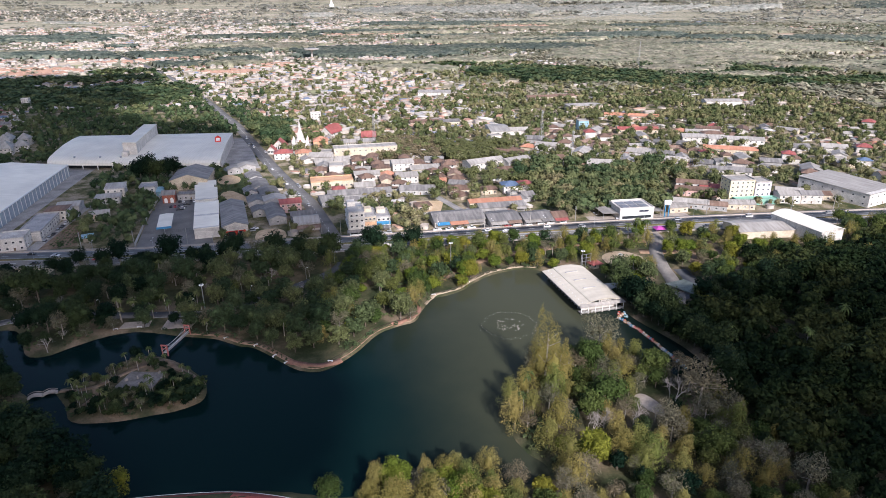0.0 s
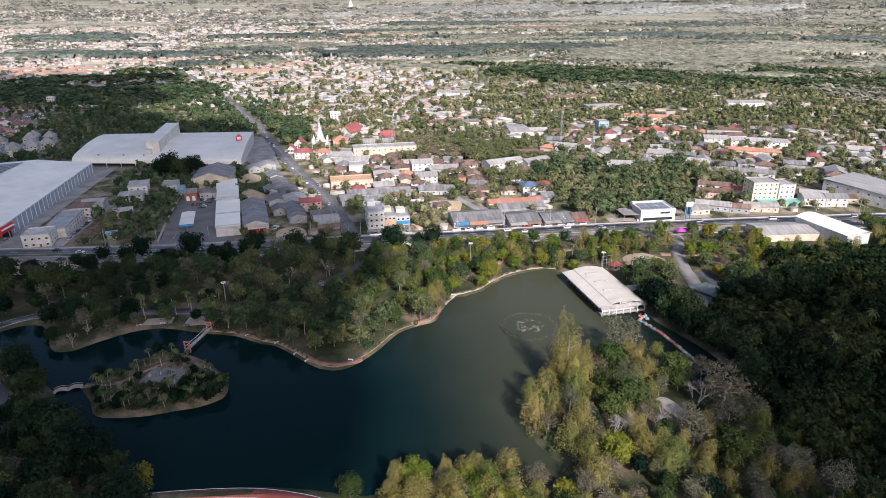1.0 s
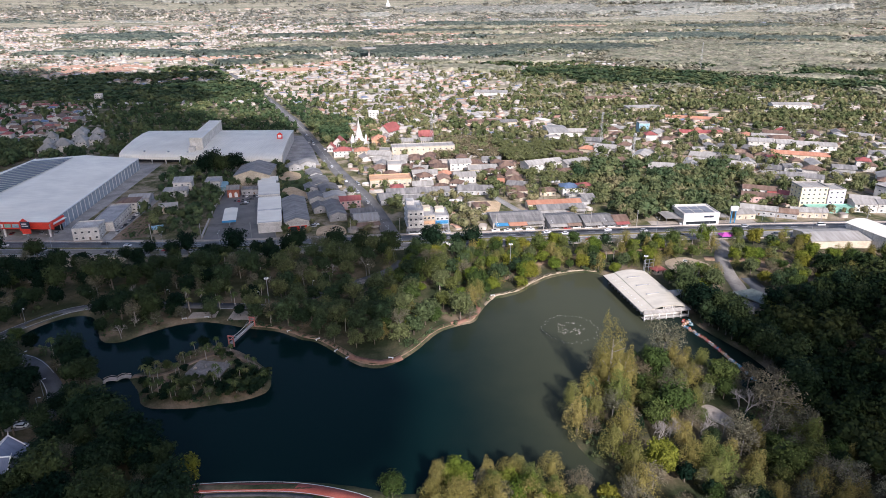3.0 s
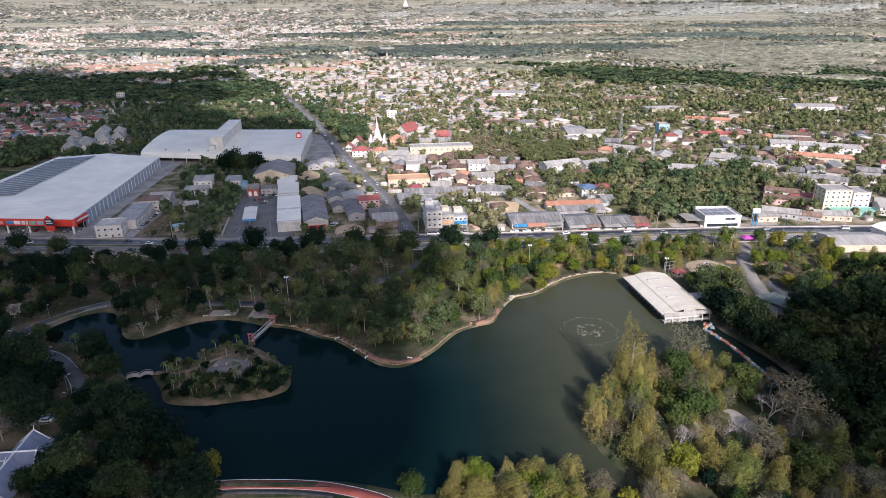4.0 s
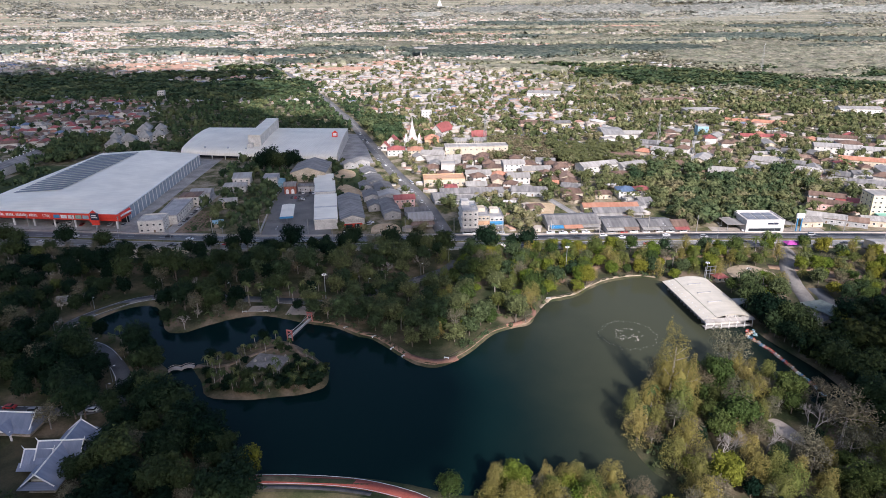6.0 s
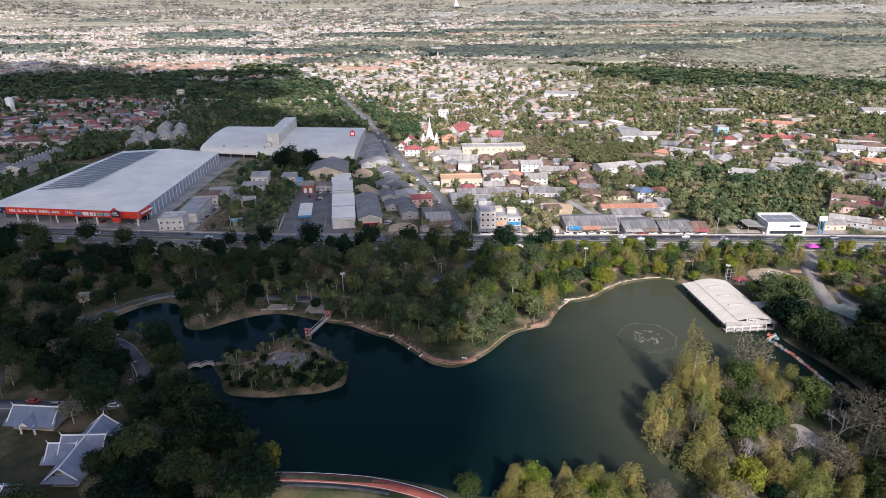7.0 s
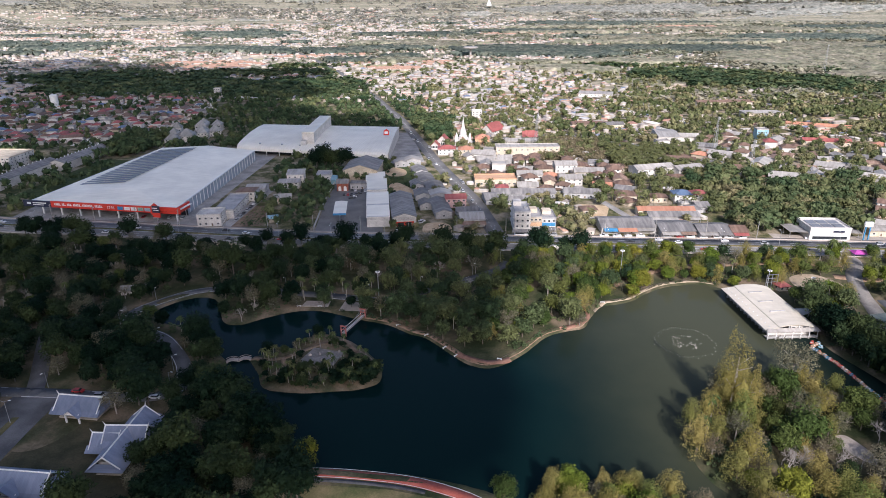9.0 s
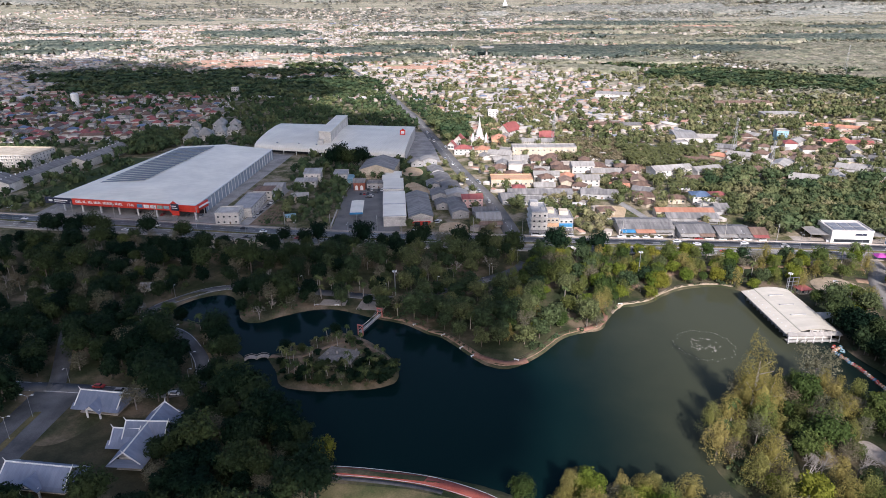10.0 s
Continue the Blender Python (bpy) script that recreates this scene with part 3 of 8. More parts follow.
shade_cloud([(-122, 250, 72), (-106, 330, 76), (-165, 250, 110), (-175, 370, 120), (-138, 418, 68), (-82, 400, 38), (-56, 392, 36), (-192, 500, 86), (-190, 610, 90), (-215, 700, 70), (-300, 600, 130), (-300, 760, 62), (-330, 460, 150), (-260, 230, 120), (-110, 200, 48), (-72, 205, 42), (-60, 178, 26), (-105, 175, 20), (-190, 150, 60), (-260, 130, 110)])
shade_cloud([(-420, 730, 150), (-425, 840, 84), (-640, 1010, 150), (-900, 1060, 170), (-1010, 1340, 150), (-520, 760, 140), (-560, 900, 170), (-430, 960, 130), (-700, 1150, 170), (-540, 1180, 140), (-860, 1230, 170), (-420, 1200, 90)])
shade_cloud([(146, 212, 44), (185, 180, 60), (140, 162, 52), (118, 132, 46), (240, 175, 66), (190, 110, 80), (112, 200, 24)])


# ---- buildings ----
FOOT = []  # footprints: x, y, half width, half depth, yaw


def claim(x, y, w, d, yaw=0.0):
    FOOT.append((x, y, w / 2, d / 2, radians(yaw)))


def roof_mesh(kind, w, d, h, rise, over=0.5, t=0.18):
    """A roof over a w x d body, its middle at the origin, eaves at height h. The ridge runs along x."""
    bm = bmesh.new()
    a, b = w / 2 + over, d / 2 + over
    k = rise / (d / 2)
    e, top = h - over * k, h + rise
    if kind == "gable":
        vault(bm, [(-b, e), (0, top), (b, e)], -a, a, t)
    elif kind == "hip":
        g = max(a - b, 0.3)
        shell(bm, [(-a, -b, e), (a, -b, e), (a, b, e), (-a, b, e), (-g, 0, top), (g, 0, top)], [(0, 1, 5, 4), (1, 2, 5), (2, 3, 4, 5), (3, 0, 4)], t)
    elif kind == "shed":
        slab(bm, [(-a, -b, h - 0.1), (a, -b, h - 0.1), (a, b, top), (-a, b, top)], t)
    else:
        rings = []
        for o, z in ((0.1, h - 0.02), (0.1, h + 0.85), (-0.2, h + 0.85), (-0.2, h + 0.15)):
            rings.append([bm.verts.new((sx * (w / 2 + o), sy * (d / 2 + o), z)) for sx, sy in ((-1, -1), (1, -1), (1, 1), (-1, 1))])
        for lo, hi in zip(rings, rings[1:]):
            for i in range(4):
                bm.faces.new((lo[i], lo[(i + 1) % 4], hi[(i + 1) % 4], hi[i]))
        bm.faces.new(rings[-1])
    return bm


def wall_mesh(kind, w, d, h, rise):
    """The body: four walls, and gables that fill up to the roof."""
    bm = bmesh.new()
    a, b = w / 2, d / 2
    box(bm, -a, a, -b, b, -0.6, h)
    if kind == "gable":
        for s in (-1, 1):
            ring = [(s * a, -b, h), (s * a, b, h), (s * a, 0, h + rise - 0.2)]
            ring2 = [(s * (a - 0.25), y, z) for _, y, z in ring]
            v, u = [bm.verts.new(p) for p in ring], [bm.verts.new(p) for p in ring2]
            bm.faces.new(v if s > 0 else v[::-1])
            bm.faces.new(u[::-1] if s > 0 else u)
            for i in range(3):
                bm.faces.new((v[i], v[(i + 1) % 3], u[(i + 1) % 3], u[i]))
    elif kind == "shed":
        box(bm, -a, a, b - 0.25, b, h, h + rise - 0.25)
    return bm


PANES = {}


def pane_mesh(w, h, material):
    """A window or door leaf: frame proud of the wall, the pane set back in it."""
    key = (round(w, 1), round(h, 1), material.name)
    if key not in PANES:
        bm = bmesh.new()
        f = 0.1
        rings = []
        for i, y in ((0, 0.05), (0, -0.07), (f, -0.07), (f, -0.02)):
            rings.append([bm.verts.new(p) for p in ((-w / 2 + i, y, i), (w / 2 - i, y, i), (w / 2 - i, y, h - i), (-w / 2 + i, y, h - i))])
        for lo, hi in zip(rings, rings[1:]):
            for i in range(4):
                bm.faces.new((lo[i], lo[(i + 1) % 4], hi[(i + 1) % 4], hi[i]))
        bm.faces.new(rings[-1]).material_index = 1
        me = bpy.data.meshes.new("window")
        bm.to_mesh(me)
        bm.free()
        me.materials.append(WHITE_PAINT)
        me.materials.append(material)
        PANES[key] = me
    return PANES[key]


def openings(parent, w, d, h, floors, per, sides=("front",), wide=1.5, tall=1.3, first=True, name="window"):
    """Rows of windows on the named sides of a w x d body, a door in the front."""
    fh = h / floors
    for side in sides:
        run = w if side in ("front", "back") else d
        n = max(1, int(per if side in ("front", "back") else per * d / w))
        for fl in range(floors):
            for i in range(n):
                u = (i + 0.5) / n * run - run / 2
                door = side == "front" and fl == 0 and i == n // 2 and first
                me = pane_mesh(1.4, 2.1, TIMBER) if door else pane_mesh(wide, min(tall, fh * 0.6), GLASS)
                z = fl * fh + (0.05 if door else fh * 0.3)
                m = {"front": pose(u, -d / 2, z), "back": pose(u, d / 2, z, 0, 0, 180), "left": pose(-w / 2, u, z, 0, 0, -90), "right": pose(w / 2, u, z, 0, 0, 90)}[side]
                piece("door" if door else name, me, parent, m)


def house(x, y, w, d, h, yaw, roof, rise, walls, tiles, label, name="house", category="house", floors=1, per=3, sides=("front", "right"), over=0.6, first=True, group="", z=None):
    """A building with its middle at (x, y); its front faces -y before the turn."""
    ob = thing(name, x, y, z_at(x, y) if z is None else z, yaw, label, category, group)
    part("wall", wall_mesh(roof, w, d, h, rise), walls, ob)
    part("roof", roof_mesh(roof, w, d, h, rise, over), tiles, ob)
    if per:
        openings(ob, w, d, h, floors, per, sides, first=first)
    claim(x, y, w + 1.5, d + 1.5, yaw)
    return ob


def awning(parent, x0, x1, y0, y1, z, drop, material, label="", posts=True):
    """A lean-to roof over a shop front, on thin posts."""
    bm = bmesh.new()
    slab(bm, [(x0, y0, z - drop), (x1, y0, z - drop), (x1, y1, z), (x0, y1, z)], 0.12)
    part("awning", bm, material, parent, label)
    if posts:
        n = max(2, int((x1 - x0) / 7) + 1)
        for i in range(n):
            u = x0 + 0.2 + (x1 - x0 - 0.4) * i / (n - 1)
            part("post", blocks((u - 0.08, u + 0.08, y0 + 0.1, y0 + 0.26, 0, z - drop - 0.12)), GALV, parent)


# the red-fronted store: white low-pitched roof, red fascia on columns, solar panels
def red_store():
    ob = thing("warehouse_store", -295.0, 398.0, 2.3, -7.2, "white-roofed building store with a red sign fascia", "store")
    h, rise = 9.2, 3.0
    back = ob.matrix_world.inverted()

    def at(x, y, z=0.0):
        p = back @ Vector((x, y, 2.3 + z))
        return (p.x, p.y, p.z)

    fl, fr, br, bl = (-352, 405.5), (-244.5, 391.5), (-249, 561), (-337, 569)
    apex, ridge_end = (-295, 430), (-293.5, 566)
    inner = [(-351.5, 420), (-244.8, 406), br, bl]
    bm = bmesh.new()
    prism(bm, [at(*p)[:2] for p in inner], -0.5, h - 0.35)
    part("wall", bm, STORE_WALL, ob, "pale blue-grey panel walls")
    bm = bmesh.new()
    shell(bm, [at(*fl, h), at(*fr, h), at(*br, h), at(*ridge_end, h + rise), at(*bl, h), at(*apex, h + rise)], [(0, 1, 5), (1, 2, 3, 5), (0, 5, 3, 4)], 0.3)
    part("roof", bm, STORE_ROOF_Y, ob, "white profiled metal roof")
    for p, q in ((fr, br), (fl, bl)):
        bm = bmesh.new()
        tube(bm, at(*p, h + 0.02), at(*q, h + 0.02), 0.4, 0.4, 6)
        part("gutter", bm, WHITE_PAINT, ob)
    a = 54.2
    red = part("fascia", blocks((-a + 12.5, a, -1.2, -0.3, 5.6, 9.9)), RED_SIGN, ob, "bright red sign fascia")
    navy = part("fascia", blocks((-a - 9.0, -a + 12.4, -1.3, -0.2, 5.6, 9.7)), NAVY_SIGN, ob, "dark navy sign fascia")
    bm = bmesh.new()
    prism(bm, [at(-243.9, 391.0)[:2], at(-243.0, 391.0)[:2], at(-241.5, 405.6)[:2], at(-242.4, 405.6)[:2]], 5.6, 9.9)
    part("fascia_return", bm, RED_SIGN, ob, "red side return of the fascia")
    part("soffit", blocks((-a, a, -0.2, 13.5, 8.3, 8.6)), WHITE_PAINT, ob)
    for i in range(8):
        u = -a + 4 + i * (2 * a - 8) / 7
        part("column", blocks((u - 0.4, u + 0.4, 0.2, 1.0, 0, 8.3)), WHITE_PAINT, ob)
    part("shop_front", blocks((-a + 4, a - 4, 13.2, 13.7, 0, 4.2)), GLASS, ob, "dark glazed shop front")
    k = rise / 43.0
    for i in range(19):
        y0 = 442.5 + i * 6.15
        bm = bmesh.new()
        x0, x1 = -340.0 + i * 0.28, -305.5 + i * 0.28
        z0, z1 = h + k * 8.0 + 0.25, h + k * 42.5 + 0.25
        slab(bm, [at(x0, y0, z0), at(x1, y0, z1), at(x1, y0 + 4.0, z1), at(x0, y0 + 4.0, z0)], 0.1)
        part("solar_panel", bm, SOLAR, ob)
    for i in range(24):
        t = 0.08 + 0.9 * i / 23
        x, y = fr[0] + (br[0] - fr[0]) * t, fr[1] + (br[1] - fr[1]) * t
        part("panel_rib", blocks((-0.05, 0.35, -0.2, 0.2, 0, h - 0.5)), WHITE_PAINT, ob).matrix_basis = Matrix.Translation(at(x, y))
    # writing on the fascia: unreadable words as bars, the number as it stands
    for x0, x1 in ((-39, -34), (-33.2, -30), (-29.2, -25.5), (-24.6, -18.4), (-17.6, -9), (-8.2, -2.4)):
        bm = bmesh.new()
        box(bm, x0, x1, -1.26, -1.203, 7.2, 7.55)
        for j in range(int((x1 - x0) / 1.1)):
            box(bm, x0 + j * 1.1, x0 + j * 1.1 + 0.7, -1.27, -1.203, 7.55, 8.7 + 0.25 * (j % 2))
        part("lettering", bm, WHITE_PAINT, red, "white letters on the red fascia")
    part("lettering", blocks((-a - 6, -a - 3, -1.37, -1.303, 7.2, 8.6)), WHITE_PAINT, navy)
    part("lettering", blocks((-a - 1.5, -a + 9, -1.37, -1.303, 7.9, 8.6), (-a - 1.5, -a + 7, -1.37, -1.303, 6.7, 7.2)), WHITE_PAINT, navy)
    for i, mat in enumerate((BLUE_PANEL, WHITE_PAINT, WHITE_PAINT, GREEN_WALL, CYAN_PANEL)):
        u = 8.6 + i * 5.0
        part("sign_plate", blocks((u, u + 4.2, -1.28, -1.203, 6.5, 8.8)), mat, red)
    sign = bmesh.new()
    prism(sign, [(-3.0, -2.5), (3.0, -2.5), (3.0, 3.2), (0, 5.6), (-3.0, 3.2)], 0, 0.6)
    part("logo_sign", sign, RED_SIGN, ob, "red gabled sign box").matrix_basis = pose(36.6, -1.4, 7.0, 90)
    part("logo_plate", blocks((34.6, 38.4, -2.08, -2.004, 7.6, 10.2)), WHITE_PAINT, ob)
    py = thing("pylon_sign", -256.5, 388.5, 2.3, -7, "tall dark and red roadside pylon sign", "sign")
    part("pole", blocks((-0.3, 0.3, -0.3, 0.3, 0, 4.0)), GALV, py)
    board = part("panel", blocks((-2.6, 2.6, -0.35, 0.35, 7.2, 11.6)), NAVY_SIGN, py)
    part("panel", blocks((-2.6, 2.6, -0.35, 0.35, 4.0, 7.15)), RED_SIGN, py)
    part("lettering", blocks((-2.0, 2.0, -0.41, -0.353, 8.6, 9.2), (-2.0, 1.2, -0.41, -0.353, 9.9, 10.6)), WHITE_PAINT, board)
    claim(-297, 482, 112, 174, 0)
    cu = bpy.data.curves.new("number", "FONT")
    cu.body, cu.size, cu.extrude = "1746", 2.9, 0.03
    tmp = new("number", cu)
    me = bpy.data.meshes.new_from_object(tmp.evaluated_get(bpy.context.evaluated_depsgraph_get()))
    bpy.data.objects.remove(tmp)
    me.materials.append(WHITE_PAINT)
    piece("number_lettering", me, red, pose(0.6, -1.25, 6.8, 90))


red_store()


# the long white warehouse behind it: a vaulted pale roof falling to the front, and an upright block in its middle
def white_warehouse():
    ob = thing("warehouse", -201.5, 574.0, 2.3, -10.8, "long white warehouse with a pale metal roof", "warehouse")
    back = ob.matrix_world.inverted()
    fl, fr, br, bl = Vector((-275, 588)), Vector((-128, 559.5)), Vector((-131.5, 667)), Vector((-279, 679))

    def at(u, v, z):
        """u across from 0 to 1, v from the front to the back."""
        p = (fl * (1 - u) + fr * u) * (1 - v) + (bl * (1 - u) + br * u) * v
        q = back @ Vector((p.x, p.y, 2.3 + z))
        return (q.x, q.y, q.z)

    def patch(bm, rows, u0, u1, t):
        a = [[bm.verts.new(at(u, v, z - dz)) for v, z in rows] for dz in (0, t) for u in (u0, u1)]
        for i in range(len(rows) - 1):
            bm.faces.new((a[0][i], a[1][i], a[1][i + 1], a[0][i + 1]))
            bm.faces.new((a[2][i + 1], a[3][i + 1], a[3][i], a[2][i]))
            bm.faces.new((a[0][i + 1], a[2][i + 1], a[2][i], a[0][i]))
            bm.faces.new((a[1][i], a[3][i], a[3][i + 1], a[1][i + 1]))
        bm.faces.new((a[2][0], a[3][0], a[1][0], a[0][0]))
        bm.faces.new((a[0][-1], a[1][-1], a[3][-1], a[2][-1]))

    bm = bmesh.new()
    prism(bm, [at(u, v, 0)[:2] for u, v in ((0.002, 0.06), (0.998, 0.06), (0.998, 0.995), (0.002, 0.995))], -0.5, 8.4)
    part("wall", bm, WHITE_WALL, ob)
    prof = [(-0.03, 4.2), (-0.022, 6.4), (0.0, 8.0), (0.06, 9.4), (0.26, 10.9), (0.5, 12.0), (0.78, 11.8), (1.01, 10.4)]
    bm = bmesh.new()
    patch(bm, prof, 0, 1, 0.3)
    part("roof", bm, STORE_ROOF, ob, "white curved metal roof")
    for u in (0.001, 0.996):
        bm = bmesh.new()
        patch(bm, [(0.07, 9.0), (0.26, 10.5), (0.5, 11.6), (0.78, 11.4), (0.99, 10.0)], u, u + 0.003, 2.4)
        part("gable", bm, WHITE_WALL, ob)
    bm = bmesh.new()
    patch(bm, [(0.14, 20.0), (1.02, 20.0)], 0.425, 0.505, 10.0)
    part("tower", bm, WHITE_WALL, ob, "upright white roof block")
    bm = bmesh.new()
    patch(bm, [(0.135, 20.4), (1.025, 20.4)], 0.423, 0.507, 0.4)
    part("tower_cap", bm, STORE_ROOF, ob)
    bm = bmesh.new()
    patch(bm, [(0.07, 13.2), (0.14, 13.2)], 0.425, 0.46, 4.6)
    part("tower_front", bm, WHITE_WALL, ob)
    for u in (0.15, 0.3, 0.42):
        x, y, z = at(u, 0.05, 9.0)
        part("roof_vent", blocks((x - 0.7, x + 0.7, y - 0.6, y + 0.6, z - 1, z + 1.2)), GALV, ob)
    bm = bmesh.new()
    patch(bm, [(0.05, 4.0), (0.057, 4.0)], 0.03, 0.99, 3.9)
    part("dark_front", bm, GLASS, ob)
    for i in range(12):
        x, y, z = at(0.03 + 0.95 * i / 11, -0.02, 0)
        part("column", blocks((x - 0.25, x + 0.25, y - 0.25, y + 0.25, 0, 5.4)), WHITE_PAINT, ob)
    sign = bmesh.new()
    prism(sign, [(-2.6, 0), (2.6, 0), (2.6, 4.2), (0, 6.2), (-2.6, 4.2)], 0, 0.35)
    x, y, z = at(0.945, 0.52, 12.2)
    logo = part("logo_sign", sign, RED_SIGN, ob, "red house-shaped sign")
    logo.matrix_basis = pose(x, y, z, 60, 0, 10)
    part("logo_plate", blocks((-1.6, 1.6, 1.0, 3.6, 0.36, 0.42)), WHITE_PAINT, logo)
    claim(-203, 624, 158, 125, -8)


white_warehouse()


# the pavilion on piles at the lake
def pavilion():
    ob = thing("lake_pavilion", 87.7, 277.8, 0.0, 6.0, "open cream-roofed pavilion on piles in the lake", "pavilion")
    w, d, h = 20.5, 41.0, 4.9
    a, b = w / 2, d / 2
    part("deck", blocks((-a + 1.0, a - 1.0, -b + 1.0, b - 1.0, 0.75, 1.1)), CONCRETE, ob)
    prof = [(-a - 1.6, 4.2), (-a * 0.56, 5.0), (-a * 0.54, 5.4), (-a * 0.2, 6.0), (a * 0.1, 6.25), (a * 0.45, 6.05), (a * 0.8, 5.4), (a + 1.2, 4.5)]
    bm = bmesh.new()
    vault(bm, prof, -b - 0.8, b + 0.8, 0.2, "y")
    part("roof", bm, CREAM_ROOF, ob, "cream curved metal roof")
    bm = bmesh.new()
    slab(bm, [(-a - 1.5, -b - 2.6, 3.9), (a + 1.6, -b - 2.6, 3.9), (a + 1.2, -b - 0.6, 4.7), (-a - 0.6, -b - 0.6, 4.7)], 0.18)
    part("front_canopy", bm, PALE_ROOF, ob, "weathered grey canopy across the end")
    for x in np.linspace(-a - 0.6, a + 0.8, 7):
        part("post", blocks((x - 0.12, x + 0.12, -b - 2.2, -b - 1.96, 0.75, 4.0)), WHITE_PAINT, ob)
        part("pile", blocks((x - 0.25, x + 0.25, -b - 2.3, -b - 1.8, -2.6, 0.62)), CONCRETE, ob)
    part("front_deck", blocks((-a - 0.9, a + 1.1, -b - 2.4, -b + 0.69, 0.62, 0.75)), CONCRETE, ob)
    part("front_railing", blocks((-a - 0.9, a + 1.1, -b - 2.38, -b - 2.28, 1.45, 1.55), (-a - 0.9, a + 1.1, -b - 2.38, -b - 2.28, 1.05, 1.12)), WHITE_PAINT, ob)
    for i, y in enumerate((-8, 2, 12)):
        part("roof_vent", blocks((-3.0, 3.6, y - 0.22, y + 0.22, 5.95, 6.5)), GREY_WALL, ob, "dark ridge vent")
    g = bmesh.new()
    prism(g, [(-a + 1, 4.7), (a - 1, 4.7)] + [(x * 0.92, z - 0.3) for x, z in prof[1:-1]][::-1], 0, 0.2)
    gable = part("gable", g, CREAM_WALL, ob)
    gable.matrix_basis = pose(0, -b + 1.4, 0, 90)
    for i in range(12):
        y = -b + 1.2 + i * (d - 2.4) / 11
        for x in (-a + 1.2, a - 1.2):
            part("column", blocks((x - 0.18, x + 0.18, y - 0.18, y + 0.18, 1.1, 4.9)), WHITE_PAINT, ob)
            part("pile", blocks((x - 0.3, x + 0.3, y - 0.3, y + 0.3, -2.6, 0.75)), CONCRETE, ob)
    for x in (-4.5, 0, 4.5):
        part("column", blocks((x - 0.18, x + 0.18, -b + 1.0, -b + 1.36, 1.1, 5.2)), WHITE_PAINT, ob)
        part("pile", blocks((x - 0.3, x + 0.3, -b + 0.9, -b + 1.5, -2.6, 0.75)), CONCRETE, ob)
    rail = bmesh.new()
    for z in (1.55, 2.05):
        box(rail, -a + 1.0, -a + 1.1, -b + 1, b - 1, z, z + 0.08)
        box(rail, -a + 1.1, a - 1.1, -b + 1.0, -b + 1.1, z, z + 0.08)
    part("railing", rail, WHITE_PAINT, ob)
    part("low_wall", blocks((-a + 0.8, a - 0.8, -b + 0.7, -b + 0.95, 0.7, 1.9)), WHITE_WALL, ob)
    part("end_wall", blocks((a * 0.1, a - 1.4, -b + 1.6, -b + 1.85, 1.1, 4.8)), WHITE_WALL, ob)
    for x in (2.2, 4.6, 7.0):
        part("window", blocks((x - 0.7, x + 0.7, -b + 1.5, -b + 1.597, 2.0, 3.8)), GLASS, ob)
    part("back_wall", blocks((a - 1.3, a - 1.05, -b + 2, b - 2, 1.1, 4.7)), CREAM_WALL, ob)
    wing = bmesh.new()
    slab(wing, [(a + 1.0, -9.5, 4.4), (a + 8, -7.5, 5.2), (a + 8, -4.5, 5.2), (a + 1.0, -2.5, 4.4)], 0.18)
    part("side_canopy", wing, PALE_ROOF, ob, "small pale side canopy")
    for x, y in ((a + 7, -7.0), (a + 7, -5.0)):
        part("post", blocks((x - 0.1, x + 0.1, y - 0.1, y + 0.1, 0.8, 4.9)), GALV, ob)
    claim(91, 275, 28, 50, 5)


pavilion()


# temple: white spire and red-roofed halls
def chedi():
    ob = thing("temple_spire", -64, 632, 2.3, 0, "tall white bell-shaped temple spire on a stepped base", "temple spire")
    part("base", blocks((-9, 9, -9, 9, 0, 3), (-7.4, 7.4, -7.4, 7.4, 3, 5.6)), WHITE_WALL, ob)
    bm = bmesh.new()
    lathe(bm, [(5.2, 5.6), (5.0, 7.2), (4.2, 7.8), (4.2, 9.0), (3.4, 9.8), (3.4, 11.4), (2.9, 13.6), (2.2, 15.6), (1.8, 16.4), (1.7, 17.6), (1.3, 18.0), (1.2, 20.5), (0.8, 22.5), (0.5, 24.5), (0.25, 26.5), (0.06, 28.5)], 14)
    part("bell_and_spire", bm, WHITE_WALL, ob, "white bell and spire")
    for x in (-6.6, 6.6):
        for y in (-6.6, 6.6):
            bm = bmesh.new()
            lathe(bm, [(1.5, 5.6), (1.4, 7.5), (1.0, 8.4), (0.5, 9.4), (0.08, 10.8)], 8, x, y)
            part("corner_spire", bm, WHITE_PAINT, ob)
    for i in range(4):
        m = bmesh.new()
        prism(m, [(-2.4, 0), (2.4, 0), (0, 4.6)], 0, 0.5)
        g = part("gable_niche", m, RED_ROOF, ob)
        g.matrix_basis = pose(0, 0, 0, 0, 0, 90 * i) @ pose(0, -7.7, 5.6, 90)
    claim(-64, 632, 20, 20)


chedi()


def temple_hall(x, y, w, d, yaw, h=6.0, rise=5.0, label="white temple hall with a steep tiered red roof"):
    ob = thing("temple_hall", x, y, 2.3, yaw, label, "temple hall")
    part("wall", wall_mesh("gable", w, d, h, rise), WHITE_WALL, ob)
    part("roof", roof_mesh("gable", w, d, h, rise, 1.2), RED_ROOF, ob)
    up = part("upper_roof", roof_mesh("gable", w * 0.62, d * 0.62, h + rise * 0.42, rise * 0.75, 0.8), RED_ROOF, ob)
    openings(ob, w, d, h, 1, 5, ("front", "left", "right"), 1.2, 2.2)
    claim(x, y, w + 3, d + 3, yaw)


temple_hall(-83, 626, 8, 11, 80)
temple_hall(-90, 612, 6, 7, 85, 4.5, 3.5)
temple_hall(-34, 690, 22, 13, 55, 5, 6)
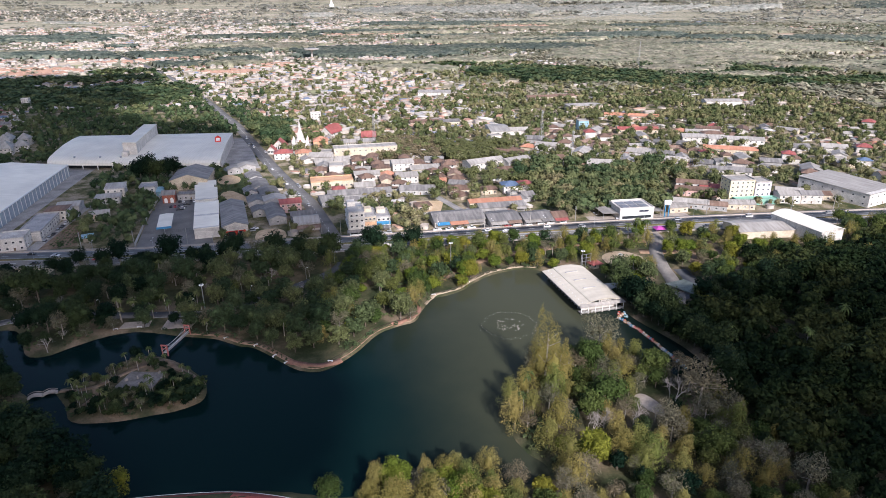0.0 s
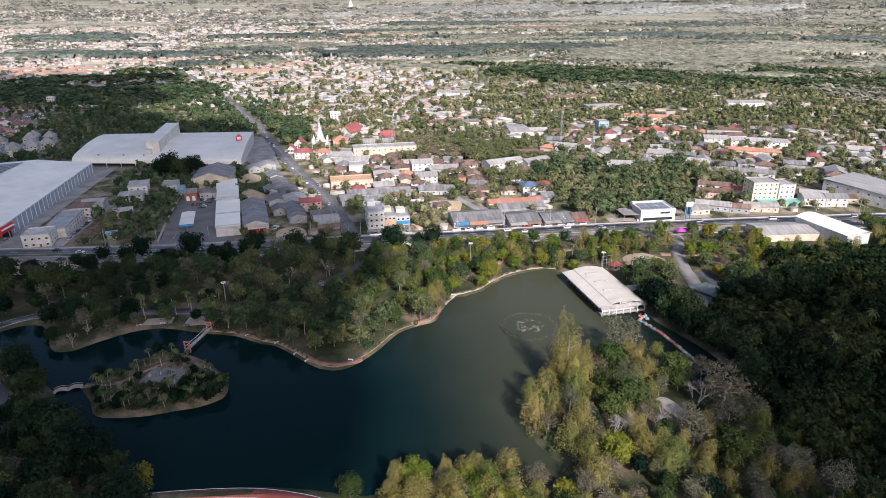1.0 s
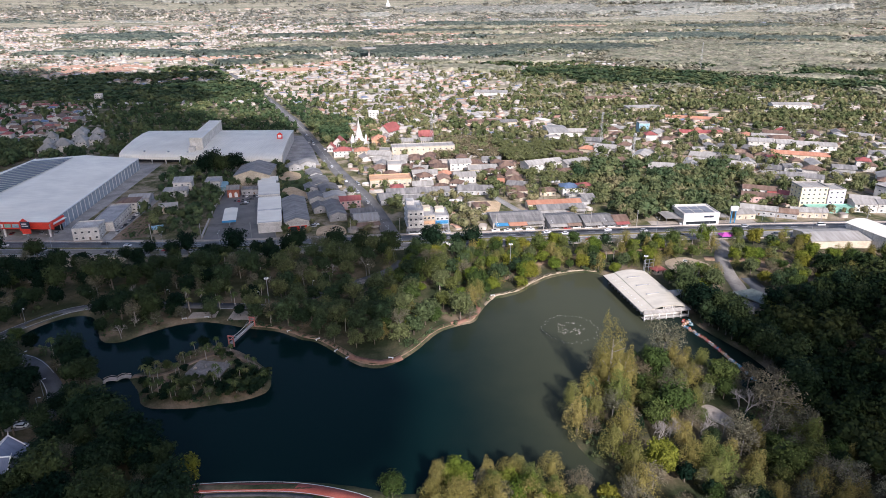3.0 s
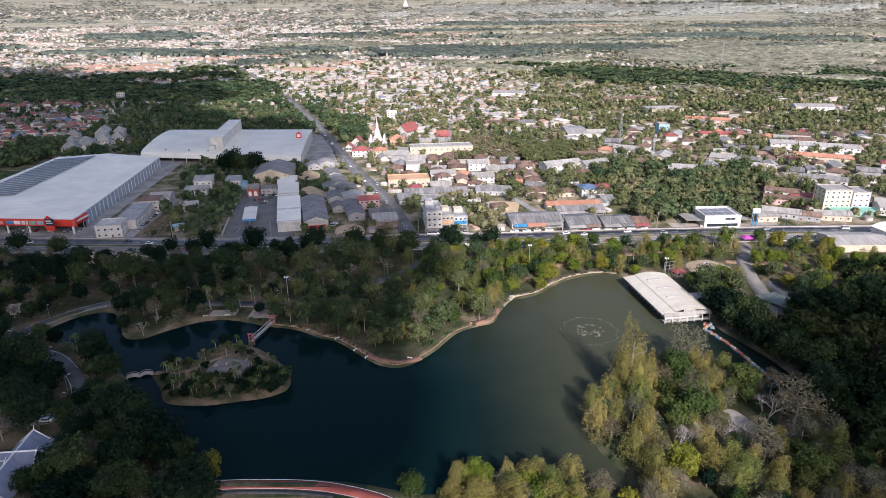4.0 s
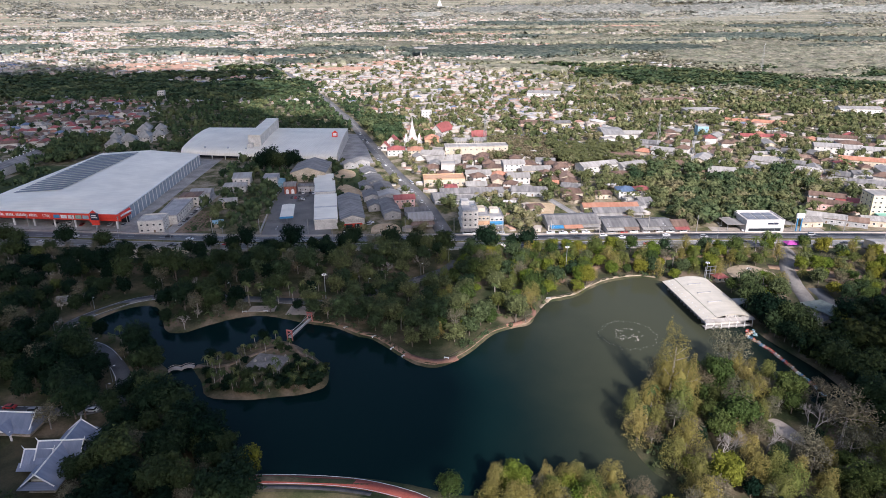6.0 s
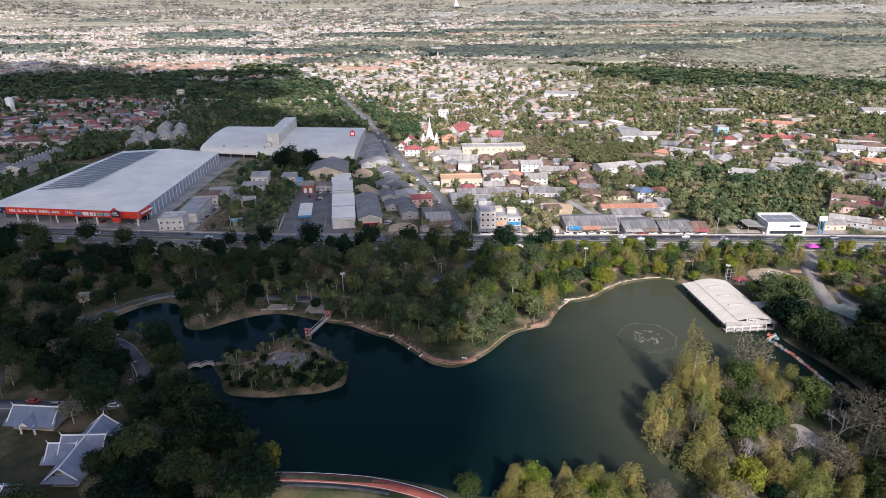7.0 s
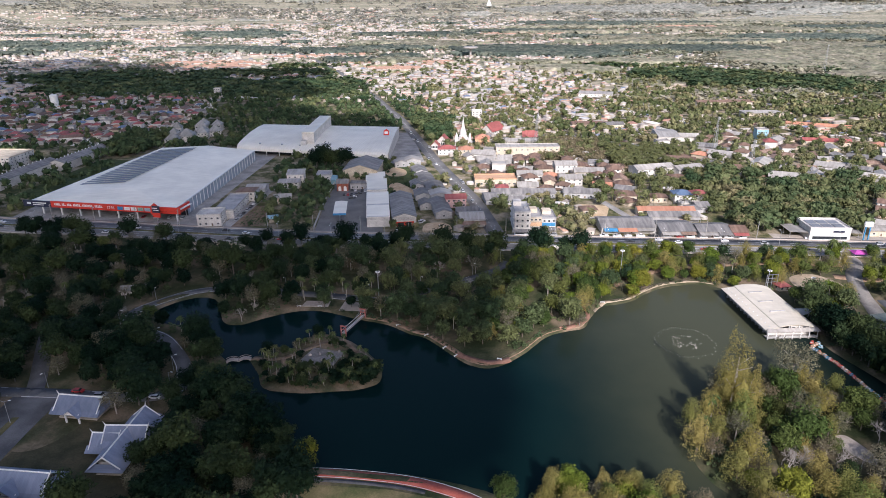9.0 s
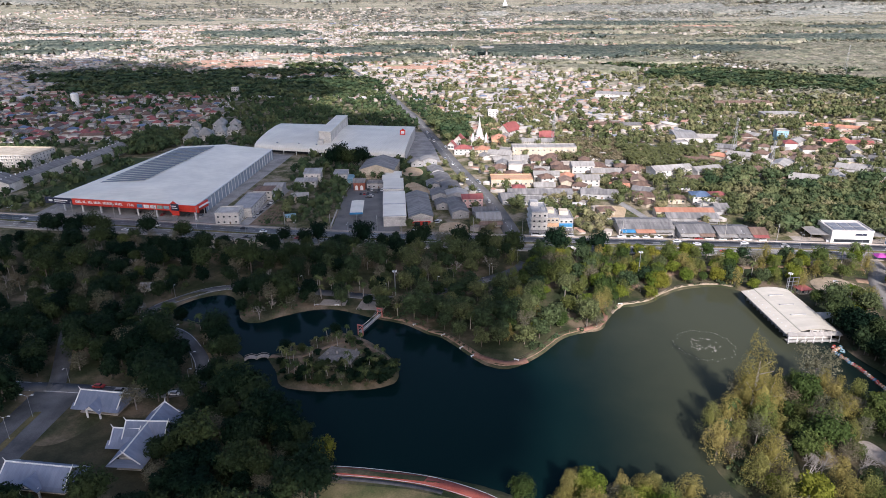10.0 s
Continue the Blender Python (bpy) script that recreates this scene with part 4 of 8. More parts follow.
temple_hall(3, 657, 13, 9, 0, 5, 4)


# ---- hand-placed buildings near the highway ----
house(-142.7, 516, 34, 27.5, 8, 90, "gable", 4.2, CREAM_WALL, GREY_ROOF, "cream storehouse with a dark grey gable roof", "storehouse", "storehouse", 1, 0)
arch = house(-150.5, 470, 8.5, 8, 6.5, 4, "gable", 2.2, BRICK, GREY_ROOF, "small red-brick gatehouse with white arches", "gatehouse", "gatehouse", 1, 0)
for u in (-2.0, 2.0):
    bm = bmesh.new()
    prism(bm, [(-1.1, 0), (1.1, 0), (1.1, 2.6), (0.7, 3.4), (0, 3.7), (-0.7, 3.4), (-1.1, 2.6)], 0, 0.12)
    o = part("arch", bm, WHITE_PAINT, arch)
    o.matrix_basis = pose(u, -4.02, 0.3, 90)
house(-136.5, 476, 18, 9, 4, 4, "flat", 0.5, GREY_WALL, GREY_ROOF, "low grey shop with a flat roof", "shop", "shop", 1, 5, ("front",))
cp = thing("parking_canopy", -140.0, 410.5, 2.35, 9, "white car-park canopy with a blue edge", "canopy")
bm = bmesh.new()
vault(bm, [(-4.3, 5.0), (0, 5.5), (4.3, 5.0)], -14, 14, 0.15, "y")
part("roof", bm, STORE_ROOF_Y, cp)
part("fascia", blocks((-4.3, 4.3, -14.25, -14.02, 4.2, 5.5)), BLUE_PANEL, cp, "blue edge band")
for y in (-12, -4, 4, 12):
    part("post", blocks((-0.15, 0.15, y - 0.15, y + 0.15, 0, 5.2)), GALV, cp)
for x, y, w, d, h in ((-128.5, 496.5, 12.5, 11, 5), (-128.2, 482.5, 13, 11, 6), (-122.8, 460, 14.5, 27, 7.2), (-117.3, 427.5, 15, 28, 6.2), (-112.4, 397.5, 14.5, 22, 6.8)):
    ob = house(x, y, w, d, h, 9, "shed", 0.9, WHITE_WALL, STORE_ROOF_Y, "white box-shaped showroom unit with a metal roof", "showroom", "showroom", 1, 0, over=0.3, group="row of white units")
    part("shop_front", blocks((w / 2 + 0.003, w / 2 + 0.12, -d / 2 + 1.5, d / 2 - 1.5, 0.3, 3.4)), GLASS, ob)
g = house(-98.5, 414, 52, 15, 6.5, 100, "gable", 2.4, WHITE_WALL, GREY_ROOF, "long hall with a grey gable roof and white front", "hall", "hall", 1, 0)
part("shop_front", blocks((-26.12, -26.003, -6, 6, 0.2, 3.2)), RED_SIGN, g, "red shop front band")
part("door", blocks((-26.2, -26.125, -4.5, -1.0, 0.1, 2.8), (-26.2, -26.125, 0.5, 4.5, 0.1, 2.8)), GLASS, g)
# row on the near side of the street
for x, y, w, d, h, yw, mt in ((-90, 492, 13, 24, 4.5, 14, GREY_ROOF), (-81, 470, 13, 22, 4.5, 13, GREY_ROOF), (-95, 478, 9, 14, 3.6, 13, GREY_ROOF), (-75, 449, 15, 13, 5, 11, PALE_ROOF), (-88, 452, 12, 15, 4, 11, GREY_ROOF), (-73, 420, 11, 32, 4.6, 12, GREY_ROOF), (-84, 428, 9, 12, 4, 12, GREY_ROOF), (-97, 519, 11, 18, 4.2, 15, GREY_ROOF), (-106, 552, 13, 12, 5, 15, PALE_ROOF), (-116, 545, 10, 10, 4.5, 15, PALE_ROOF)):
    house(x, y, d, w, h, yw + 90, "gable", 1.8, GREY_WALL, mt, "low house with a weathered sheet roof", "house", "house", 1, 2, ("front", "left"))
house(-63.5, 434, 14, 11, 6.8, 10, "gable", 1.8, PINK_WALL, RED_ROOF, "pink two-storey house with a red roof", "house", "house", 2, 4, ("front", "right"))
sh = house(-51.5, 397, 15, 17, 5, 8, "gable", 2.4, WHITE_WALL, PALE_ROOF, "white workshop with a pale roof and cluttered front", "workshop", "workshop", 1, 3)
awning(sh, -8, 8, -13.5, -8.6, 4.2, 0.9, RUST_ROOF)
house(-55, 412, 14, 11, 4.6, 8, "gable", 1.8, GREY_WALL, GREY_ROOF, "grey-roofed house behind the workshop", "house", "house", 1, 3)
# corner block of four storeys
cb = house(-20.5, 387, 9.5, 20, 14, 4, "flat", 0.5, WHITE_WALL, GREY_WALL, "white four-storey corner shophouse with rows of windows", "shophouse", "shophouse", 4, 3, ("front", "left"))
for k in range(1, 4):
    part("balcony", blocks((-4.9, 4.9, -11.0, -10.003, k * 3.5 - 0.15, k * 3.5 + 0.9), (-5.6, -4.753, -9.8, 9.6, k * 3.5 - 0.15, k * 3.5 + 0.8)), WHITE_WALL, cb)
part("stair_tower", blocks((-4.5, 0.5, 3, 9, 14.2, 17)), WHITE_WALL, cb)
part("water_tank", blocks((1.5, 3.5, -3, -1, 14.2, 16)), GALV, cb)
awning(cb, -6.5, 5, -14.5, -11.2, 3.6, 0.7, GREY_ROOF)
for i, (x, w, h, mt) in enumerate(((-11.8, 7.5, 9.5, CREAM_WALL), (-3.6, 8.6, 8.6, WHITE_WALL))):
    ob = house(x, 390, w, 17, h, 3, "flat", 0.5, mt, GREY_WALL, "three-storey shophouse with an awning", "shophouse", "shophouse", 3, 3, ("front",), group="corner shophouses")
    awning(ob, -w / 2, w / 2, -12.4, -8.7, 3.4, 0.8, GREY_ROOF)
    part("sign_board", blocks((-w / 2, w / 2, -9.0, -8.6, 4.0, 6.2)), (ORANGE_WALL, BLUE_PANEL)[i], ob)
    part("roof_room", blocks((-w / 2 + 1, w / 2 - 2, 0, 6, h + 0.16, h + 2.6)), CREAM_WALL, ob)
# blocks past the corner
house(-35, 490, 32, 15, 5.6, 4, "flat", 0.5, CREAM_WALL, ORANGE_WALL, "long cream row with an orange flat roof parapet", "shop row", "shop row", 1, 9, ("front",))
for x, y, w, d, h, yw, rf, wl, mt, fl in (
    (23.5, 494, 17, 14, 5.5, 5, "gable", WHITE_WALL, PALE_ROOF, 2), (-30, 467, 9, 9, 5, 3, "hip", CREAM_WALL, RED_ROOF, 1), (-15, 458, 46, 12, 4, 3, "gable", GREY_WALL, GREY_ROOF, 1),
    (28, 460, 26, 12, 4, -6, "gable", GREY_WALL, GREY_ROOF, 1), (-38.5, 445, 10, 18, 4, 10, "gable", GREY_WALL, GREY_ROOF, 1), (-22, 441, 22, 9, 4, 4, "gable", GREY_WALL, GREY_ROOF, 1),
    (6, 526, 14, 12, 5, 4, "hip", CREAM_WALL, BROWN_ROOF, 1), (24, 533, 18, 13, 6.5, 6, "gable", WHITE_WALL, PALE_ROOF, 2), (-7, 508, 20, 11, 4.5, 3, "gable", WHITE_WALL, PALE_ROOF, 1),
    (27, 421.5, 10, 9.5, 3.4, 8, "hip", CREAM_WALL, BROWN_ROOF, 1), (58, 455, 15, 12, 4, 0, "hip", CREAM_WALL, BROWN_ROOF, 1), (46, 480, 14, 9, 3.8, -8, "gable", PINK_WALL, ORANGE_ROOF, 1),
    (96.5, 451, 12, 12, 6.2, 2, "hip", WHITE_WALL, BLUE_ROOF, 2), (108.8, 452, 11, 11, 6, 2, "hip", WHITE_WALL, RED_ROOF, 2), (80, 450, 12, 9, 4, 0, "hip", CREAM_WALL, BROWN_ROOF, 1), (103, 428, 9, 10, 4.5, 10, "gable", GREY_WALL, GREY_ROOF, 1), (96, 422, 9, 9, 4.5, 0, "hip", GREY_WALL, GREY_ROOF, 1),
    (93, 523, 33, 15, 7, 17, "gable", WHITE_WALL, PALE_ROOF, 2), (121, 524, 24, 14, 6.5, 22, "gable", WHITE_WALL, PALE_ROOF, 2), (108, 505, 13, 9, 4, 10, "hip", CREAM_WALL, BROWN_ROOF, 1),
    (36, 540, 16, 13, 4.2, 4, "hip", CREAM_WALL, BROWN_ROOF, 1), (54, 548, 16, 11, 4.2, -10, "gable", GREY_WALL, GREY_ROOF, 1)):
    house(x, y, w, d, h, yw, rf, 1.6 if d < 10 else 2.2, wl, mt, "house with a sheet roof in a built-up block" if mt in (GREY_ROOF, PALE_ROOF) else "house with a tiled roof among trees", "house", "house", fl, max(2, int(w / 4)), ("front",))
q1 = house(45, 391, 33, 21, 4.2, 3, "gable", 2.6, WHITE_WALL, GREY_ROOF, "row of shops under one large grey roof", "shop row", "shop row", 1, 8, ("front",))
awning(q1, -15.5, -7.2, -14.2, -10.6, 3.6, 0.8, BLUE_PANEL, "blue awning")
awning(q1, -7, 4.8, -15.2, -10.6, 3.7, 0.8, ORANGE_ROOF, "orange awning")
awning(q1, 5, 16, -14.2, -10.6, 3.6, 0.6, PALE_ROOF, "pale awning")
r1 = house(77, 419, 37, 9, 4.6, 2, "gable", 1.4, CREAM_WALL, ORANGE_ROOF, "long low row with an orange roof", "shop row", "shop row", 1, 0)
r2 = house(79, 408.5, 32, 11, 4.2, 2, "gable", 1.8, GREY_WALL, GREY_ROOF, "long row with a dark roof and pale veranda", "shop row", "shop row", 1, 8, ("front",))
awning(r2, -16, 16, -9.0, -5.6, 3.4, 0.5, PALE_ROOF)
for x, y, w, d, mt, aw in ((69, 385, 11, 20, GREY_ROOF, PALE_ROOF), (79.5, 386, 9, 20, GREY_ROOF, RUST_ROOF), (91.5, 383, 11, 15, GREY_ROOF, PALE_ROOF), (101.5, 384, 8, 16, GREY_ROOF, GREY_ROOF), (110.5, 382, 9, 13, BROWN_ROOF, RED_ROOF)):
    ob = house(x, y, w, d, 4, 3, "gable", 1.9, GREY_WALL, mt, "roadside shop with a sheet roof and awning", "shop", "shop", 1, 2, ("front",), group="roadside shops")
    awning(ob, -w / 2, w / 2, -d / 2 - 3.6, -d / 2 - 0.2, 3.4, 0.7, aw)


def bank():
    ob = house(162, 382.8, 23.5, 19, 7.1, 0, "flat", 0.5, WHITE_WALL, WHITE_WALL, "white flat-roofed showroom with a plain front and roof panels", "showroom", "showroom", 1, 0)
    part("front_band", blocks((-10, 10, -9.8, -9.503, 2.6, 3.2), (-10, 10, -9.8, -9.503, 0.1, 0.6)), WHITE_PAINT, ob)
    part("glazing", blocks((-10, 10, -9.62, -9.503, 0.6, 2.6)), GLASS, ob)
    for i in range(3):
        for j in range(2):
            part("solar_panel", blocks((-9.6 + i * 6.6, -4 + i * 6.6, -6.6 + j * 6.6, -1 + j * 6.6, 7.4, 7.6)), SOLAR, ob)
    part("name_board", blocks((1.5, 8.0, -9.6, -9.503, 4.9, 6.1)), NAVY_SIGN, ob, "dark name board")
    bm = bmesh.new()
    slab(bm, [(-22, -6, 4.0), (-11.9, -8, 4.4), (-11.9, 8, 4.4), (-22, 8, 4.0)], 0.15)
    part("side_canopy", bm, PALE_ROOF, ob)
    bm = bmesh.new()
    slab(bm, [(11.9, -8, 4.4), (20, -8, 4.0), (20, 6, 4.0), (11.9, 6, 4.4)], 0.15)
    part("side_canopy", bm, PALE_ROOF, ob)
    for x in (-21, 19):
        for y in (-5, 4):
            part("post", blocks((x - 0.12, x + 0.12, y - 0.12, y + 0.12, 0, 4.0)), GALV, ob)


bank()
tw = thing("sign_tower", 183.5, 374.5, 2.3, 0, "tall steel roadside sign with a pale panel", "sign")
for x in (-1.3, 1.3):
    part("leg", blocks((x - 0.25, x + 0.25, -0.3, 0.3, 0, 8.5)), BLUE_PANEL, tw)
part("panel", blocks((-2.4, 2.4, -0.5, 0.5, 8.5, 11.5)), WHITE_PAINT, tw)
for x, y, w, d, h, yw, mt, wl in ((209, 393, 26, 10, 4.2, -28, PALE_ROOF, GREY_WALL), (221, 386, 22, 9, 4, -28, RUST_ROOF, GREY_WALL), (196, 386, 13, 10, 4, 0, PALE_ROOF, CREAM_WALL), (240, 384, 22, 9, 4.2, -14, PALE_ROOF, CREAM_WALL), (226, 418, 24, 9, 5, -26, BROWN_ROOF, PINK_WALL), (232, 430, 22, 9, 6.5, -26, BROWN_ROOF, WHITE_WALL), (244, 421, 18, 8, 5, -30, RED_ROOF, WHITE_WALL), (284, 392, 14, 12, 6, -15, PALE_ROOF, WHITE_WALL), (298, 388, 14, 11, 6.5, -15, GREY_ROOF, WHITE_WALL), (293, 403, 18, 10, 5, -28, PALE_ROOF, WHITE_WALL), (310, 392, 12, 9, 4.5, -15, BROWN_ROOF, CREAM_WALL), (272, 425, 14, 11, 5, 0, ORANGE_ROOF, CREAM_WALL), (262, 428, 10, 10, 5, 10, ORANGE_ROOF, CREAM_WALL)):
    house(x, y, w, d, h, yw, "gable", 1.8, wl, mt, "long low roadside building with a sheet roof", "house", "house", 1 if h < 6 else 2, max(2, int(w / 4)), ("front",))
yb = house(252, 404, 18, 14, 15, -4, "flat", 0.5, YELLOW_WALL, PALE_ROOF, "yellow five-storey apartment block with rows of windows", "apartment block", "apartment block", 5, 5, ("front", "left"))
lb = house(267, 402, 11.5, 14, 13.5, -4, "flat", 0.5, LILAC_WALL, PALE_ROOF, "lilac apartment block beside the yellow one", "apartment block", "apartment block", 4, 3, ("front", "right"))
gb = house(259, 391, 30, 8, 3.2, -4, "flat", 0.5, GREEN_WALL, GREEN_WALL, "low green front building", "shop", "shop", 1, 6, ("front",))
house(336, 398, 36, 52, 9.5, 20, "shed", 1.2, WHITE_WALL, PALE_ROOF, "large pale-roofed store with a blue-white flank", "store", "store", 2, 5, ("front", "left"))
house(225.5, 337.5, 36, 20, 4.6, -3, "gable", 2.0, CREAM_WALL, PALE_ROOF, "long low shed with a pale sheet roof", "shed", "shed", 1, 0)


def arched_shed():
    ob = thing("arched_shed", 251, 329, 2.3, 10, "white steel shed with a curved roof", "shed")
    w, d, h = 17.0, 37.0, 8.5
    part("wall", blocks((-w / 2, w / 2, -d / 2, d / 2, -0.4, h)), WHITE_WALL, ob)
    prof = [(-w / 2 - 0.6 + (w + 1.2) * i / 8, h + 1.9 * math.sin(math.pi * i / 8) - 0.1) for i in range(9)]
    bm = bmesh.new()
    vault(bm, prof, -d / 2 - 0.8, d / 2 + 0.8, 0.15, "y")
    part("roof", bm, STORE_ROOF_Y, ob)
    bm = bmesh.new()
    vs = [bm.verts.new((x * 0.93, -d / 2, z - 0.2)) for x, z in prof]
    bm.faces.new([bm.verts.new((-w / 2, -d / 2, h)), bm.verts.new((w / 2, -d / 2, h))] + vs[::-1])
    part("gable", bm, WHITE_WALL, ob)
    for i in range(5):
        y = -d / 2 + 3 + i * 7.5
        part("panel_rib", blocks((-w / 2 - 0.15, -w / 2 - 0.003, y, y + 0.3, 0, h)), GALV, ob)
    part("door", blocks((-2.4, 2.4, -d / 2 - 0.15, -d / 2 - 0.003, 0, 4.6)), GALV, ob)
    claim(251, 329, 22, 42, 10)


arched_shed()
# left of the car park
house(-221, 391, 15, 15, 7.2, 8, "flat", 0.5, WHITE_WALL, WHITE_WALL, "white two-storey office with a flat roof", "office", "office", 2, 4, ("front", "right"))
house(-217.5, 418, 38, 13, 5.6, 94, "flat", 0.5, WHITE_WALL, GREY_WALL, "long two-storey row beside a driveway", "shophouse row", "shophouse row", 2, 9, ("front",))
house(-216, 445, 13, 13, 7, 4, "hip", 1.5, WHITE_WALL, BROWN_ROOF, "white house with a brown roof", "house", "house", 2, 3, ("front", "right"))
house(-214, 461, 14, 13, 5, 4, "gable", 1.6, GREY_WALL, PALE_ROOF, "low pale-roofed annexe behind the white house", "annexe", "house", 1, 2)
house(-187, 436, 11.5, 8, 5.4, 14, "gable", 1.4, CREAM_WALL, PALE_ROOF, "small cream two-storey house", "house", "house", 2, 4, ("front", "left"))
house(-194, 477, 16, 12, 5, 8, "hip", 1.6, WHITE_WALL, PALE_ROOF, "white house with a pale roof", "house", "house", 2, 4, ("front", "right"))
house(-192, 490, 13, 13, 8, 8, "shed", 1.2, WHITE_WALL, PALE_ROOF, "tall white house behind the others", "house", "house", 2, 3, ("front", "right"))
house(-170, 492, 11, 14, 7, 5, "flat", 0.5, WHITE_WALL, GREY_WALL, "white two-storey house with roof terrace", "house", "house", 2, 3, ("front", "right"))
house(-162, 492, 4, 12, 3.4, 5, "shed", 0.5, CYAN_PANEL, CYAN_PANEL, "small pale blue shed", "shed", "shed", 1, 0)
house(-182, 396, 6, 7, 3, 20, "gable", 1.0, CREAM_WALL, CYAN_PANEL, "small shed with a pale blue roof", "shed", "shed", 1, 0)
# school and shophouse rows
sc = house(-478, 534, 60, 32, 11, 0, "flat", 0.5, WHITE_WALL, CREAM_WALL, "white four-storey school building with open galleries", "school", "school", 4, 14, ("front", "right"), first=False)
for k in range(1, 5):
    part("gallery_slab", blocks((-30.6, 30.6, -17.2, -16.003, k * 2.75 - 0.3, k * 2.75 + 0.5)), WHITE_WALL, sc)
for i in range(15):
    u = -30 + i * 60 / 14
    part("pillar", blocks((u - 0.25, u + 0.25, -17.3, -16.8, 0, 11)), WHITE_WALL, sc)
for x, y, w in ((-421, 487, 84), (-407, 552, 66), (-438, 455, 30)):
    ob = house(x, y, w, 15, 7, 88, "gable", 2.4, WHITE_WALL, GREY_ROOF, "row of shophouses under one long dark roof", "shophouse row", "shophouse row", 2, 18, ("back",), first=False)
    for i in range(int(w / 5)):
        u = -w / 2 + 2.5 + i * 5
        part("roof_vent", blocks((u - 0.3, u + 0.3, -0.35, 0.35, 9.4, 10.3)), WHITE_PAINT, ob)
# mansion of many grey hips
for x, y, w, d, h, yw in ((-356, 628, 14, 12, 6, 10), (-345, 640, 13, 12, 7, 10), (-352, 652, 14, 12, 6, 12), (-362, 645, 10, 10, 8, 0), (-336, 655, 10, 10, 7, 10), (-330, 672, 12, 12, 6, 20), (-345, 672, 13, 12, 6, 12), (-352, 690, 12, 11, 8, 8), (-338, 700, 11, 11, 7, 0), (-366, 662, 9, 9, 11, 10), (-356, 706, 11, 10, 7, 14)):
    house(x, y, w, d, h, yw, "hip", 5.0, WHITE_WALL, SLATE_ROOF, "pale villa with steep slate-grey hip roofs", "villa", "house", 2, 3, ("front", "left"))
house(-435, 948, 9, 8, 12.5, 4, "flat", 0.5, WHITE_WALL, WHITE_WALL, "slim white five-storey building", "apartment block", "apartment block", 5, 3, ("front", "right"))
tk = thing("water_tank", -626, 856, 2.3, 0, "round white water tank", "water tank")
bm = bmesh.new()
lathe(bm, [(5, 0), (5, 15), (4.6, 16), (1, 17.2)], 16)
part("drum", bm, WHITE_PAINT, tk)
house(-52, 770, 12, 10, 10.5, 4, "flat", 0.5, WHITE_WALL, WHITE_WALL, "plain tall white building", "building", "building", 4, 3, ("front", "right"))
house(138, 656, 20, 40, 8, -4, "gable", 1.8, WHITE_WALL, PALE_ROOF, "white factory hall with a pale roof", "factory", "factory", 2, 4, ("front", "left"))
house(-8, 628, 30, 12, 6, 3, "gable", 2.0, CREAM_WALL, PALE_ROOF, "long cream school row with a pale roof", "school", "school", 2, 14, ("front",))
house(-45, 640, 14, 14, 6, 0, "hip", 3.5, ORANGE_WALL, ORANGE_ROOF, "orange temple gatehouse with a tiled hip roof", "gatehouse", "gatehouse", 1, 3)
house(-78, 592, 16, 12, 6, 4, "hip", 2.6, WHITE_WALL, RED_ROOF, "white hall with a red roof by the temple", "hall", "hall", 2, 4, ("front", "left"))
house(-60, 590, 14, 12, 6, 4, "hip", 2.4, CREAM_WALL, ORANGE_ROOF, "cream hall with an orange roof by the temple", "hall", "hall", 2, 4, ("front", "left"))


def blocked(x, y, r):
    for fx, fy, a, b, yaw in FOOT:
        dx, dy = x - fx, y - fy
        u, v = dx * math.cos(yaw) + dy * math.sin(yaw), -dx * math.sin(yaw) + dy * math.cos(yaw)
        if abs(u) < a + r and abs(v) < b + r:
            return True
    return False


# larger buildings among the groves to the east
for x, y, w, d, h, yw, rf, wl, mt, lb in (
    (318, 723, 62, 9, 4.0, -25, "gable", CREAM_WALL, ORANGE_ROOF, "long low row with a weathered orange roof"), (330, 537, 46, 12, 4.5, -26, "gable", CREAM_WALL, ORANGE_ROOF, "broad low hall with an orange tiled roof"),
    (287, 641, 42, 11, 4.5, -12, "gable", CREAM_WALL, RED_ROOF, "long market hall with a faded red roof"), (262, 652, 32, 22, 6.5, -6, "gable", WHITE_WALL, PALE_ROOF, "broad workshop with a pale ridged roof"),
    (236, 668, 11, 11, 10, -5, "flat", CYAN_PANEL, PALE_ROOF, "pale blue box-shaped tall building"), (355, 568, 50, 15, 6.5, -24, "gable", WHITE_WALL, PALE_ROOF, "long white two-storey row with a grey roof"),
    (302, 545, 40, 20, 4.2, -24, "gable", GREY_WALL, GREY_ROOF, "low broad shed with a weathered grey roof"), (321, 587, 22, 16, 6.5, -20, "gable", WHITE_WALL, PALE_ROOF, "white two-storey house with a sheet roof"),
    (346, 595, 20, 15, 7, -16, "hip", WHITE_WALL, BROWN_ROOF, "white two-storey house with a brown roof"), (250, 515, 42, 10, 4.2, -30, "gable", GREY_WALL, PALE_ROOF, "long shed with a pale grey roof"),
    (268, 505, 24, 9, 4.2, -30, "gable", GREY_WALL, PALE_ROOF, "long shed with a pale grey roof"), (466, 776, 46, 18, 9, -10, "gable", WHITE_WALL, PALE_ROOF, "large white hall with several floors"),
    (284, 790, 44, 20, 7, 0, "hip", CREAM_WALL, PALE_ROOF, "broad cream hall with a hipped roof"), (268, 877, 70, 14, 6, 4, "gable", CREAM_WALL, BROWN_ROOF, "long row with a brown roof"),
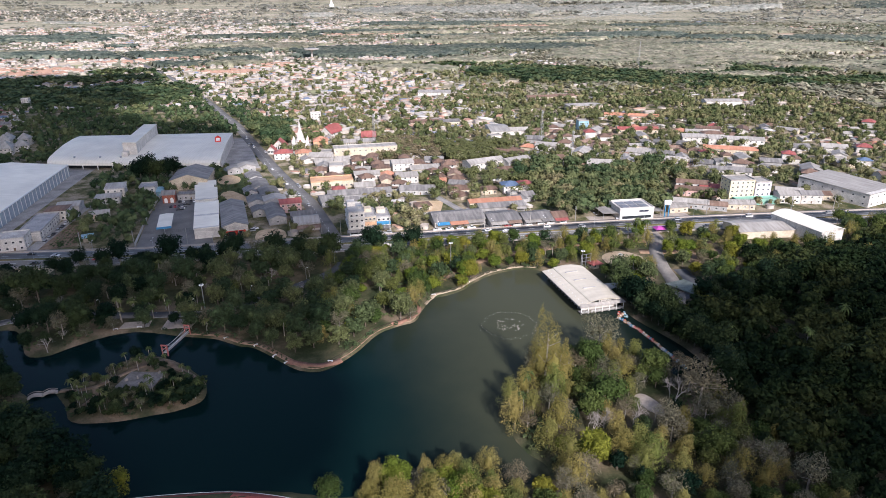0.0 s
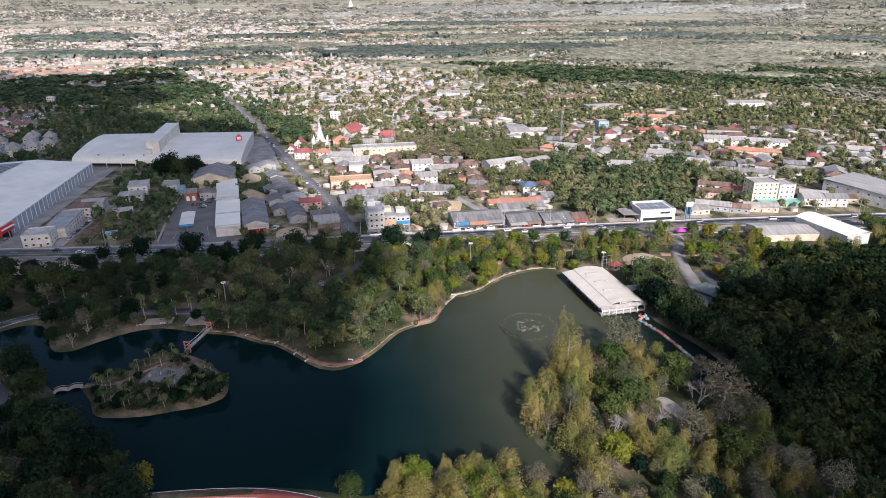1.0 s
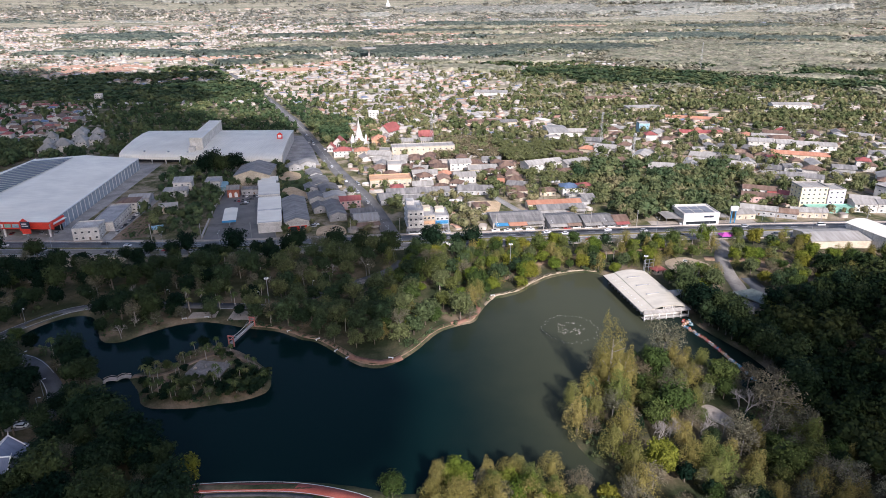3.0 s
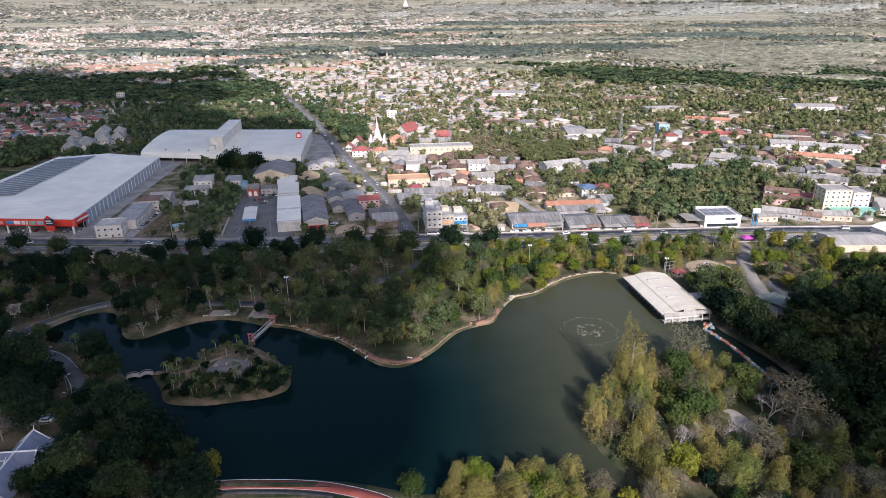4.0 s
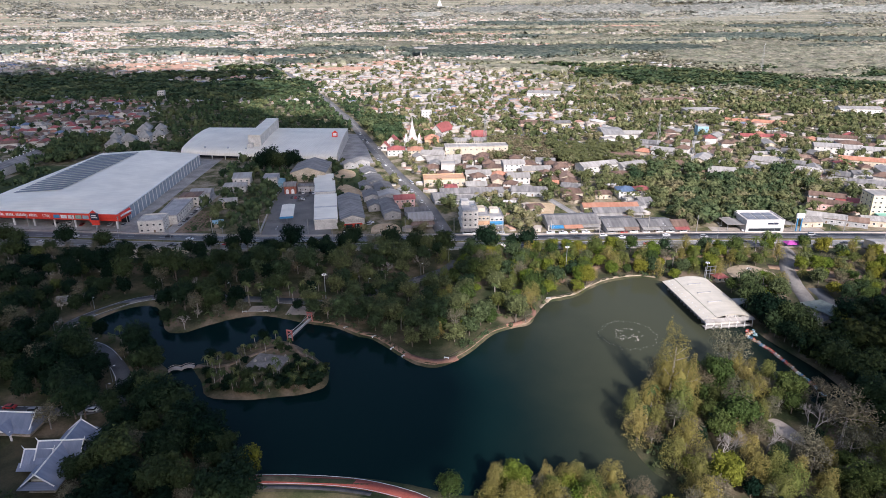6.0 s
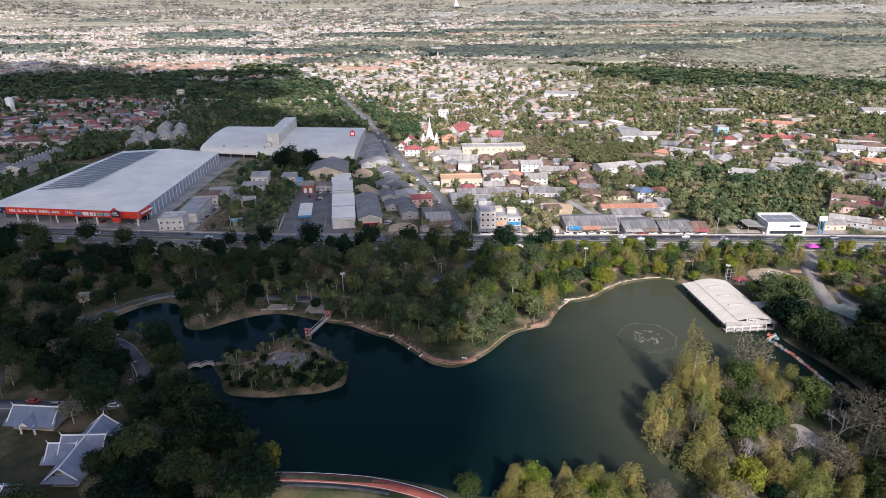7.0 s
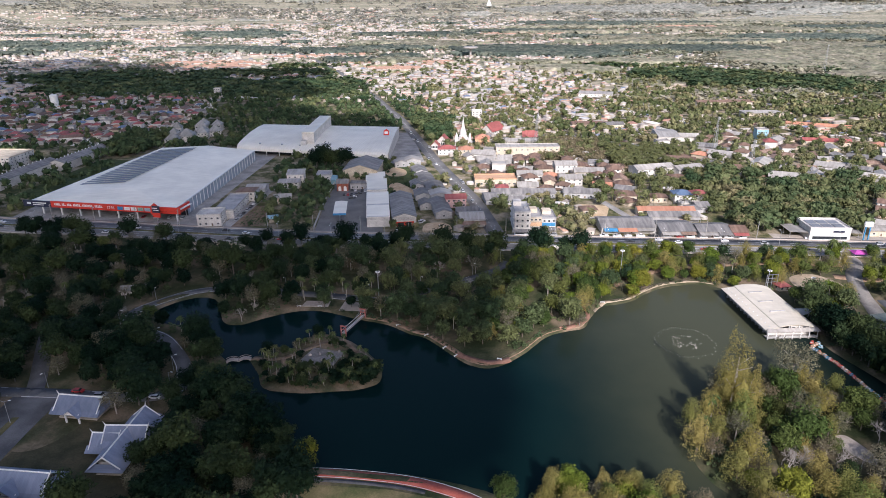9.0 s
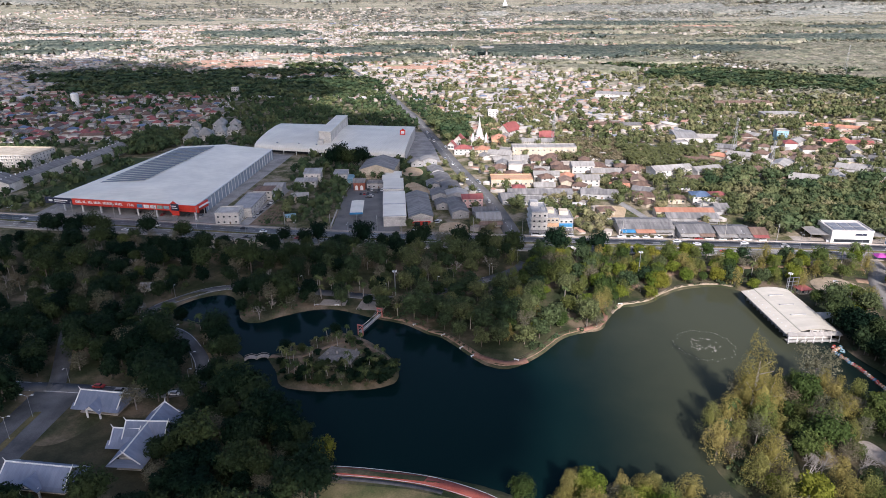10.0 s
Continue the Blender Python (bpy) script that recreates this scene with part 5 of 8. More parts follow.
    (72, 725, 38, 14, 5, 4, "gable", CREAM_WALL, BROWN_ROOF, "long hall with a dark brown roof"), (98, 722, 22, 13, 5, 4, "gable", CREAM_WALL, GREY_ROOF, "hall with a grey roof"),
    (115, 942, 46, 26, 8, -14, "gable", WHITE_WALL, PALE_ROOF, "large pale factory hall"), (-4, 590, 58, 14, 8.5, 4, "flat", CREAM_WALL, PALE_ROOF, "long cream school block with a flat roof"),
    (0, 600, 14, 10, 10.5, 4, "hip", CREAM_WALL, RED_ROOF, "stair block with a dark red roof"), (281, 457, 30, 10, 7, -30, "gable", WHITE_WALL, GREY_ROOF, "two-storey row with a dark roof")):
    if not blocked(x, y, min(w, d) * 0.4):
        house(x, y, w, d, h, yw, rf, 2.0, wl, mt, lb, "hall", "building", 2 if h > 6 else 1, max(3, int(w / 5)), ("front",))


# ---- houses of the town: twelve designs, set down along its blocks ----
def designs():
    out = []
    for w, d, h, rf, rise, wl, mt, fl, lb in (
        (11, 9, 3.4, "hip", 2.0, CREAM_WALL, BROWN_ROOF, 1, "cream bungalow with a brown tiled hip roof"),
        (13, 9, 3.6, "gable", 1.8, WHITE_WALL, PALE_ROOF, 1, "white bungalow with a pale sheet roof"),
        (10, 10, 6.2, "hip", 2.2, WHITE_WALL, RED_ROOF, 2, "white two-storey house with a red roof"),
        (16, 10, 4.0, "gable", 2.0, GREY_WALL, GREY_ROOF, 1, "grey house with a dark sheet roof"),
        (20, 10, 4.4, "gable", 1.8, CREAM_WALL, PALE_ROOF, 1, "long cream row with a pale sheet roof"),
        (12, 10, 6.6, "flat", 0.5, WHITE_WALL, PALE_ROOF, 2, "white flat-roofed two-storey house"),
        (12, 10, 3.6, "hip", 2.2, CREAM_WALL, ORANGE_ROOF, 1, "cream bungalow with an orange tiled roof"),
        (18, 12, 5.0, "gable", 2.2, WHITE_WALL, PALE_ROOF, 1, "white workshop with a broad pale roof"),
        (11, 9, 6.0, "hip", 2.0, WHITE_WALL, BLUE_ROOF, 2, "white two-storey house with a blue roof"),
        (14, 9, 3.6, "gable", 1.8, CREAM_WALL, RUST_ROOF, 1, "old house with a rusty sheet roof"),
        (26, 11, 6.4, "gable", 2.0, WHITE_WALL, BROWN_ROOF, 2, "two-storey terrace with a brown roof"),
        (10, 9, 6.0, "hip", 2.2, WHITE_WALL, BROWN_ROOF, 2, "white two-storey house with a brown hip roof")):
        ob = house(0, -600, w, d, h, 0, rf, rise, wl, mt, lb, "house", "house", fl, max(2, int(w / 5.5)), ("front",), over=0.95, group="town houses", z=2.0)
        wing = part("porch_roof", roof_mesh("shed", w * 0.45, 3.0, 2.6, 0.5, 0.3), mt, ob)
        wing.matrix_basis = pose(-w * 0.2, -d / 2 - 1.6, 0)
        out.append((ob, w, d))
        FOOT.pop()
    return out


DESIGNS = designs()
PLAIN = []  # the same for far streets, where windows are too small to see
for ob, w, d in DESIGNS:
    wall = [o for o in ob.children if o.name.startswith("wall")][0]
    roof = [o for o in ob.children if o.name.startswith("roof")][0]
    c = tagged(new("house", wall.data), ob["label"], "house", "town houses")
    c.matrix_world = pose(0, -650, 0)
    new("roof", roof.data).parent = c
    PLAIN.append((c, w, d))


def on_road(x, y, r):
    return float(from_line(np.array([x]), np.array([y]), HIGHWAY)[0]) < 13.5 + r or float(from_line(np.array([x]), np.array([y]), SIDE_ROAD)[0]) < 7 + r or any(float(from_line(np.array([x]), np.array([y]), lane)[0]) < 3.5 + r for lane in LANES)


def settle(rng, inside, count, weights, yaw, tries=40, jitter=14, group="town houses", models=None):
    """Set houses down at random inside a region, clear of roads and of one another."""
    made = 0
    for _ in range(count * tries):
        if made >= count:
            break
        x, y = inside(rng)
        k = rng.choice(len(DESIGNS), p=weights)
        ob, w, d = (models or DESIGNS)[k]
        if blocked(x, y, max(w, d) * (0.33 if group == "estate houses" else 0.42)) or on_road(x, y, w * 0.5):
            continue
        a = yaw + rng.normal(0, jitter) + (90 if rng.random() < 0.3 else 0)
        s = rng.uniform(0.72, 0.92) if group == "estate houses" else rng.uniform(0.85, 1.15)
        c = copy_thing(ob, pose(x, y, z_at(x, y), 0, 0, a) @ Matrix.Scale(s, 4))
        if group == "estate houses":
            c.name = "villa"
            tagged(c, "", "villa", group)
        claim(x, y, w * s, d * s, a)
        made += 1


def between(x0, x1, y0, y1):
    return lambda rng: (rng.uniform(x0, x1), rng.uniform(y0, y1))


def quad_region(a, b, c, d):
    def pick(rng):
        u, v = rng.random(), rng.random()
        return tuple((np.array(a) * (1 - u) + np.array(b) * u) * (1 - v) + (np.array(d) * (1 - u) + np.array(c) * u) * v)
    return pick


def share(*w):
    return np.array(w, float) / sum(w)


rng = np.random.default_rng(11)
MIXED = share(5, 2.4, 0.5, 4.5, 3.2, 0.8, 0.7, 1.6, 0.15, 4.2, 1.5, 2)
settle(rng, quad_region((-20, 470), (60, 440), (70, 540), (-70, 600)), 60, MIXED, 5)
settle(rng, quad_region((110, 530), (330, 440), (380, 640), (130, 700)), 74, MIXED, -20, 40, 14, "town houses", PLAIN)
settle(rng, quad_region((330, 400), (520, 380), (560, 640), (370, 640)), 44, share(2, 4, 1, 2, 4, 1, 2, 3, 1, 2, 3, 1), -25, 40, 14, "town houses", PLAIN)
ESTATE = share(3, 1.0, 4.0, 2.0, 0.3, 1.6, 1.2, 0, 1.8, 0.3, 2, 6)
settle(rng, quad_region((-470, 612), (-380, 690), (-400, 830), (-600, 800)), 130, ESTATE, 12, 60, 5, "estate houses", PLAIN)
settle(rng, quad_region((-560, 620), (-470, 612), (-590, 800), (-720, 800)), 75, ESTATE, 12, 60, 5, "estate houses", PLAIN)
settle(rng, quad_region((-720, 800), (-400, 830), (-470, 940), (-800, 930)), 90, ESTATE, 12, 60, 5, "estate houses", PLAIN)
for ob, w, d in DESIGNS + PLAIN:
    for o in (*ob.children_recursive, ob):
        bpy.data.objects.remove(o)


# ---- trees ----
def blob_leaves(rng, lobes, count, size, core=0.72, stretch=1.0, hearts=99, lift=0.35):
    """A crown: leaf clumps over several lobes, round a lumpy heart that keeps it from being seen through."""
    lobes = np.array(lobes, float)
    area = lobes[:, 3] * lobes[:, 4] + lobes[:, 3] * lobes[:, 5]
    pick = rng.choice(len(lobes), count, p=area / area.sum())
    n = rng.normal(size=(count, 3))
    n[:, 2] += 0.35
    n /= np.linalg.norm(n, axis=1)[:, None]
    reach = rng.uniform(0.62, 1.14, count) + 0.10 * np.sin(7 * n[:, 0] + pick) * np.cos(6 * n[:, 1])
    c = lobes[pick, :3] + n * lobes[pick, 3:] * reach[:, None]
    k = n * 0.9 + rng.normal(size=(count, 3)) * 0.55 + np.array([0, 0, lift])
    k /= np.linalg.norm(k, axis=1)[:, None]
    u = np.cross(k, rng.normal(size=(count, 3)))
    u /= np.linalg.norm(u, axis=1)[:, None]
    w = np.cross(k, u)
    s = size * rng.uniform(0.55, 1.35, count)[:, None]
    v = np.stack([c - u * s, c + u * s * 0.6 + w * s * 0.75 * stretch, c + u * s * 0.6 - w * s * 0.75 * stretch], 1).reshape(-1, 3)
    f = np.arange(count * 3).reshape(-1, 3)
    verts, faces = [v], [f]
    base = count * 3
    m = 6
    for x, y, z, rx, ry, rz in lobes[:hearts]:
        th, ph = np.meshgrid(np.linspace(0, 2 * np.pi, m, endpoint=False), np.linspace(0.15, np.pi - 0.15, 4))
        r = core * (1 + 0.16 * rng.normal(size=th.shape))
        p = np.stack([x + rx * r * np.sin(ph) * np.cos(th), y + ry * r * np.sin(ph) * np.sin(th), z + rz * r * np.cos(ph)], -1).reshape(-1, 3)
        i, j = np.meshgrid(np.arange(3), np.arange(m), indexing="ij")
        a, b = i * m + j, i * m + (j + 1) % m
        verts.append(p)
        faces.append(np.stack([a, a + m, b + m, a, b + m, b], -1).reshape(-1, 3) + base)
        base += len(p)
    return np.vstack(verts), np.vstack(faces)


def trunk_mesh(rng, h, r, limbs, spread):
    bm = bmesh.new()
    lean = rng.uniform(-0.04, 0.04, 2) * h
    mid = (lean[0] * 0.5, lean[1] * 0.5, h * 0.5)
    top = (lean[0], lean[1], h * 0.86)
    tube(bm, (0, 0, -0.6), mid, r, r * 0.72, 7)
    tube(bm, mid, top, r * 0.72, r * 0.3, 6)
    for i in range(limbs):
        a = i * 2.4 + rng.uniform(-0.4, 0.4)
        t = rng.uniform(0.35, 0.75)
        p = Vector((lean[0] * t, lean[1] * t, h * t))
        e = p + Vector((math.cos(a) * spread * rng.uniform(0.5, 0.9), math.sin(a) * spread * rng.uniform(0.5, 0.9), h * rng.uniform(0.12, 0.3)))
        tube(bm, p, e, r * 0.30, r * 0.10, 4)
    return bm


def tree_design(seed, h, spread, lobes, count, size, leaf, bark, label, name="broadleaf_tree", stretch=1.0, core=0.72, limbs=4, hearts=4):
    rng = np.random.default_rng(seed)
    ob = thing(name, 0, -700, 0, 0, label, "tree")
    part("trunk", trunk_mesh(rng, h * 0.8, 0.02 * h + 0.06, limbs, spread * (0.55 if hearts < 3 else 1.0)), bark, ob)
    v, f = blob_leaves(rng, lobes(rng), count, size, core, stretch, hearts)
    cr = new("crown", mesh_from("crown", v, f, [leaf]))
    cr.parent = ob
    return ob


def round_lobes(h, spread, n):
    def make(rng):
        out = [(0, 0, h * 0.60, spread * 0.74, spread * 0.74, h * 0.34)]
        for i in range(n):
            a = i * 2.399 + rng.uniform(-0.3, 0.3)
            q = rng.uniform(0.36, 0.62)
            out.append((math.cos(a) * spread * q, math.sin(a) * spread * q, h * rng.uniform(0.36, 0.84), spread * rng.uniform(0.3, 0.5), spread * rng.uniform(0.3, 0.48), h * rng.uniform(0.13, 0.2)))
        return out
    return make


def feather_lobes(h, spread, n):
    """Many slim upright sprays round a leader, wide below and narrow at the top."""
    def make(rng):
        out = [(0, 0, h * 0.5, spread * 0.42, spread * 0.42, h * 0.36)]
        for i in range(n):
            t = (i + 0.5) / n
            a = i * 2.399 + rng.uniform(-0.5, 0.5)
            reach = spread * (1.02 - 0.85 * t ** 1.3) * rng.uniform(0.45, 0.95)
            r = spread * rng.uniform(0.18, 0.31) * (1.15 - 0.4 * t)
            out.append((math.cos(a) * reach, math.sin(a) * reach, h * (0.12 + 0.84 * t) + rng.uniform(-0.6, 0.6), r, r, r * rng.uniform(1.2, 2.1)))
        return out
    return make


def column_lobes(h, spread, n):
    def make(rng):
        out = []
        for i in range(n):
            t = i / (n - 1)
            r = spread * (0.55 + 0.6 * math.sin(math.pi * min(1, 0.25 + t * 0.75))) * (1.05 - 0.5 * t)
            a = rng.uniform(0, 6.28)
            out.append((math.cos(a) * spread * 0.38, math.sin(a) * spread * 0.38, h * (0.22 + 0.7 * t), r * 0.62, r * 0.62, h * 0.14))
        return out
    return make


def dead_tree(seed, h, spread, label):
    """A leafless tree: trunk, limbs and twigs."""
    rng = np.random.default_rng(seed)
    ob = thing("bare_tree", 0, -700, 0, 0, label, "tree")
    bm = bmesh.new()

    def grow(p, d, length, r, depth):
        q = p + d * length
        tube(bm, p, q, r, r * 0.62, 5 if depth < 2 else 4)
        if depth == 5 or r < 0.012:
            return
        for _ in range(3 if depth < 4 else 2):
            e = (d + Vector(rng.normal(size=3)) * 0.55 + Vector((0, 0, 0.12))).normalized()
            grow(q, e, length * rng.uniform(0.62, 0.86), r * 0.6, depth + 1)

    grow(Vector((0, 0, -0.5)), Vector((0.05, 0.02, 1)).normalized(), h * 0.27, 0.02 * h + 0.05, 0)
    part("limb_crown", bm, PALE_BARK, ob, "bare pale limbs and twigs")
    return ob


def palm_design(seed, h, label, fronds=16, reach=3.4):
    rng = np.random.default_rng(seed)
    ob = thing("palm_tree", 0, -700, 0, 0, label, "tree")
    bm = bmesh.new()
    bend = rng.uniform(-0.8, 0.8, 2)
    pts = [Vector((bend[0] * t * t, bend[1] * t * t, h * t - 0.4 * (1 - t))) for t in (0, 0.3, 0.6, 0.85, 1.0)]
    for a, b, ra, rb in zip(pts, pts[1:], (0.28, 0.22, 0.19, 0.17), (0.22, 0.19, 0.17, 0.15)):
        tube(bm, a, b, ra, rb, 7)
    part("trunk", bm, PALE_BARK, ob)
    bm = bmesh.new()
    top = pts[-1]
    for i in range(fronds):
        a = i * 2.399
        up = rng.uniform(-0.1, 0.95)
        prev = None
        for k in range(7):
            t = k / 6
            d = Vector((math.cos(a), math.sin(a), 0)) * reach * t * (1 - 0.15 * t)
            z = reach * (up * t - (0.75 + 0.2 * up) * t * t)
            wd = 0.34 * math.sin(math.pi * (0.12 + 0.86 * t)) + 0.04
            s = Vector((-math.sin(a), math.cos(a), 0)) * wd
            c = top + d + Vector((0, 0, z))
            row = (bm.verts.new(c - s + Vector((0, 0, -wd * 0.55))), bm.verts.new(c), bm.verts.new(c + s + Vector((0, 0, -wd * 0.55))))
            if prev:
                bm.faces.new((prev[0], prev[1], row[1], row[0]))
                bm.faces.new((prev[1], prev[2], row[2], row[1]))
            prev = row
    part("crown", bm, LEAF_PALM, ob)
    return ob


BROAD = [tree_design(20 + i, h, s, round_lobes(h, s, n), 1150, 0.44, LEAF_SHADED, BARK, ("leafy broadleaf tree in the park, green darkened for shade", "wide spreading tree in the park, green darkened for shade", "tall round-crowned tree, green darkened for shade")[i % 3], ("broadleaf_tree", "spreading_tree", "round_tree")[i % 3]) for i, (h, s, n) in enumerate(((11, 5.2, 9), (9, 4.2, 8), (13, 5.8, 11), (10, 5.5, 9), (8, 3.6, 7)))]
PARK = [tree_design(25 + i, h, s, round_lobes(h, s, n), 1150, 0.42, LEAF_PARK_LIT, BARK, ("leafy green broadleaf tree in the park", "wide green spreading tree in the park", "tall round-crowned green tree")[i % 3], ("broadleaf_tree", "spreading_tree", "round_tree")[i % 3]) for i, (h, s, n) in enumerate(((11, 5.2, 10), (9.5, 4.4, 8), (12, 5.6, 12), (8, 4.0, 8)))]
MID = [tree_design(34 + i, h, s, round_lobes(h, s, n), 1500, 0.36, LEAF_MID, BARK, "sunlit mid-green tree with a rounded crown", "green_tree", 0.8) for i, (h, s, n) in enumerate(((11, 5.4, 12), (9, 4.4, 10), (7, 3.6, 8)))]
OLIVE = [tree_design(40 + i, h, s, feather_lobes(h, s, n), 2300, 0.31, LEAF_OLIVE, BARK, "tall olive-yellow tree with a feathery uneven crown", "feathery_tree", 0.6, 0.6, 7, 1) for i, (h, s, n) in enumerate(((12.5, 5.6, 26), (15, 6.0, 32), (10.5, 5.4, 22), (13, 6.8, 30)))]
COLUMN = [tree_design(50 + i, h, s, column_lobes(h, s, n), 5200, 0.27, LEAF_OLIVE, PALE_BARK, "tall columnar olive tree by the lake", "columnar_tree", 0.6, 0.6, 8) for i, (h, s, n) in enumerate(((25, 6.0, 12), (18, 5.4, 9)))]
LIME = [tree_design(60 + i, h, s, round_lobes(h, s, n), 1900, 0.31, LEAF_LIME, BARK, "fresh yellow-green tree in the sun", "lime_green_tree") for i, (h, s, n) in enumerate(((8, 4.4, 8), (6, 3.4, 7)))]
DRY = [tree_design(70 + i, h, s, round_lobes(h, s, n), 1500, 0.29, LEAF_DRY, PALE_BARK, "half-bare grey-brown tree with thin foliage", "thin_tree", 0.5, 0.25, 9) for i, (h, s, n) in enumerate(((10, 4.6, 9), (8, 3.8, 8)))]
BARE = [dead_tree(80 + i, h, 4, "leafless tree with pale branches") for i, h in enumerate((9.0, 7.5))]
PALM = [palm_design(90, 9.0, "slender palm with arching fronds"), palm_design(91, 6.5, "slender palm with arching fronds"), palm_design(92, 11.0, "tall palm with arching fronds")]
BUSH = [tree_design(100 + i, 2.6, 1.7, round_lobes(2.6, 1.7, 5), 260, 0.34, LEAF_SHADED, BARK, "rounded dark green shrub", "shrub") for i in range(2)]
STATE = {"rng": np.random.default_rng(5)}
PLANTED = []


def plant(kinds, x, y, scale=1.0, squash=1.0):
    r = STATE["rng"]
    ob = kinds[int(r.integers(len(kinds)))]
    s = scale * r.uniform(0.85, 1.15)
    m = pose(x, y, z_at(x, y) - 0.05, 0, 0, r.uniform(0, 360)) @ Matrix.Diagonal((s, s, s * squash * r.uniform(0.9, 1.1), 1))
    copy_thing(ob, m)
    PLANTED.append((x, y))


PATHS = []  # filled where park roads lie: (line, half width)


def open_ground(x, y, r, water=1.5):
    if float(shore_distance(np.array([x]), np.array([y]))[0]) < water + r * 0.3:
        return False
    if blocked(x, y, r * 0.5) or on_road(x, y, -2 + r * 0.3):
        return False
    p = np.array([x]), np.array([y])
    return all(float(from_line(*p, line)[0]) > w + r * 0.35 for line, w in PATHS)


def grove(x0, x1, y0, y1, step, choose, test=None, water=1.5):
    """Trees on a shaken grid; choose(x, y, rng) gives kinds, scale or None."""
    r = STATE["rng"]
    y = y0
    row = 0
    while y < y1:
        x = x0 + (step / 2 if row % 2 else 0)
        while x < x1:
            px, py = x + r.uniform(-0.42, 0.42) * step, y + r.uniform(-0.42, 0.42) * step
            if test is None or test(px, py):
                got = choose(px, py, r)
                if got and open_ground(px, py, 3.0 * got[1], water):
                    plant(got[0], px, py, got[1], got[2] if len(got) > 2 else 1.0)
            x += step
        y += step * 0.87
        row += 1


# ---- park: roads, paths and lawns ----
LOOP_ROAD = smooth_line([(-270, 203), (-235, 199), (-205, 198), (-175, 197.5), (-164, 199), (-159, 205), (-162, 214.5), (-169, 226), (-184, 242), (-202, 251), (-209, 264), (-200, 279), (-187, 290), (-165, 294), (-140, 290), (-107, 285), (-90, 284), (-70, 297), (-53, 309), (-36, 323), (-30, 333)])
DRIVE_YARD = [(116, 260), (134, 257), (148, 268), (154, 294), (146, 296), (136, 272), (118, 266)]
ENTRANCE = smooth_line([(160, 354), (159, 338), (150, 322), (143, 300), (140, 285), (135, 268), (128, 255)])
AVENUE = smooth_line([(-207, 130), (-208.5, 160), (-209.5, 180), (-210, 197)])
LANE = smooth_line([(-212, 196), (-218, 208), (-228, 226), (-242, 252)])
TRACK = smooth_line([(-107, 159.6), (-104, 160), (-92, 160.6), (-76, 159.6), (-65, 158), (-55, 155), (-46, 151), (-38, 145), (-28, 135)])
PATHS += [(LOOP_ROAD, 3.0), (ENTRANCE, 4.0), (AVENUE, 9.5), (LANE, 3.0), (TRACK, 3.5)]
ribbon("park_road", LOOP_ROAD, 6.0, 0.10, PARK_ROAD, "grey asphalt road round the park pond", "road")
ribbon("park_road", ENTRANCE, 7.5, 0.12, WORN_CONCRETE, "pale concrete drive from the highway to the lake", "road")
ribbon("park_road", AVENUE, 19.0, 0.09, PARK_ROAD, "wide grey avenue with a planted median", "road")
ribbon("park_road", LANE, 6.5, 0.09, PARK_ROAD, "narrow grey lane among the park trees", "road")
ribbon("road_median", AVENUE[3:14], 2.4, 0.3, LAWN, "grassed strip along the avenue", "road median")
for off in (-2.6, 2.6):
    dashes("road_marking", LOOP_ROAD, off, 6.0, 0.0, 0.22, 0.107, "white edge line of the park road")
ribbon("running_track", TRACK, 4.2, 0.12, TRACK_RED, "red running track with white lines along the shore", "running track")
for off in (-1.95, 1.95):
    dashes("track_line", TRACK, off, 4.0, 0.0, 0.22, 0.127, "white line on the running track")
ribbon("track_margin", TRACK[2:28], 1.5, 0.11, DARK_STRIP, "dark strip with pale marks beside the track", "paving", None, -3.4)
plot("lawn", [(-100, 138), (-60, 134), (-40, 138), (-52, 150), (-72, 154), (-98, 155)], 0.04, LAWN, "dry mown grass beside the track", "lawn")
plot("car_park", [(-150, 377.5), (-106, 377.5), (-119, 440), (-131, 492), (-160, 490), (-157, 440)], 0.06, ASPHALT, "grey asphalt car park in front of the showrooms", "car park")
plot("grass_lot", [(-108, 446), (-90, 446), (-92, 474), (-103, 520), (-114, 562), (-134, 562), (-126, 520), (-119, 482)], 0.03, GRASS, "overgrown grassy building plot", "plot")
plot("sand_lot", rounded([(-126, 523), (-121, 539), (-110, 531), (-108, 514), (-119, 510)]), 0.08, SAND, "bare orange sand heap ground on a building plot", "plot")
plot("sand_lot", rounded([(-117, 480), (-112, 491), (-103, 481), (-96, 470), (-91, 463), (-93, 449), (-107, 447)]), 0.08, SAND, "bare orange sandy ground on a building plot", "plot")
plot("sand_lot", rounded([(-82, 390), (-78, 396), (-69, 396), (-64, 388), (-65, 377), (-80, 376)]), 0.06, SAND, "bare sandy plot by the highway", "plot")
plot("sand_lot", [(17, 408), (37, 408), (44, 436), (24, 440)], 0.05, SAND, "sandy yard round a bungalow", "plot")
plot("garden_plot", [(-206, 381), (-186, 387), (-195, 427), (-211, 428)], 0.05, BANK, "bare garden plot with rows of plants", "plot")
plot("driveway", [(-213, 380), (-206, 380), (-203, 470), (-210, 470)], 0.06, CONCRETE, "concrete driveway beside the store", "driveway")
plot("store_yard", [(-362, 386), (-214, 383), (-236, 414), (-236, 600), (-362, 600)], 0.05, CONCRETE, "grey forecourt round the store", "yard")
plot("store_yard", [(-125, 552), (-96, 560), (-122, 690), (-150, 690)], 0.05, CONCRETE, "pale concrete yard beside the warehouse", "yard")
plot("forecourt", [(131, 372.6), (200, 372.6), (200, 380), (131, 384)], 0.07, PAVING, "pale forecourt along the highway", "yard")
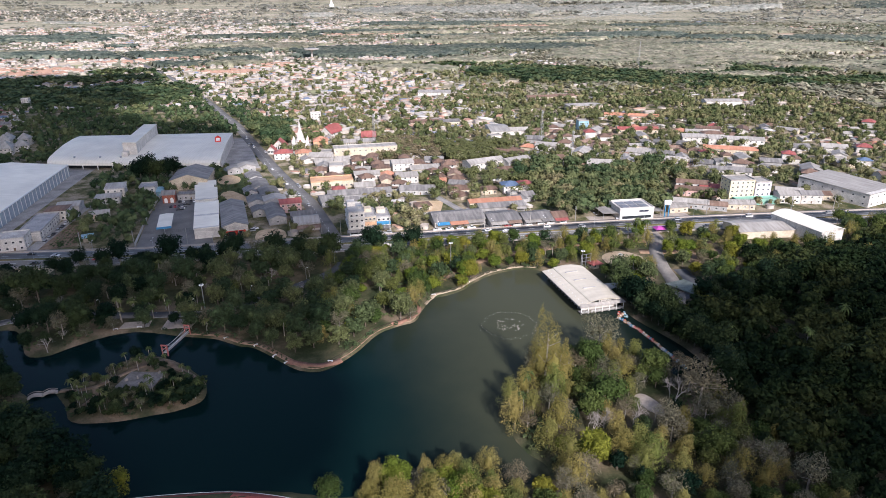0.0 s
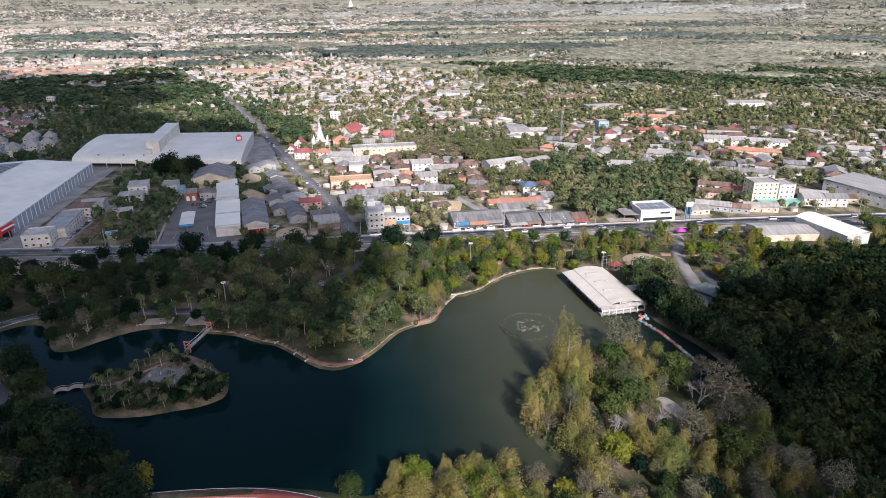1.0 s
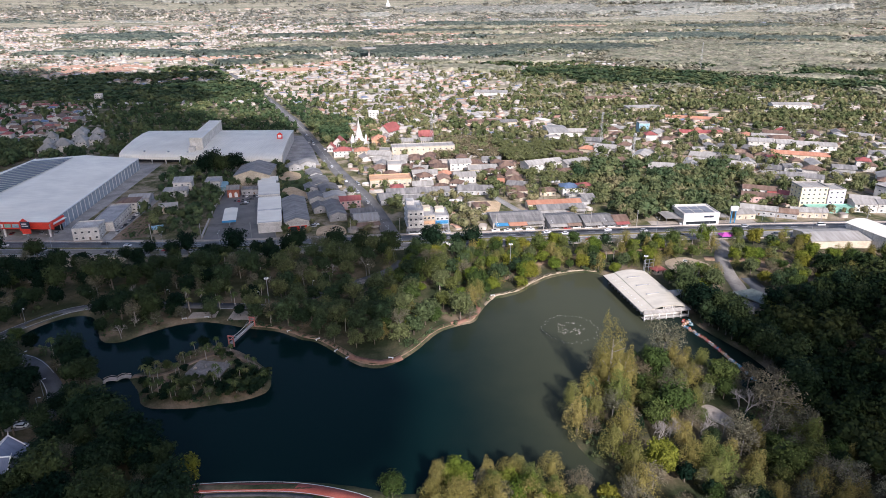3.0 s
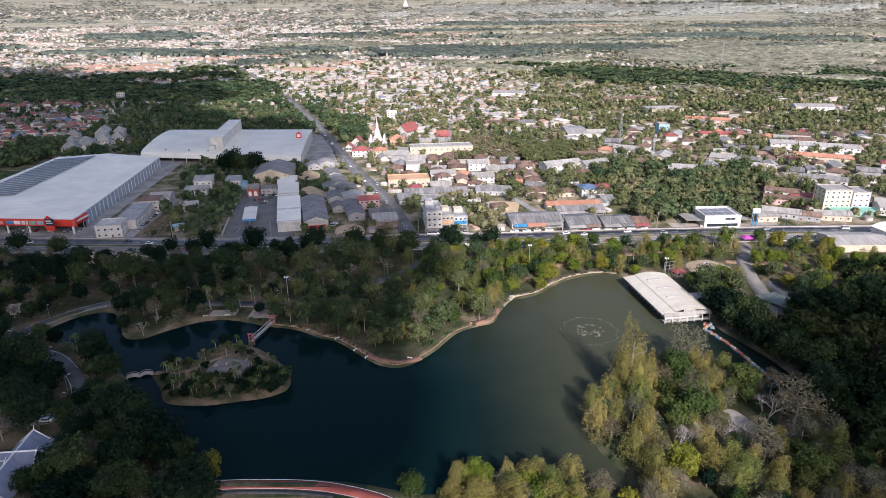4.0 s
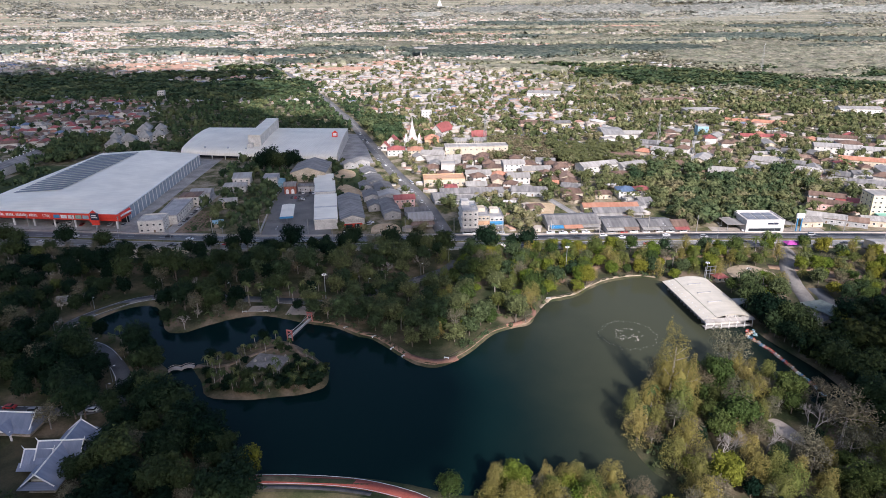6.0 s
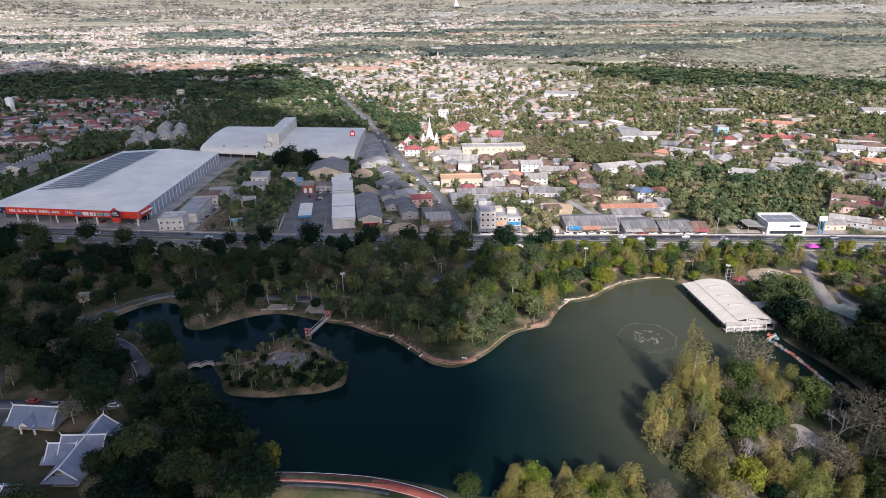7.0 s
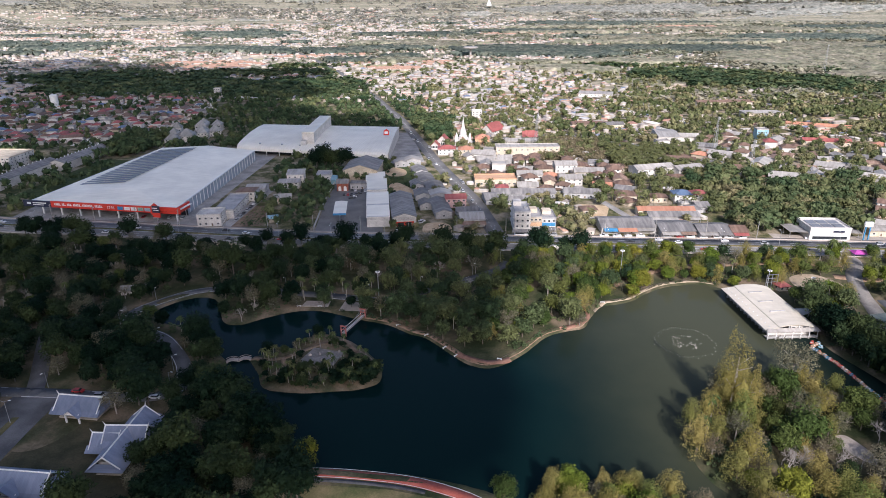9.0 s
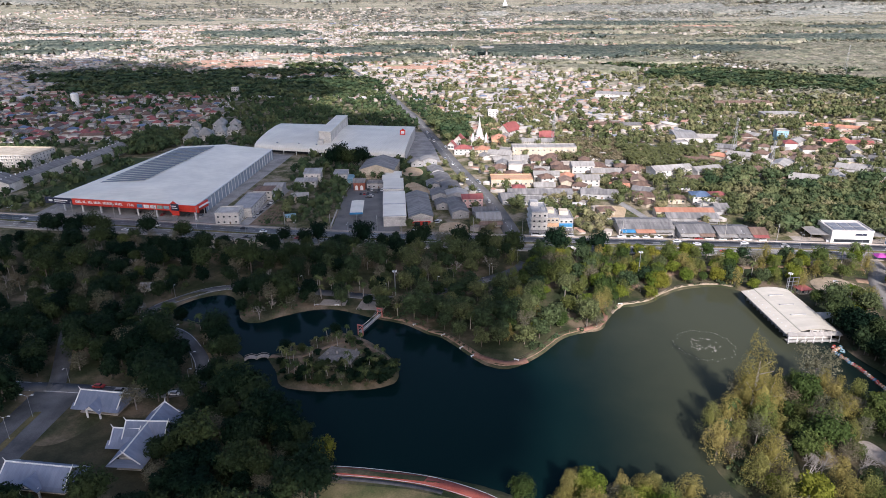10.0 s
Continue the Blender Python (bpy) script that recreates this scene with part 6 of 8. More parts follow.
plot("clearing", rounded([(116, 304), (130, 301), (139, 310), (130, 324), (116, 319)]), 0.07, BEACH, "pale gravel clearing by the lake drive", "plot")
plot("clearing", rounded([(160, 302), (178, 301), (186, 316), (170, 323)]), 0.05, BANK, "bare brown clearing among trees", "plot")
ribbon("park_road", smooth_line([(116, 263), (124, 259), (134, 261), (143, 270), (149, 282), (150, 294)]), 7.0, 0.09, PARK_ROAD, "grey asphalt road curving round the lake drive", "road")
plot("play_court", [(131, 274), (143, 277), (150, 264), (139, 260)], 0.10, COURT_GREEN, "worn green painted court by the drive", "court")
plot("concrete_ramp", rounded([(74, 186), (78, 187), (81, 181), (83, 173), (79, 173), (75, 179)]), 0.12, PAVING, "pale concrete slab among the trees", "slab")
plot("round_court", circle(6.0, 24, -179, 168), 0.06, CONCRETE, "round grey paved court", "court")
plot("temple_lawn", [(-200, 141), (-150, 146), (-150, 182), (-197, 182)], 0.03, SHADE_LAWN, "brownish lawn of the Thai pavilions, darkened for shade", "lawn")
plot("deck_terrace", [(-119, 224), (-104, 222.5), (-101.5, 233), (-115, 236)], 0.35, STONE, "stone terrace on the island", "terrace")
plot("sand_lot", [(-225, 342), (-186, 342), (-184, 354), (-222, 356)], 0.05, SAND, "bare reddish plot beside a ruin", "plot")
for ring, w in ((rounded([(-54, 235), (-46, 229.5), (-39, 228.5), (-33, 233)])[:12], 2.2), (rounded([(-9, 259.5), (0, 263.5), (5, 272), (3, 280)])[:12], 2.0)):
    ribbon("shore_terrace", ring, w, 0.35, TERRACE_RED, "low curved reddish terrace at the shore", "terrace")
ribbon("beach", smooth_line([(9, 277), (14, 285.6), (20, 288.2), (28, 292), (36, 300), (46.5, 308), (57, 312), (67, 313.6), (75, 311)]), 2.0, 0.08, BEACH, "pale sandy strip along the shore", "beach")
for k, line in enumerate(([(20, 304), (32, 314), (48, 325), (70, 331), (96, 336), (120, 338), (150, 336)], [(140, 322), (158, 318), (172, 326), (196, 330)])):
    ribbon("bare_ground", smooth_line(line), 6.0, 0.05 + 0.01 * k, SHORE_SOIL, "trodden tan earth under the park trees", "ground")
FIELDS = [[(288, 690), (345, 700), (352, 735), (300, 728)], [(112, 705), (150, 705), (152, 735), (116, 735)], [(320, 742), (400, 735), (405, 775), (330, 785)], [(-165, 925), (-115, 925), (-112, 965), (-160, 970)], [(45, 975), (110, 975), (112, 1020), (50, 1020)], [(20, 545), (62, 545), (64, 566), (22, 566)], [(240, 690), (280, 690), (282, 712), (243, 714)]]
for i, ring in enumerate(FIELDS):
    plot("field", ring, 0.05, (SAND, SAND, LAWN, SAND, PAVING, LAWN, LAWN)[i], ("bare tan field among the trees" if i in (0, 1, 3, 4) else "dry grassy field among the trees"), "field")
plot("field", [(-396, 440), (-366, 440), (-366, 560), (-392, 560)], 0.05, GRASS, "green grass strip beside the store", "field")
plot("field", [(-800, 1375), (-575, 1375), (-540, 1640), (-765, 1640)], 0.05, PAVING, "bare pale ground between new houses", "field")
KEEP_OPEN = [(-205, -170, 138, 156), (-166, -153, 140, 185), (-200, -153, 140, 184), (-225, -184, 340, 357), (-58, -30, 226, 240)]


# ---- the Thai pavilions ----
def thai_hall(x, y, w, d, yaw, h, rise, cross, label):
    ob = thing("thai_pavilion", x, y, z_at(x, y), yaw, label, "pavilion")
    part("wall", blocks((-w / 2 + 1, w / 2 - 1, -d / 2 + 1, d / 2 - 1, -0.4, h)), WHITE_WALL, ob)
    part("plinth", blocks((-w / 2, w / 2, -d / 2, d / 2, -0.5, 0.5)), PAVING, ob)
    rf = part("roof", roof_mesh("gable", w, d, h, rise, 1.0), THAI_ROOF, ob, "blue-grey tiled roof")
    lw = bmesh.new()
    a, b = w / 2 + 2.0, d / 2 + 2.0
    for s in (-1, 1):
        q = [(-a, s * b, h - 1.4), (a, s * b, h - 1.4), (a, s * (d / 2 - 0.2), h + 0.05), (-a, s * (d / 2 - 0.2), h + 0.05)]
        slab(lw, q if s < 0 else q[::-1], 0.15)
        q = [(s * a, -b, h - 1.4), (s * a, b, h - 1.4), (s * (w / 2), d / 2, h + 0.05), (s * (w / 2), -d / 2, h + 0.05)]
        slab(lw, q if s > 0 else q[::-1], 0.15)
    part("lower_roof", lw, THAI_ROOF, ob)
    trim = bmesh.new()
    e = w / 2 + 1.05
    for s in (-1, 1):
        for t in (-1, 1):
            tube(trim, (s * e, t * (d / 2 + 1.0), h - rise / (d / 2) + 0.1), (s * e, 0, h + rise + 0.15), 0.22, 0.22, 5)
        tube(trim, (s * e, 0, h + rise), (s * (e + 0.7), 0, h + rise + 1.5), 0.2, 0.04, 5)
    tube(trim, (-e, 0, h + rise + 0.1), (e, 0, h + rise + 0.1), 0.25, 0.25, 5)
    part("white_ridge_trim", trim, WHITE_PAINT, ob, "white ridge and gable trim")
    if cross:
        cr = part("porch_roof", roof_mesh("gable", d * 0.5 + cross, w * 0.34, h - 0.4, rise * 0.75, 0.8), THAI_ROOF, ob)
        cr.matrix_basis = pose(0, -d * 0.25 - cross / 2, 0.0, 0, 0, 90)
        g = bmesh.new()
        k = w * 0.17
        prism(g, [(-k, 0), (k, 0), (0, rise * 0.72)], 0, 0.25)
        gb = part("white_gable", g, WHITE_PAINT, ob)
        gb.matrix_basis = pose(0, -d * 0.5 - cross + 0.1, h - 0.4, 90)
        for u in (-k, k):
            part("column", blocks((u - 0.25, u + 0.25, -d / 2 - cross + 0.3, -d / 2 - cross + 0.8, 0, h - 0.4)), WHITE_PAINT, ob)
    openings(ob, w - 2, d - 2, h, 1, 5, ("front",), 1.2, 1.4)
    claim(x, y, w + 5, d + 5 + cross, yaw)
    return ob


thai_hall(-186.5, 187, 14.5, 7.5, -4, 4.2, 3.0, 3.0, "white Thai-style pavilion with a blue-grey roof and white trim")
thai_hall(-160.3, 168.3, 25, 8, 90, 4.4, 3.4, 0.0, "long Thai-style hall with stacked blue-grey roofs")
thai_hall(-160.6, 170.3, 12, 7, 2, 5.0, 3.3, 0.0, "small Thai-style wing with a blue-grey roof")
thai_hall(-167, 168.5, 7, 6, 0, 3.4, 3.0, 0.0, "small Thai-style wing with a blue-grey roof")
thai_hall(-183.5, 148.5, 20, 8, -3, 4.2, 3.0, 2.5, "white Thai-style pavilion with a blue-grey roof and white trim")


# ---- groves round the lake ----
def kept(x, y):
    if -150 < x < -80 and 200 < y < 254 and float(from_ring(np.array([x]), np.array([y]), ISLAND)[0]) > -1:
        return False
    return not any(x0 < x < x1 and y0 < y < y1 for x0, x1, y0, y1 in KEEP_OPEN)


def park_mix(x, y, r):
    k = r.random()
    # Leaf tone steps up eastward with the light, from shaded to sunlit kinds.
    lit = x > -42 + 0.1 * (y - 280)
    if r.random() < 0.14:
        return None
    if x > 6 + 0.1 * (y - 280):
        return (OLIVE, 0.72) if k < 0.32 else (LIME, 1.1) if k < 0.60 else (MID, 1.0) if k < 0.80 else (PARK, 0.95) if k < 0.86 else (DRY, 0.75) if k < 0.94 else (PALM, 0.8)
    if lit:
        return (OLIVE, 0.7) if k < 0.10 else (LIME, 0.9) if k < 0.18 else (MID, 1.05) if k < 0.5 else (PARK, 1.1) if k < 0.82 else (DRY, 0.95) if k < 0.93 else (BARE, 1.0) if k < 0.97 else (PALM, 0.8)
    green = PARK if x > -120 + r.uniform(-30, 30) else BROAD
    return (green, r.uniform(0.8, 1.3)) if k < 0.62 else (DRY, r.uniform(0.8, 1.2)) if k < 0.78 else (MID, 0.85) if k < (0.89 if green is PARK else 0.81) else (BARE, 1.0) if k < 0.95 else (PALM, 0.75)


def park_ground(x, y):
    if float(from_ring(np.array([x]), np.array([y]), np.array(DRIVE_YARD))[0]) > -1.0:
        return False
    return kept(x, y) and not (112 < x < 141 and 300 < y < 322) and not (131 < x < 150 and 256 < y < 275)


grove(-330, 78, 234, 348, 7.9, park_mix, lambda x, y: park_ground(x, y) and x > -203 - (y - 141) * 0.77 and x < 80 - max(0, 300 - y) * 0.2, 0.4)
grove(82, 205, 290, 348, 8.5, park_mix, lambda x, y: park_ground(x, y))
grove(2, 120, 284, 346, 9.5, lambda x, y, r: (MID, r.uniform(0.7, 1.0)) if r.random() < 0.4 else (LIME, r.uniform(0.8, 1.1)) if r.random() < 0.45 else (OLIVE, r.uniform(0.5, 0.7)), lambda x, y: park_ground(x, y) and x < 74 - max(0, 312 - y) * 0.6, 0.6)
grove(206, 345, 288, 346, 9.0, lambda x, y, r: (MID, r.uniform(0.85, 1.2)) if r.random() < 0.45 else (OLIVE, r.uniform(0.6, 0.85)) if r.random() < 0.5 else (PARK, r.uniform(0.8, 1.1)), lambda x, y: not (195 < x < 275 and 318 < y < 350))
grove(104, 190, 244, 292, 8.0, lambda x, y, r: (BROAD if y < 262 else PARK, r.uniform(0.8, 1.1)) if r.random() < 0.62 else (MID, r.uniform(0.8, 1.1)) if r.random() < 0.6 else (LIME, 0.8), lambda x, y: park_ground(x, y))
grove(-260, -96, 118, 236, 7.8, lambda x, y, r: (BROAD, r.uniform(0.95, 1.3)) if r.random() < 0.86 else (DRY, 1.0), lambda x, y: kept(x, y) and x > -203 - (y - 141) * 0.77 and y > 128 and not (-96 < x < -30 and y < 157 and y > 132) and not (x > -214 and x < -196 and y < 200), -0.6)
for i in range(9):
    plant(BROAD[:1] + BROAD[2:4], -110 - i * 4.4, 170 + i * 4.0, 1.2)
# island
ISLE_PATHS = [smooth_line([(-139, 227.6), (-133, 226), (-126, 227.5), (-121, 232), (-112, 240), (-103, 244)]), smooth_line([(-126, 227.5), (-124, 221), (-126, 215)]), smooth_line([(-103, 244), (-98, 236), (-91, 230), (-87, 223), (-88, 217)])]
for line in ISLE_PATHS:
    ribbon("island_path", line, 2.2, 0.08, BANK, "tan earth path over the island", "path")
    PATHS.append((line, 1.2))
for i in range(9):
    x, y = -117 + i * 1.9, 223.4 + (i * 5) % 9 * 1.2
    st = thing("stone_block", x, y, z_at(x, y) + 0.3, i * 37, "pale carved stone block on the island terrace", "stone", "terrace stones")
    part("block", blocks((-0.6, 0.6, -0.3, 0.3, -0.4, 0.5 + 0.1 * (i % 3)), (-0.4, 0.4, -0.22, 0.22, 0.5 + 0.1 * (i % 3), 0.9)), PAVING, st)
plot("lakeside_plaza", [(-112, 271.5), (-99, 271), (-97, 279), (-111, 281)], 0.06, PAVING, "pale pinkish paved plaza by the bridge", "plaza")
plot("lakeside_plaza", [(-131, 275), (-118, 275), (-118, 281), (-130, 281)], 0.06, PAVING, "pale paved resting place by the pond", "plaza")
KEEP_OPEN += [(-113, -96, 270, 282), (-132, -117, 274, 282), (-119, -101, 223, 236)]
grove(-146, -84, 205, 250, 2.7, lambda x, y, r: None if r.random() < 0.16 else (PALM, r.uniform(0.45, 0.65)) if r.random() < 0.36 else (BUSH, r.uniform(0.7, 1.3)) if r.random() < 0.6 else (DRY, 0.42) if r.random() < 0.3 else (BROAD, r.uniform(0.34, 0.5)), lambda x, y: not any(a < x < b and c < y < d for a, b, c, d in KEEP_OPEN[-1:]) and float(from_ring(np.array([x]), np.array([y]), ISLAND)[0]) > 1.5)
for x, y, k in ((-113, 166.5, 1.1), (-108, 168, 1.0), (-117, 172, 1.1), (-110, 164.5, 0.9)):
    plant(BROAD[:1] + BROAD[3:], x, y, k)
shore_line = smooth_line([(x + dx, y + dy) for (x, y), (dx, dy) in zip(north_shore[:13], ((0, 2.2), (1, 2.1), (1.4, 1.8), (1.6, 1.5), (1.8, 1.4), (1.2, 2.1), (0, 2.4), (-1.4, 2), (-1.8, 1.4), (-1.6, 1.5), (-0.8, 2.1), (-1.4, 1.6), (-2, 1)))])
ribbon("shore_path", shore_line, 2.2, 0.06, SHORE_SOIL, "reddish bare earth path along the shore", "path")
for x, y, s in ((-86.5, 213.5, 2.1), (-88.5, 210.8, 2.0), (-90.5, 214, 2.2), (-93, 211, 2.1), (-86, 217, 2.0), (-95.5, 213.5, 1.8), (-91, 217.5, 1.8), (-86.5, 221, 1.7), (-98, 210.5, 1.7)):
    plant(BUSH, x, y, s)
for i in range(13):
    plant(PALM, -140 + i * 3.7, 285.3 - i * 0.35 + (i % 2) * 8.5, 0.85)
# the wooded point on the sunny side
for kinds, x, y, k, tall in ((OLIVE[1:2], 43, 187, 1.15, 1.15), (OLIVE[3:4], 33, 191, 1.0, 1.1), (OLIVE[:1], 25.5, 176, 0.95, 1.0), (OLIVE[1:2], 39, 169, 1.0, 1.0), (OLIVE[2:3], 34, 164, 0.9, 1.0), (OLIVE[3:4], 38, 156, 0.9, 1.0), (DRY[:1], 73, 218, 2.0, 0.95), (MID[1:2], 63, 203, 1.4, 1.1), (OLIVE[2:3], 74, 205, 1.1, 1.0), (MID[:1], 61, 181, 1.75, 0.85), (BARE[:1], 86, 178, 1.5, 1.0), (BARE[1:], 50, 167, 1.4, 1.0), (BARE[1:], 87, 184, 1.3, 1.0), (DRY[:1], 94, 176, 1.9, 0.85), (DRY[1:], 100, 168, 1.6, 1.0), (LIME[:1], 46, 154, 1.2, 1.1), (OLIVE[2:3], 57, 164, 0.85, 1.2), (MID[1:2], 87, 198, 1.5, 0.9), (OLIVE[3:4], 63, 149, 1.0, 1.0), (OLIVE[:1], 68, 141, 1.0, 1.0), (MID[:1], 84, 149, 1.4, 0.9), (OLIVE[:1], 99, 161, 1.1, 0.9), (DRY[1:], 75, 160, 1.5, 0.9), (DRY[:1], 18, 147, 1.0, 0.9), (LIME[1:], 25, 142, 1.2, 1.0), (BARE[:1], 66, 170, 1.3, 1.0)):
    plant(kinds, x, y, k, tall)
SOLO = list(PLANTED[-26:])


def off_solo(x, y, gap=4.6):
    return all((x - a) ** 2 + (y - b) ** 2 > gap * gap for a, b in SOLO)


for x, y in ((31, 184), (35, 192), (44, 190), (150, 196), (158, 184), (172, 205), (128, 212), (166, 178), (181, 192)):
    plant(PALM[:1] + PALM[2:], x, y, 0.95)
grove(24, 112, 112, 222, 6.0, lambda x, y, r: None if r.random() < 0.10 else (OLIVE, r.uniform(0.55, 0.9)) if r.random() < 0.34 else (MID, r.uniform(0.7, 1.05)) if r.random() < 0.36 else (BROAD, 0.75) if r.random() < 0.25 else (DRY, r.uniform(0.8, 1.2)) if r.random() < 0.62 else (LIME, 0.85) if r.random() < 0.5 else (BARE, 1.1), lambda x, y: off_solo(x, y) and x > 25.5 + max(0, 166 - y) * 0.25 and not (73 < x < 83 and 172 < y < 188), -0.6)
copy_thing(COLUMN[0], pose(43.6, 198.5, 1.0) @ Matrix.Diagonal((1.1, 1.1, 1.3, 1)))
copy_thing(COLUMN[1], pose(49, 199, 1.0) @ Matrix.Scale(1.05, 4))
grove(-30, 28, 130, 158.5, 6.0, lambda x, y, r: (OLIVE, r.uniform(0.7, 0.95)) if r.random() < 0.5 else (LIME, 1.15) if r.random() < 0.5 else (MID, 1.0) if r.random() < 0.6 else (DRY, 0.9), lambda x, y: off_solo(x, y) and not (x > 13 and y > 146) and x > -27, -0.6)
plant(MID[:1], -37.5, 151, 0.95)
plant(LIME[:1], -100, 164.6, 1.25)
for x, y in ((106, 262), (108.5, 254), (111, 246), (113, 238), (115, 229), (105.5, 270), (118, 221), (114, 258), (117, 213), (118, 205), (115.5, 196), (121, 199), (112, 189), (122, 208)):
    plant(BROAD[:1] + BROAD[2:4], x, y, 1.15)
for i in range(24):
    y = 196 + i * 2.9
    plant((BROAD[1:2] + BROAD[4:]) if i % 3 else BUSH, float(np.interp(y, [190, 206, 220, 232, 243, 254, 268], [113, 117, 115, 111, 107, 105, 107])) + STATE["rng"].uniform(0, 5), y, 0.8 if i % 3 else 1.5)
for i in range(15):
    y = 203 + i * 4.2
    plant(BROAD[:1] + BROAD[2:4], float(np.interp(y, [190, 206, 220, 232, 243, 254, 268], [112, 115, 113, 109, 105.5, 104, 106])) + STATE["rng"].uniform(0, 1.5), y, 1.0)
for x, y in ((142, 342), (146, 341), (149, 343), (144, 338), (151, 339), (124, 338), (120, 336)):
    plant(PALM, x, y, 1.05)
for x, y in ((-185, 530), (-178, 534), (-172, 530), (-166, 533), (-181, 540), (-171, 541), (-162, 538)):
    plant(BROAD[2:3], x, y, 1.35)
for x in np.arange(-330, 20, 9.0):
    y = float(np.interp(x, HIGHWAY[:, 0], HIGHWAY[:, 1])) - 17 + STATE["rng"].uniform(-2, 2)
    if STATE["rng"].random() < 0.8 and kept(x, y):
        plant(BROAD, x + STATE["rng"].uniform(-3, 3), y, STATE["rng"].uniform(1.0, 1.35))
for ob in (*BROAD, *PARK, *MID, *OLIVE, *COLUMN, *LIME, *DRY, *BARE, *PALM, *BUSH):
    for o in (*ob.children_recursive, ob):
        bpy.data.objects.remove(o)


# ---- woods and houses that nobody could count ----
def many(name, xs, ys, heights, variants, mats, label, category, slots=None, yaws=None, seed=3):
    """One joined stretch of a repeated small form, at many places."""
    r = np.random.default_rng(seed)
    xs, ys, heights = np.asarray(xs), np.asarray(ys), np.asarray(heights)
    zs = ground_z(xs, ys)
    kind = r.integers(len(variants), size=len(xs))
    yaws = r.uniform(0, 2 * np.pi, len(xs)) if yaws is None else yaws
    V, F, S, base = [], [], [], 0
    for k, (v, f) in enumerate(variants):
        sel = kind == k
        n = int(sel.sum())
        if not n:
            continue
        c, s, h = np.cos(yaws[sel])[:, None], np.sin(yaws[sel])[:, None], heights[sel][:, None]
        wx = h * r.uniform(0.85, 1.2, (n, 1))
        p = np.stack([xs[sel][:, None] + (c * v[None, :, 0] - s * v[None, :, 1]) * wx, ys[sel][:, None] + (s * v[None, :, 0] + c * v[None, :, 1]) * wx, zs[sel][:, None] + v[None, :, 2] * h - 0.1], -1)
        V.append(p.reshape(-1, 3))
        F.append((f[None] + (np.arange(n) * len(v))[:, None, None]).reshape(-1, f.shape[1]) + base)
        if slots is not None:
            S.append(np.tile(slots, n))
        base += n * len(v)
    ob = new(name, mesh_from(name, np.vstack(V), np.vstack(F), mats, np.concatenate(S) if S else None))
    return tagged(ob, label, category, "", "stuff")


def unit_tree(seed, leaves_n, size, lobes_n, spread=0.46, core=0.75, hearts=99):
    r = np.random.default_rng(seed)
    lobes = round_lobes(1.0, spread, lobes_n)(r)
    return blob_leaves(r, lobes, leaves_n, size, core, 1.0, hearts)


def unit_canopy(seed):
    """A clump of several crowns side by side, as woods look from far off."""
    r = np.random.default_rng(seed)
    lobes = [(r.uniform(-1.3, 1.3), r.uniform(-1.3, 1.3), r.uniform(0.45, 0.62), 0.42, 0.42, 0.34) for _ in range(7)]
    return blob_leaves(r, lobes, 34, 0.42, 0.72, 1.0, 0, 2.2)


def unit_far_tree(seed, n):
    r = np.random.default_rng(seed)
    v, f = blob_leaves(r, [(0, 0, 0.42, 0.42, 0.42, 0.40)], n, 0.30, 0.72, 1.0, 99, 1.0)
    return v[: 3 * n], f[:n]


def cell_noise(x, y, scale, seed):
    r = np.random.default_rng(seed)
    ph = r.uniform(0, 6.28, (4, 2))
    out = np.zeros(np.shape(x))
    for i in range(4):
        k = scale * (1.0 + 0.7 * i)
        out = out + np.sin(x * k * math.cos(i * 1.9 + seed) + y * k * math.sin(i * 1.9 + seed) + ph[i, 0]) / (1 + 0.5 * i)
    return out / 2.2


def clear_of(xs, ys, margin):
    ok = np.ones(len(xs), bool)
    for fx, fy, a, b, yaw in FOOT:
        dx, dy = xs - fx, ys - fy
        u, v = dx * math.cos(yaw) + dy * math.sin(yaw), -dx * math.sin(yaw) + dy * math.cos(yaw)
        ok &= ~((np.abs(u) < a + margin) & (np.abs(v) < b + margin))
    ok &= from_line(xs, ys, HIGHWAY) > 13.5 + margin
    ok &= from_line(xs, ys, SIDE_ROAD) > 6.5 + margin
    for lane in LANES:
        ok &= from_line(xs, ys, lane) > 3.2 + margin
    return ok


OPEN_PLOTS = [[(-150, 377), (-104, 377), (-130, 494), (-162, 492)], [(-106, 447), (-93, 440), (-101, 515), (-112, 548), (-126, 545), (-121, 495)], [(-84, 374), (-60, 374), (-64, 404), (-85, 402)], [(17, 408), (37, 408), (44, 436), (24, 440)], [(-207, 379), (-185, 385), (-194, 428), (-212, 429)], [(-362, 386), (-206, 380), (-203, 470), (-236, 600), (-362, 600)], [(-128, 552), (-96, 558), (-120, 690), (-152, 690)], [(131, 372), (200, 372), (200, 384), (131, 390)]]


def off_plots(xs, ys):
    ok = np.ones(len(xs), bool)
    for ring in OPEN_PLOTS:
        ok &= from_ring(xs, ys, np.array(ring)) < 0.5
    return ok


R = np.random.default_rng(21)
# low growth under the park trees and over the island
xs, ys = R.uniform(-260, 130, 9000), R.uniform(130, 345, 9000)
sd = shore_distance(xs, ys)
keep = (sd > 0.6) & clear_of(xs, ys, 1.0) & (cell_noise(xs, ys, 0.09, 31) + 0.55 * smoothstep(9, 1, sd) > 0.30) & (xs > -203 - (ys - 141) * 0.77)
for line, half in PATHS:
    keep &= from_line(xs, ys, line) > half + 1.2
for x0, x1, y0, y1 in KEEP_OPEN[:-1]:
    keep &= ~((xs > x0) & (xs < x1) & (ys > y0) & (ys < y1))
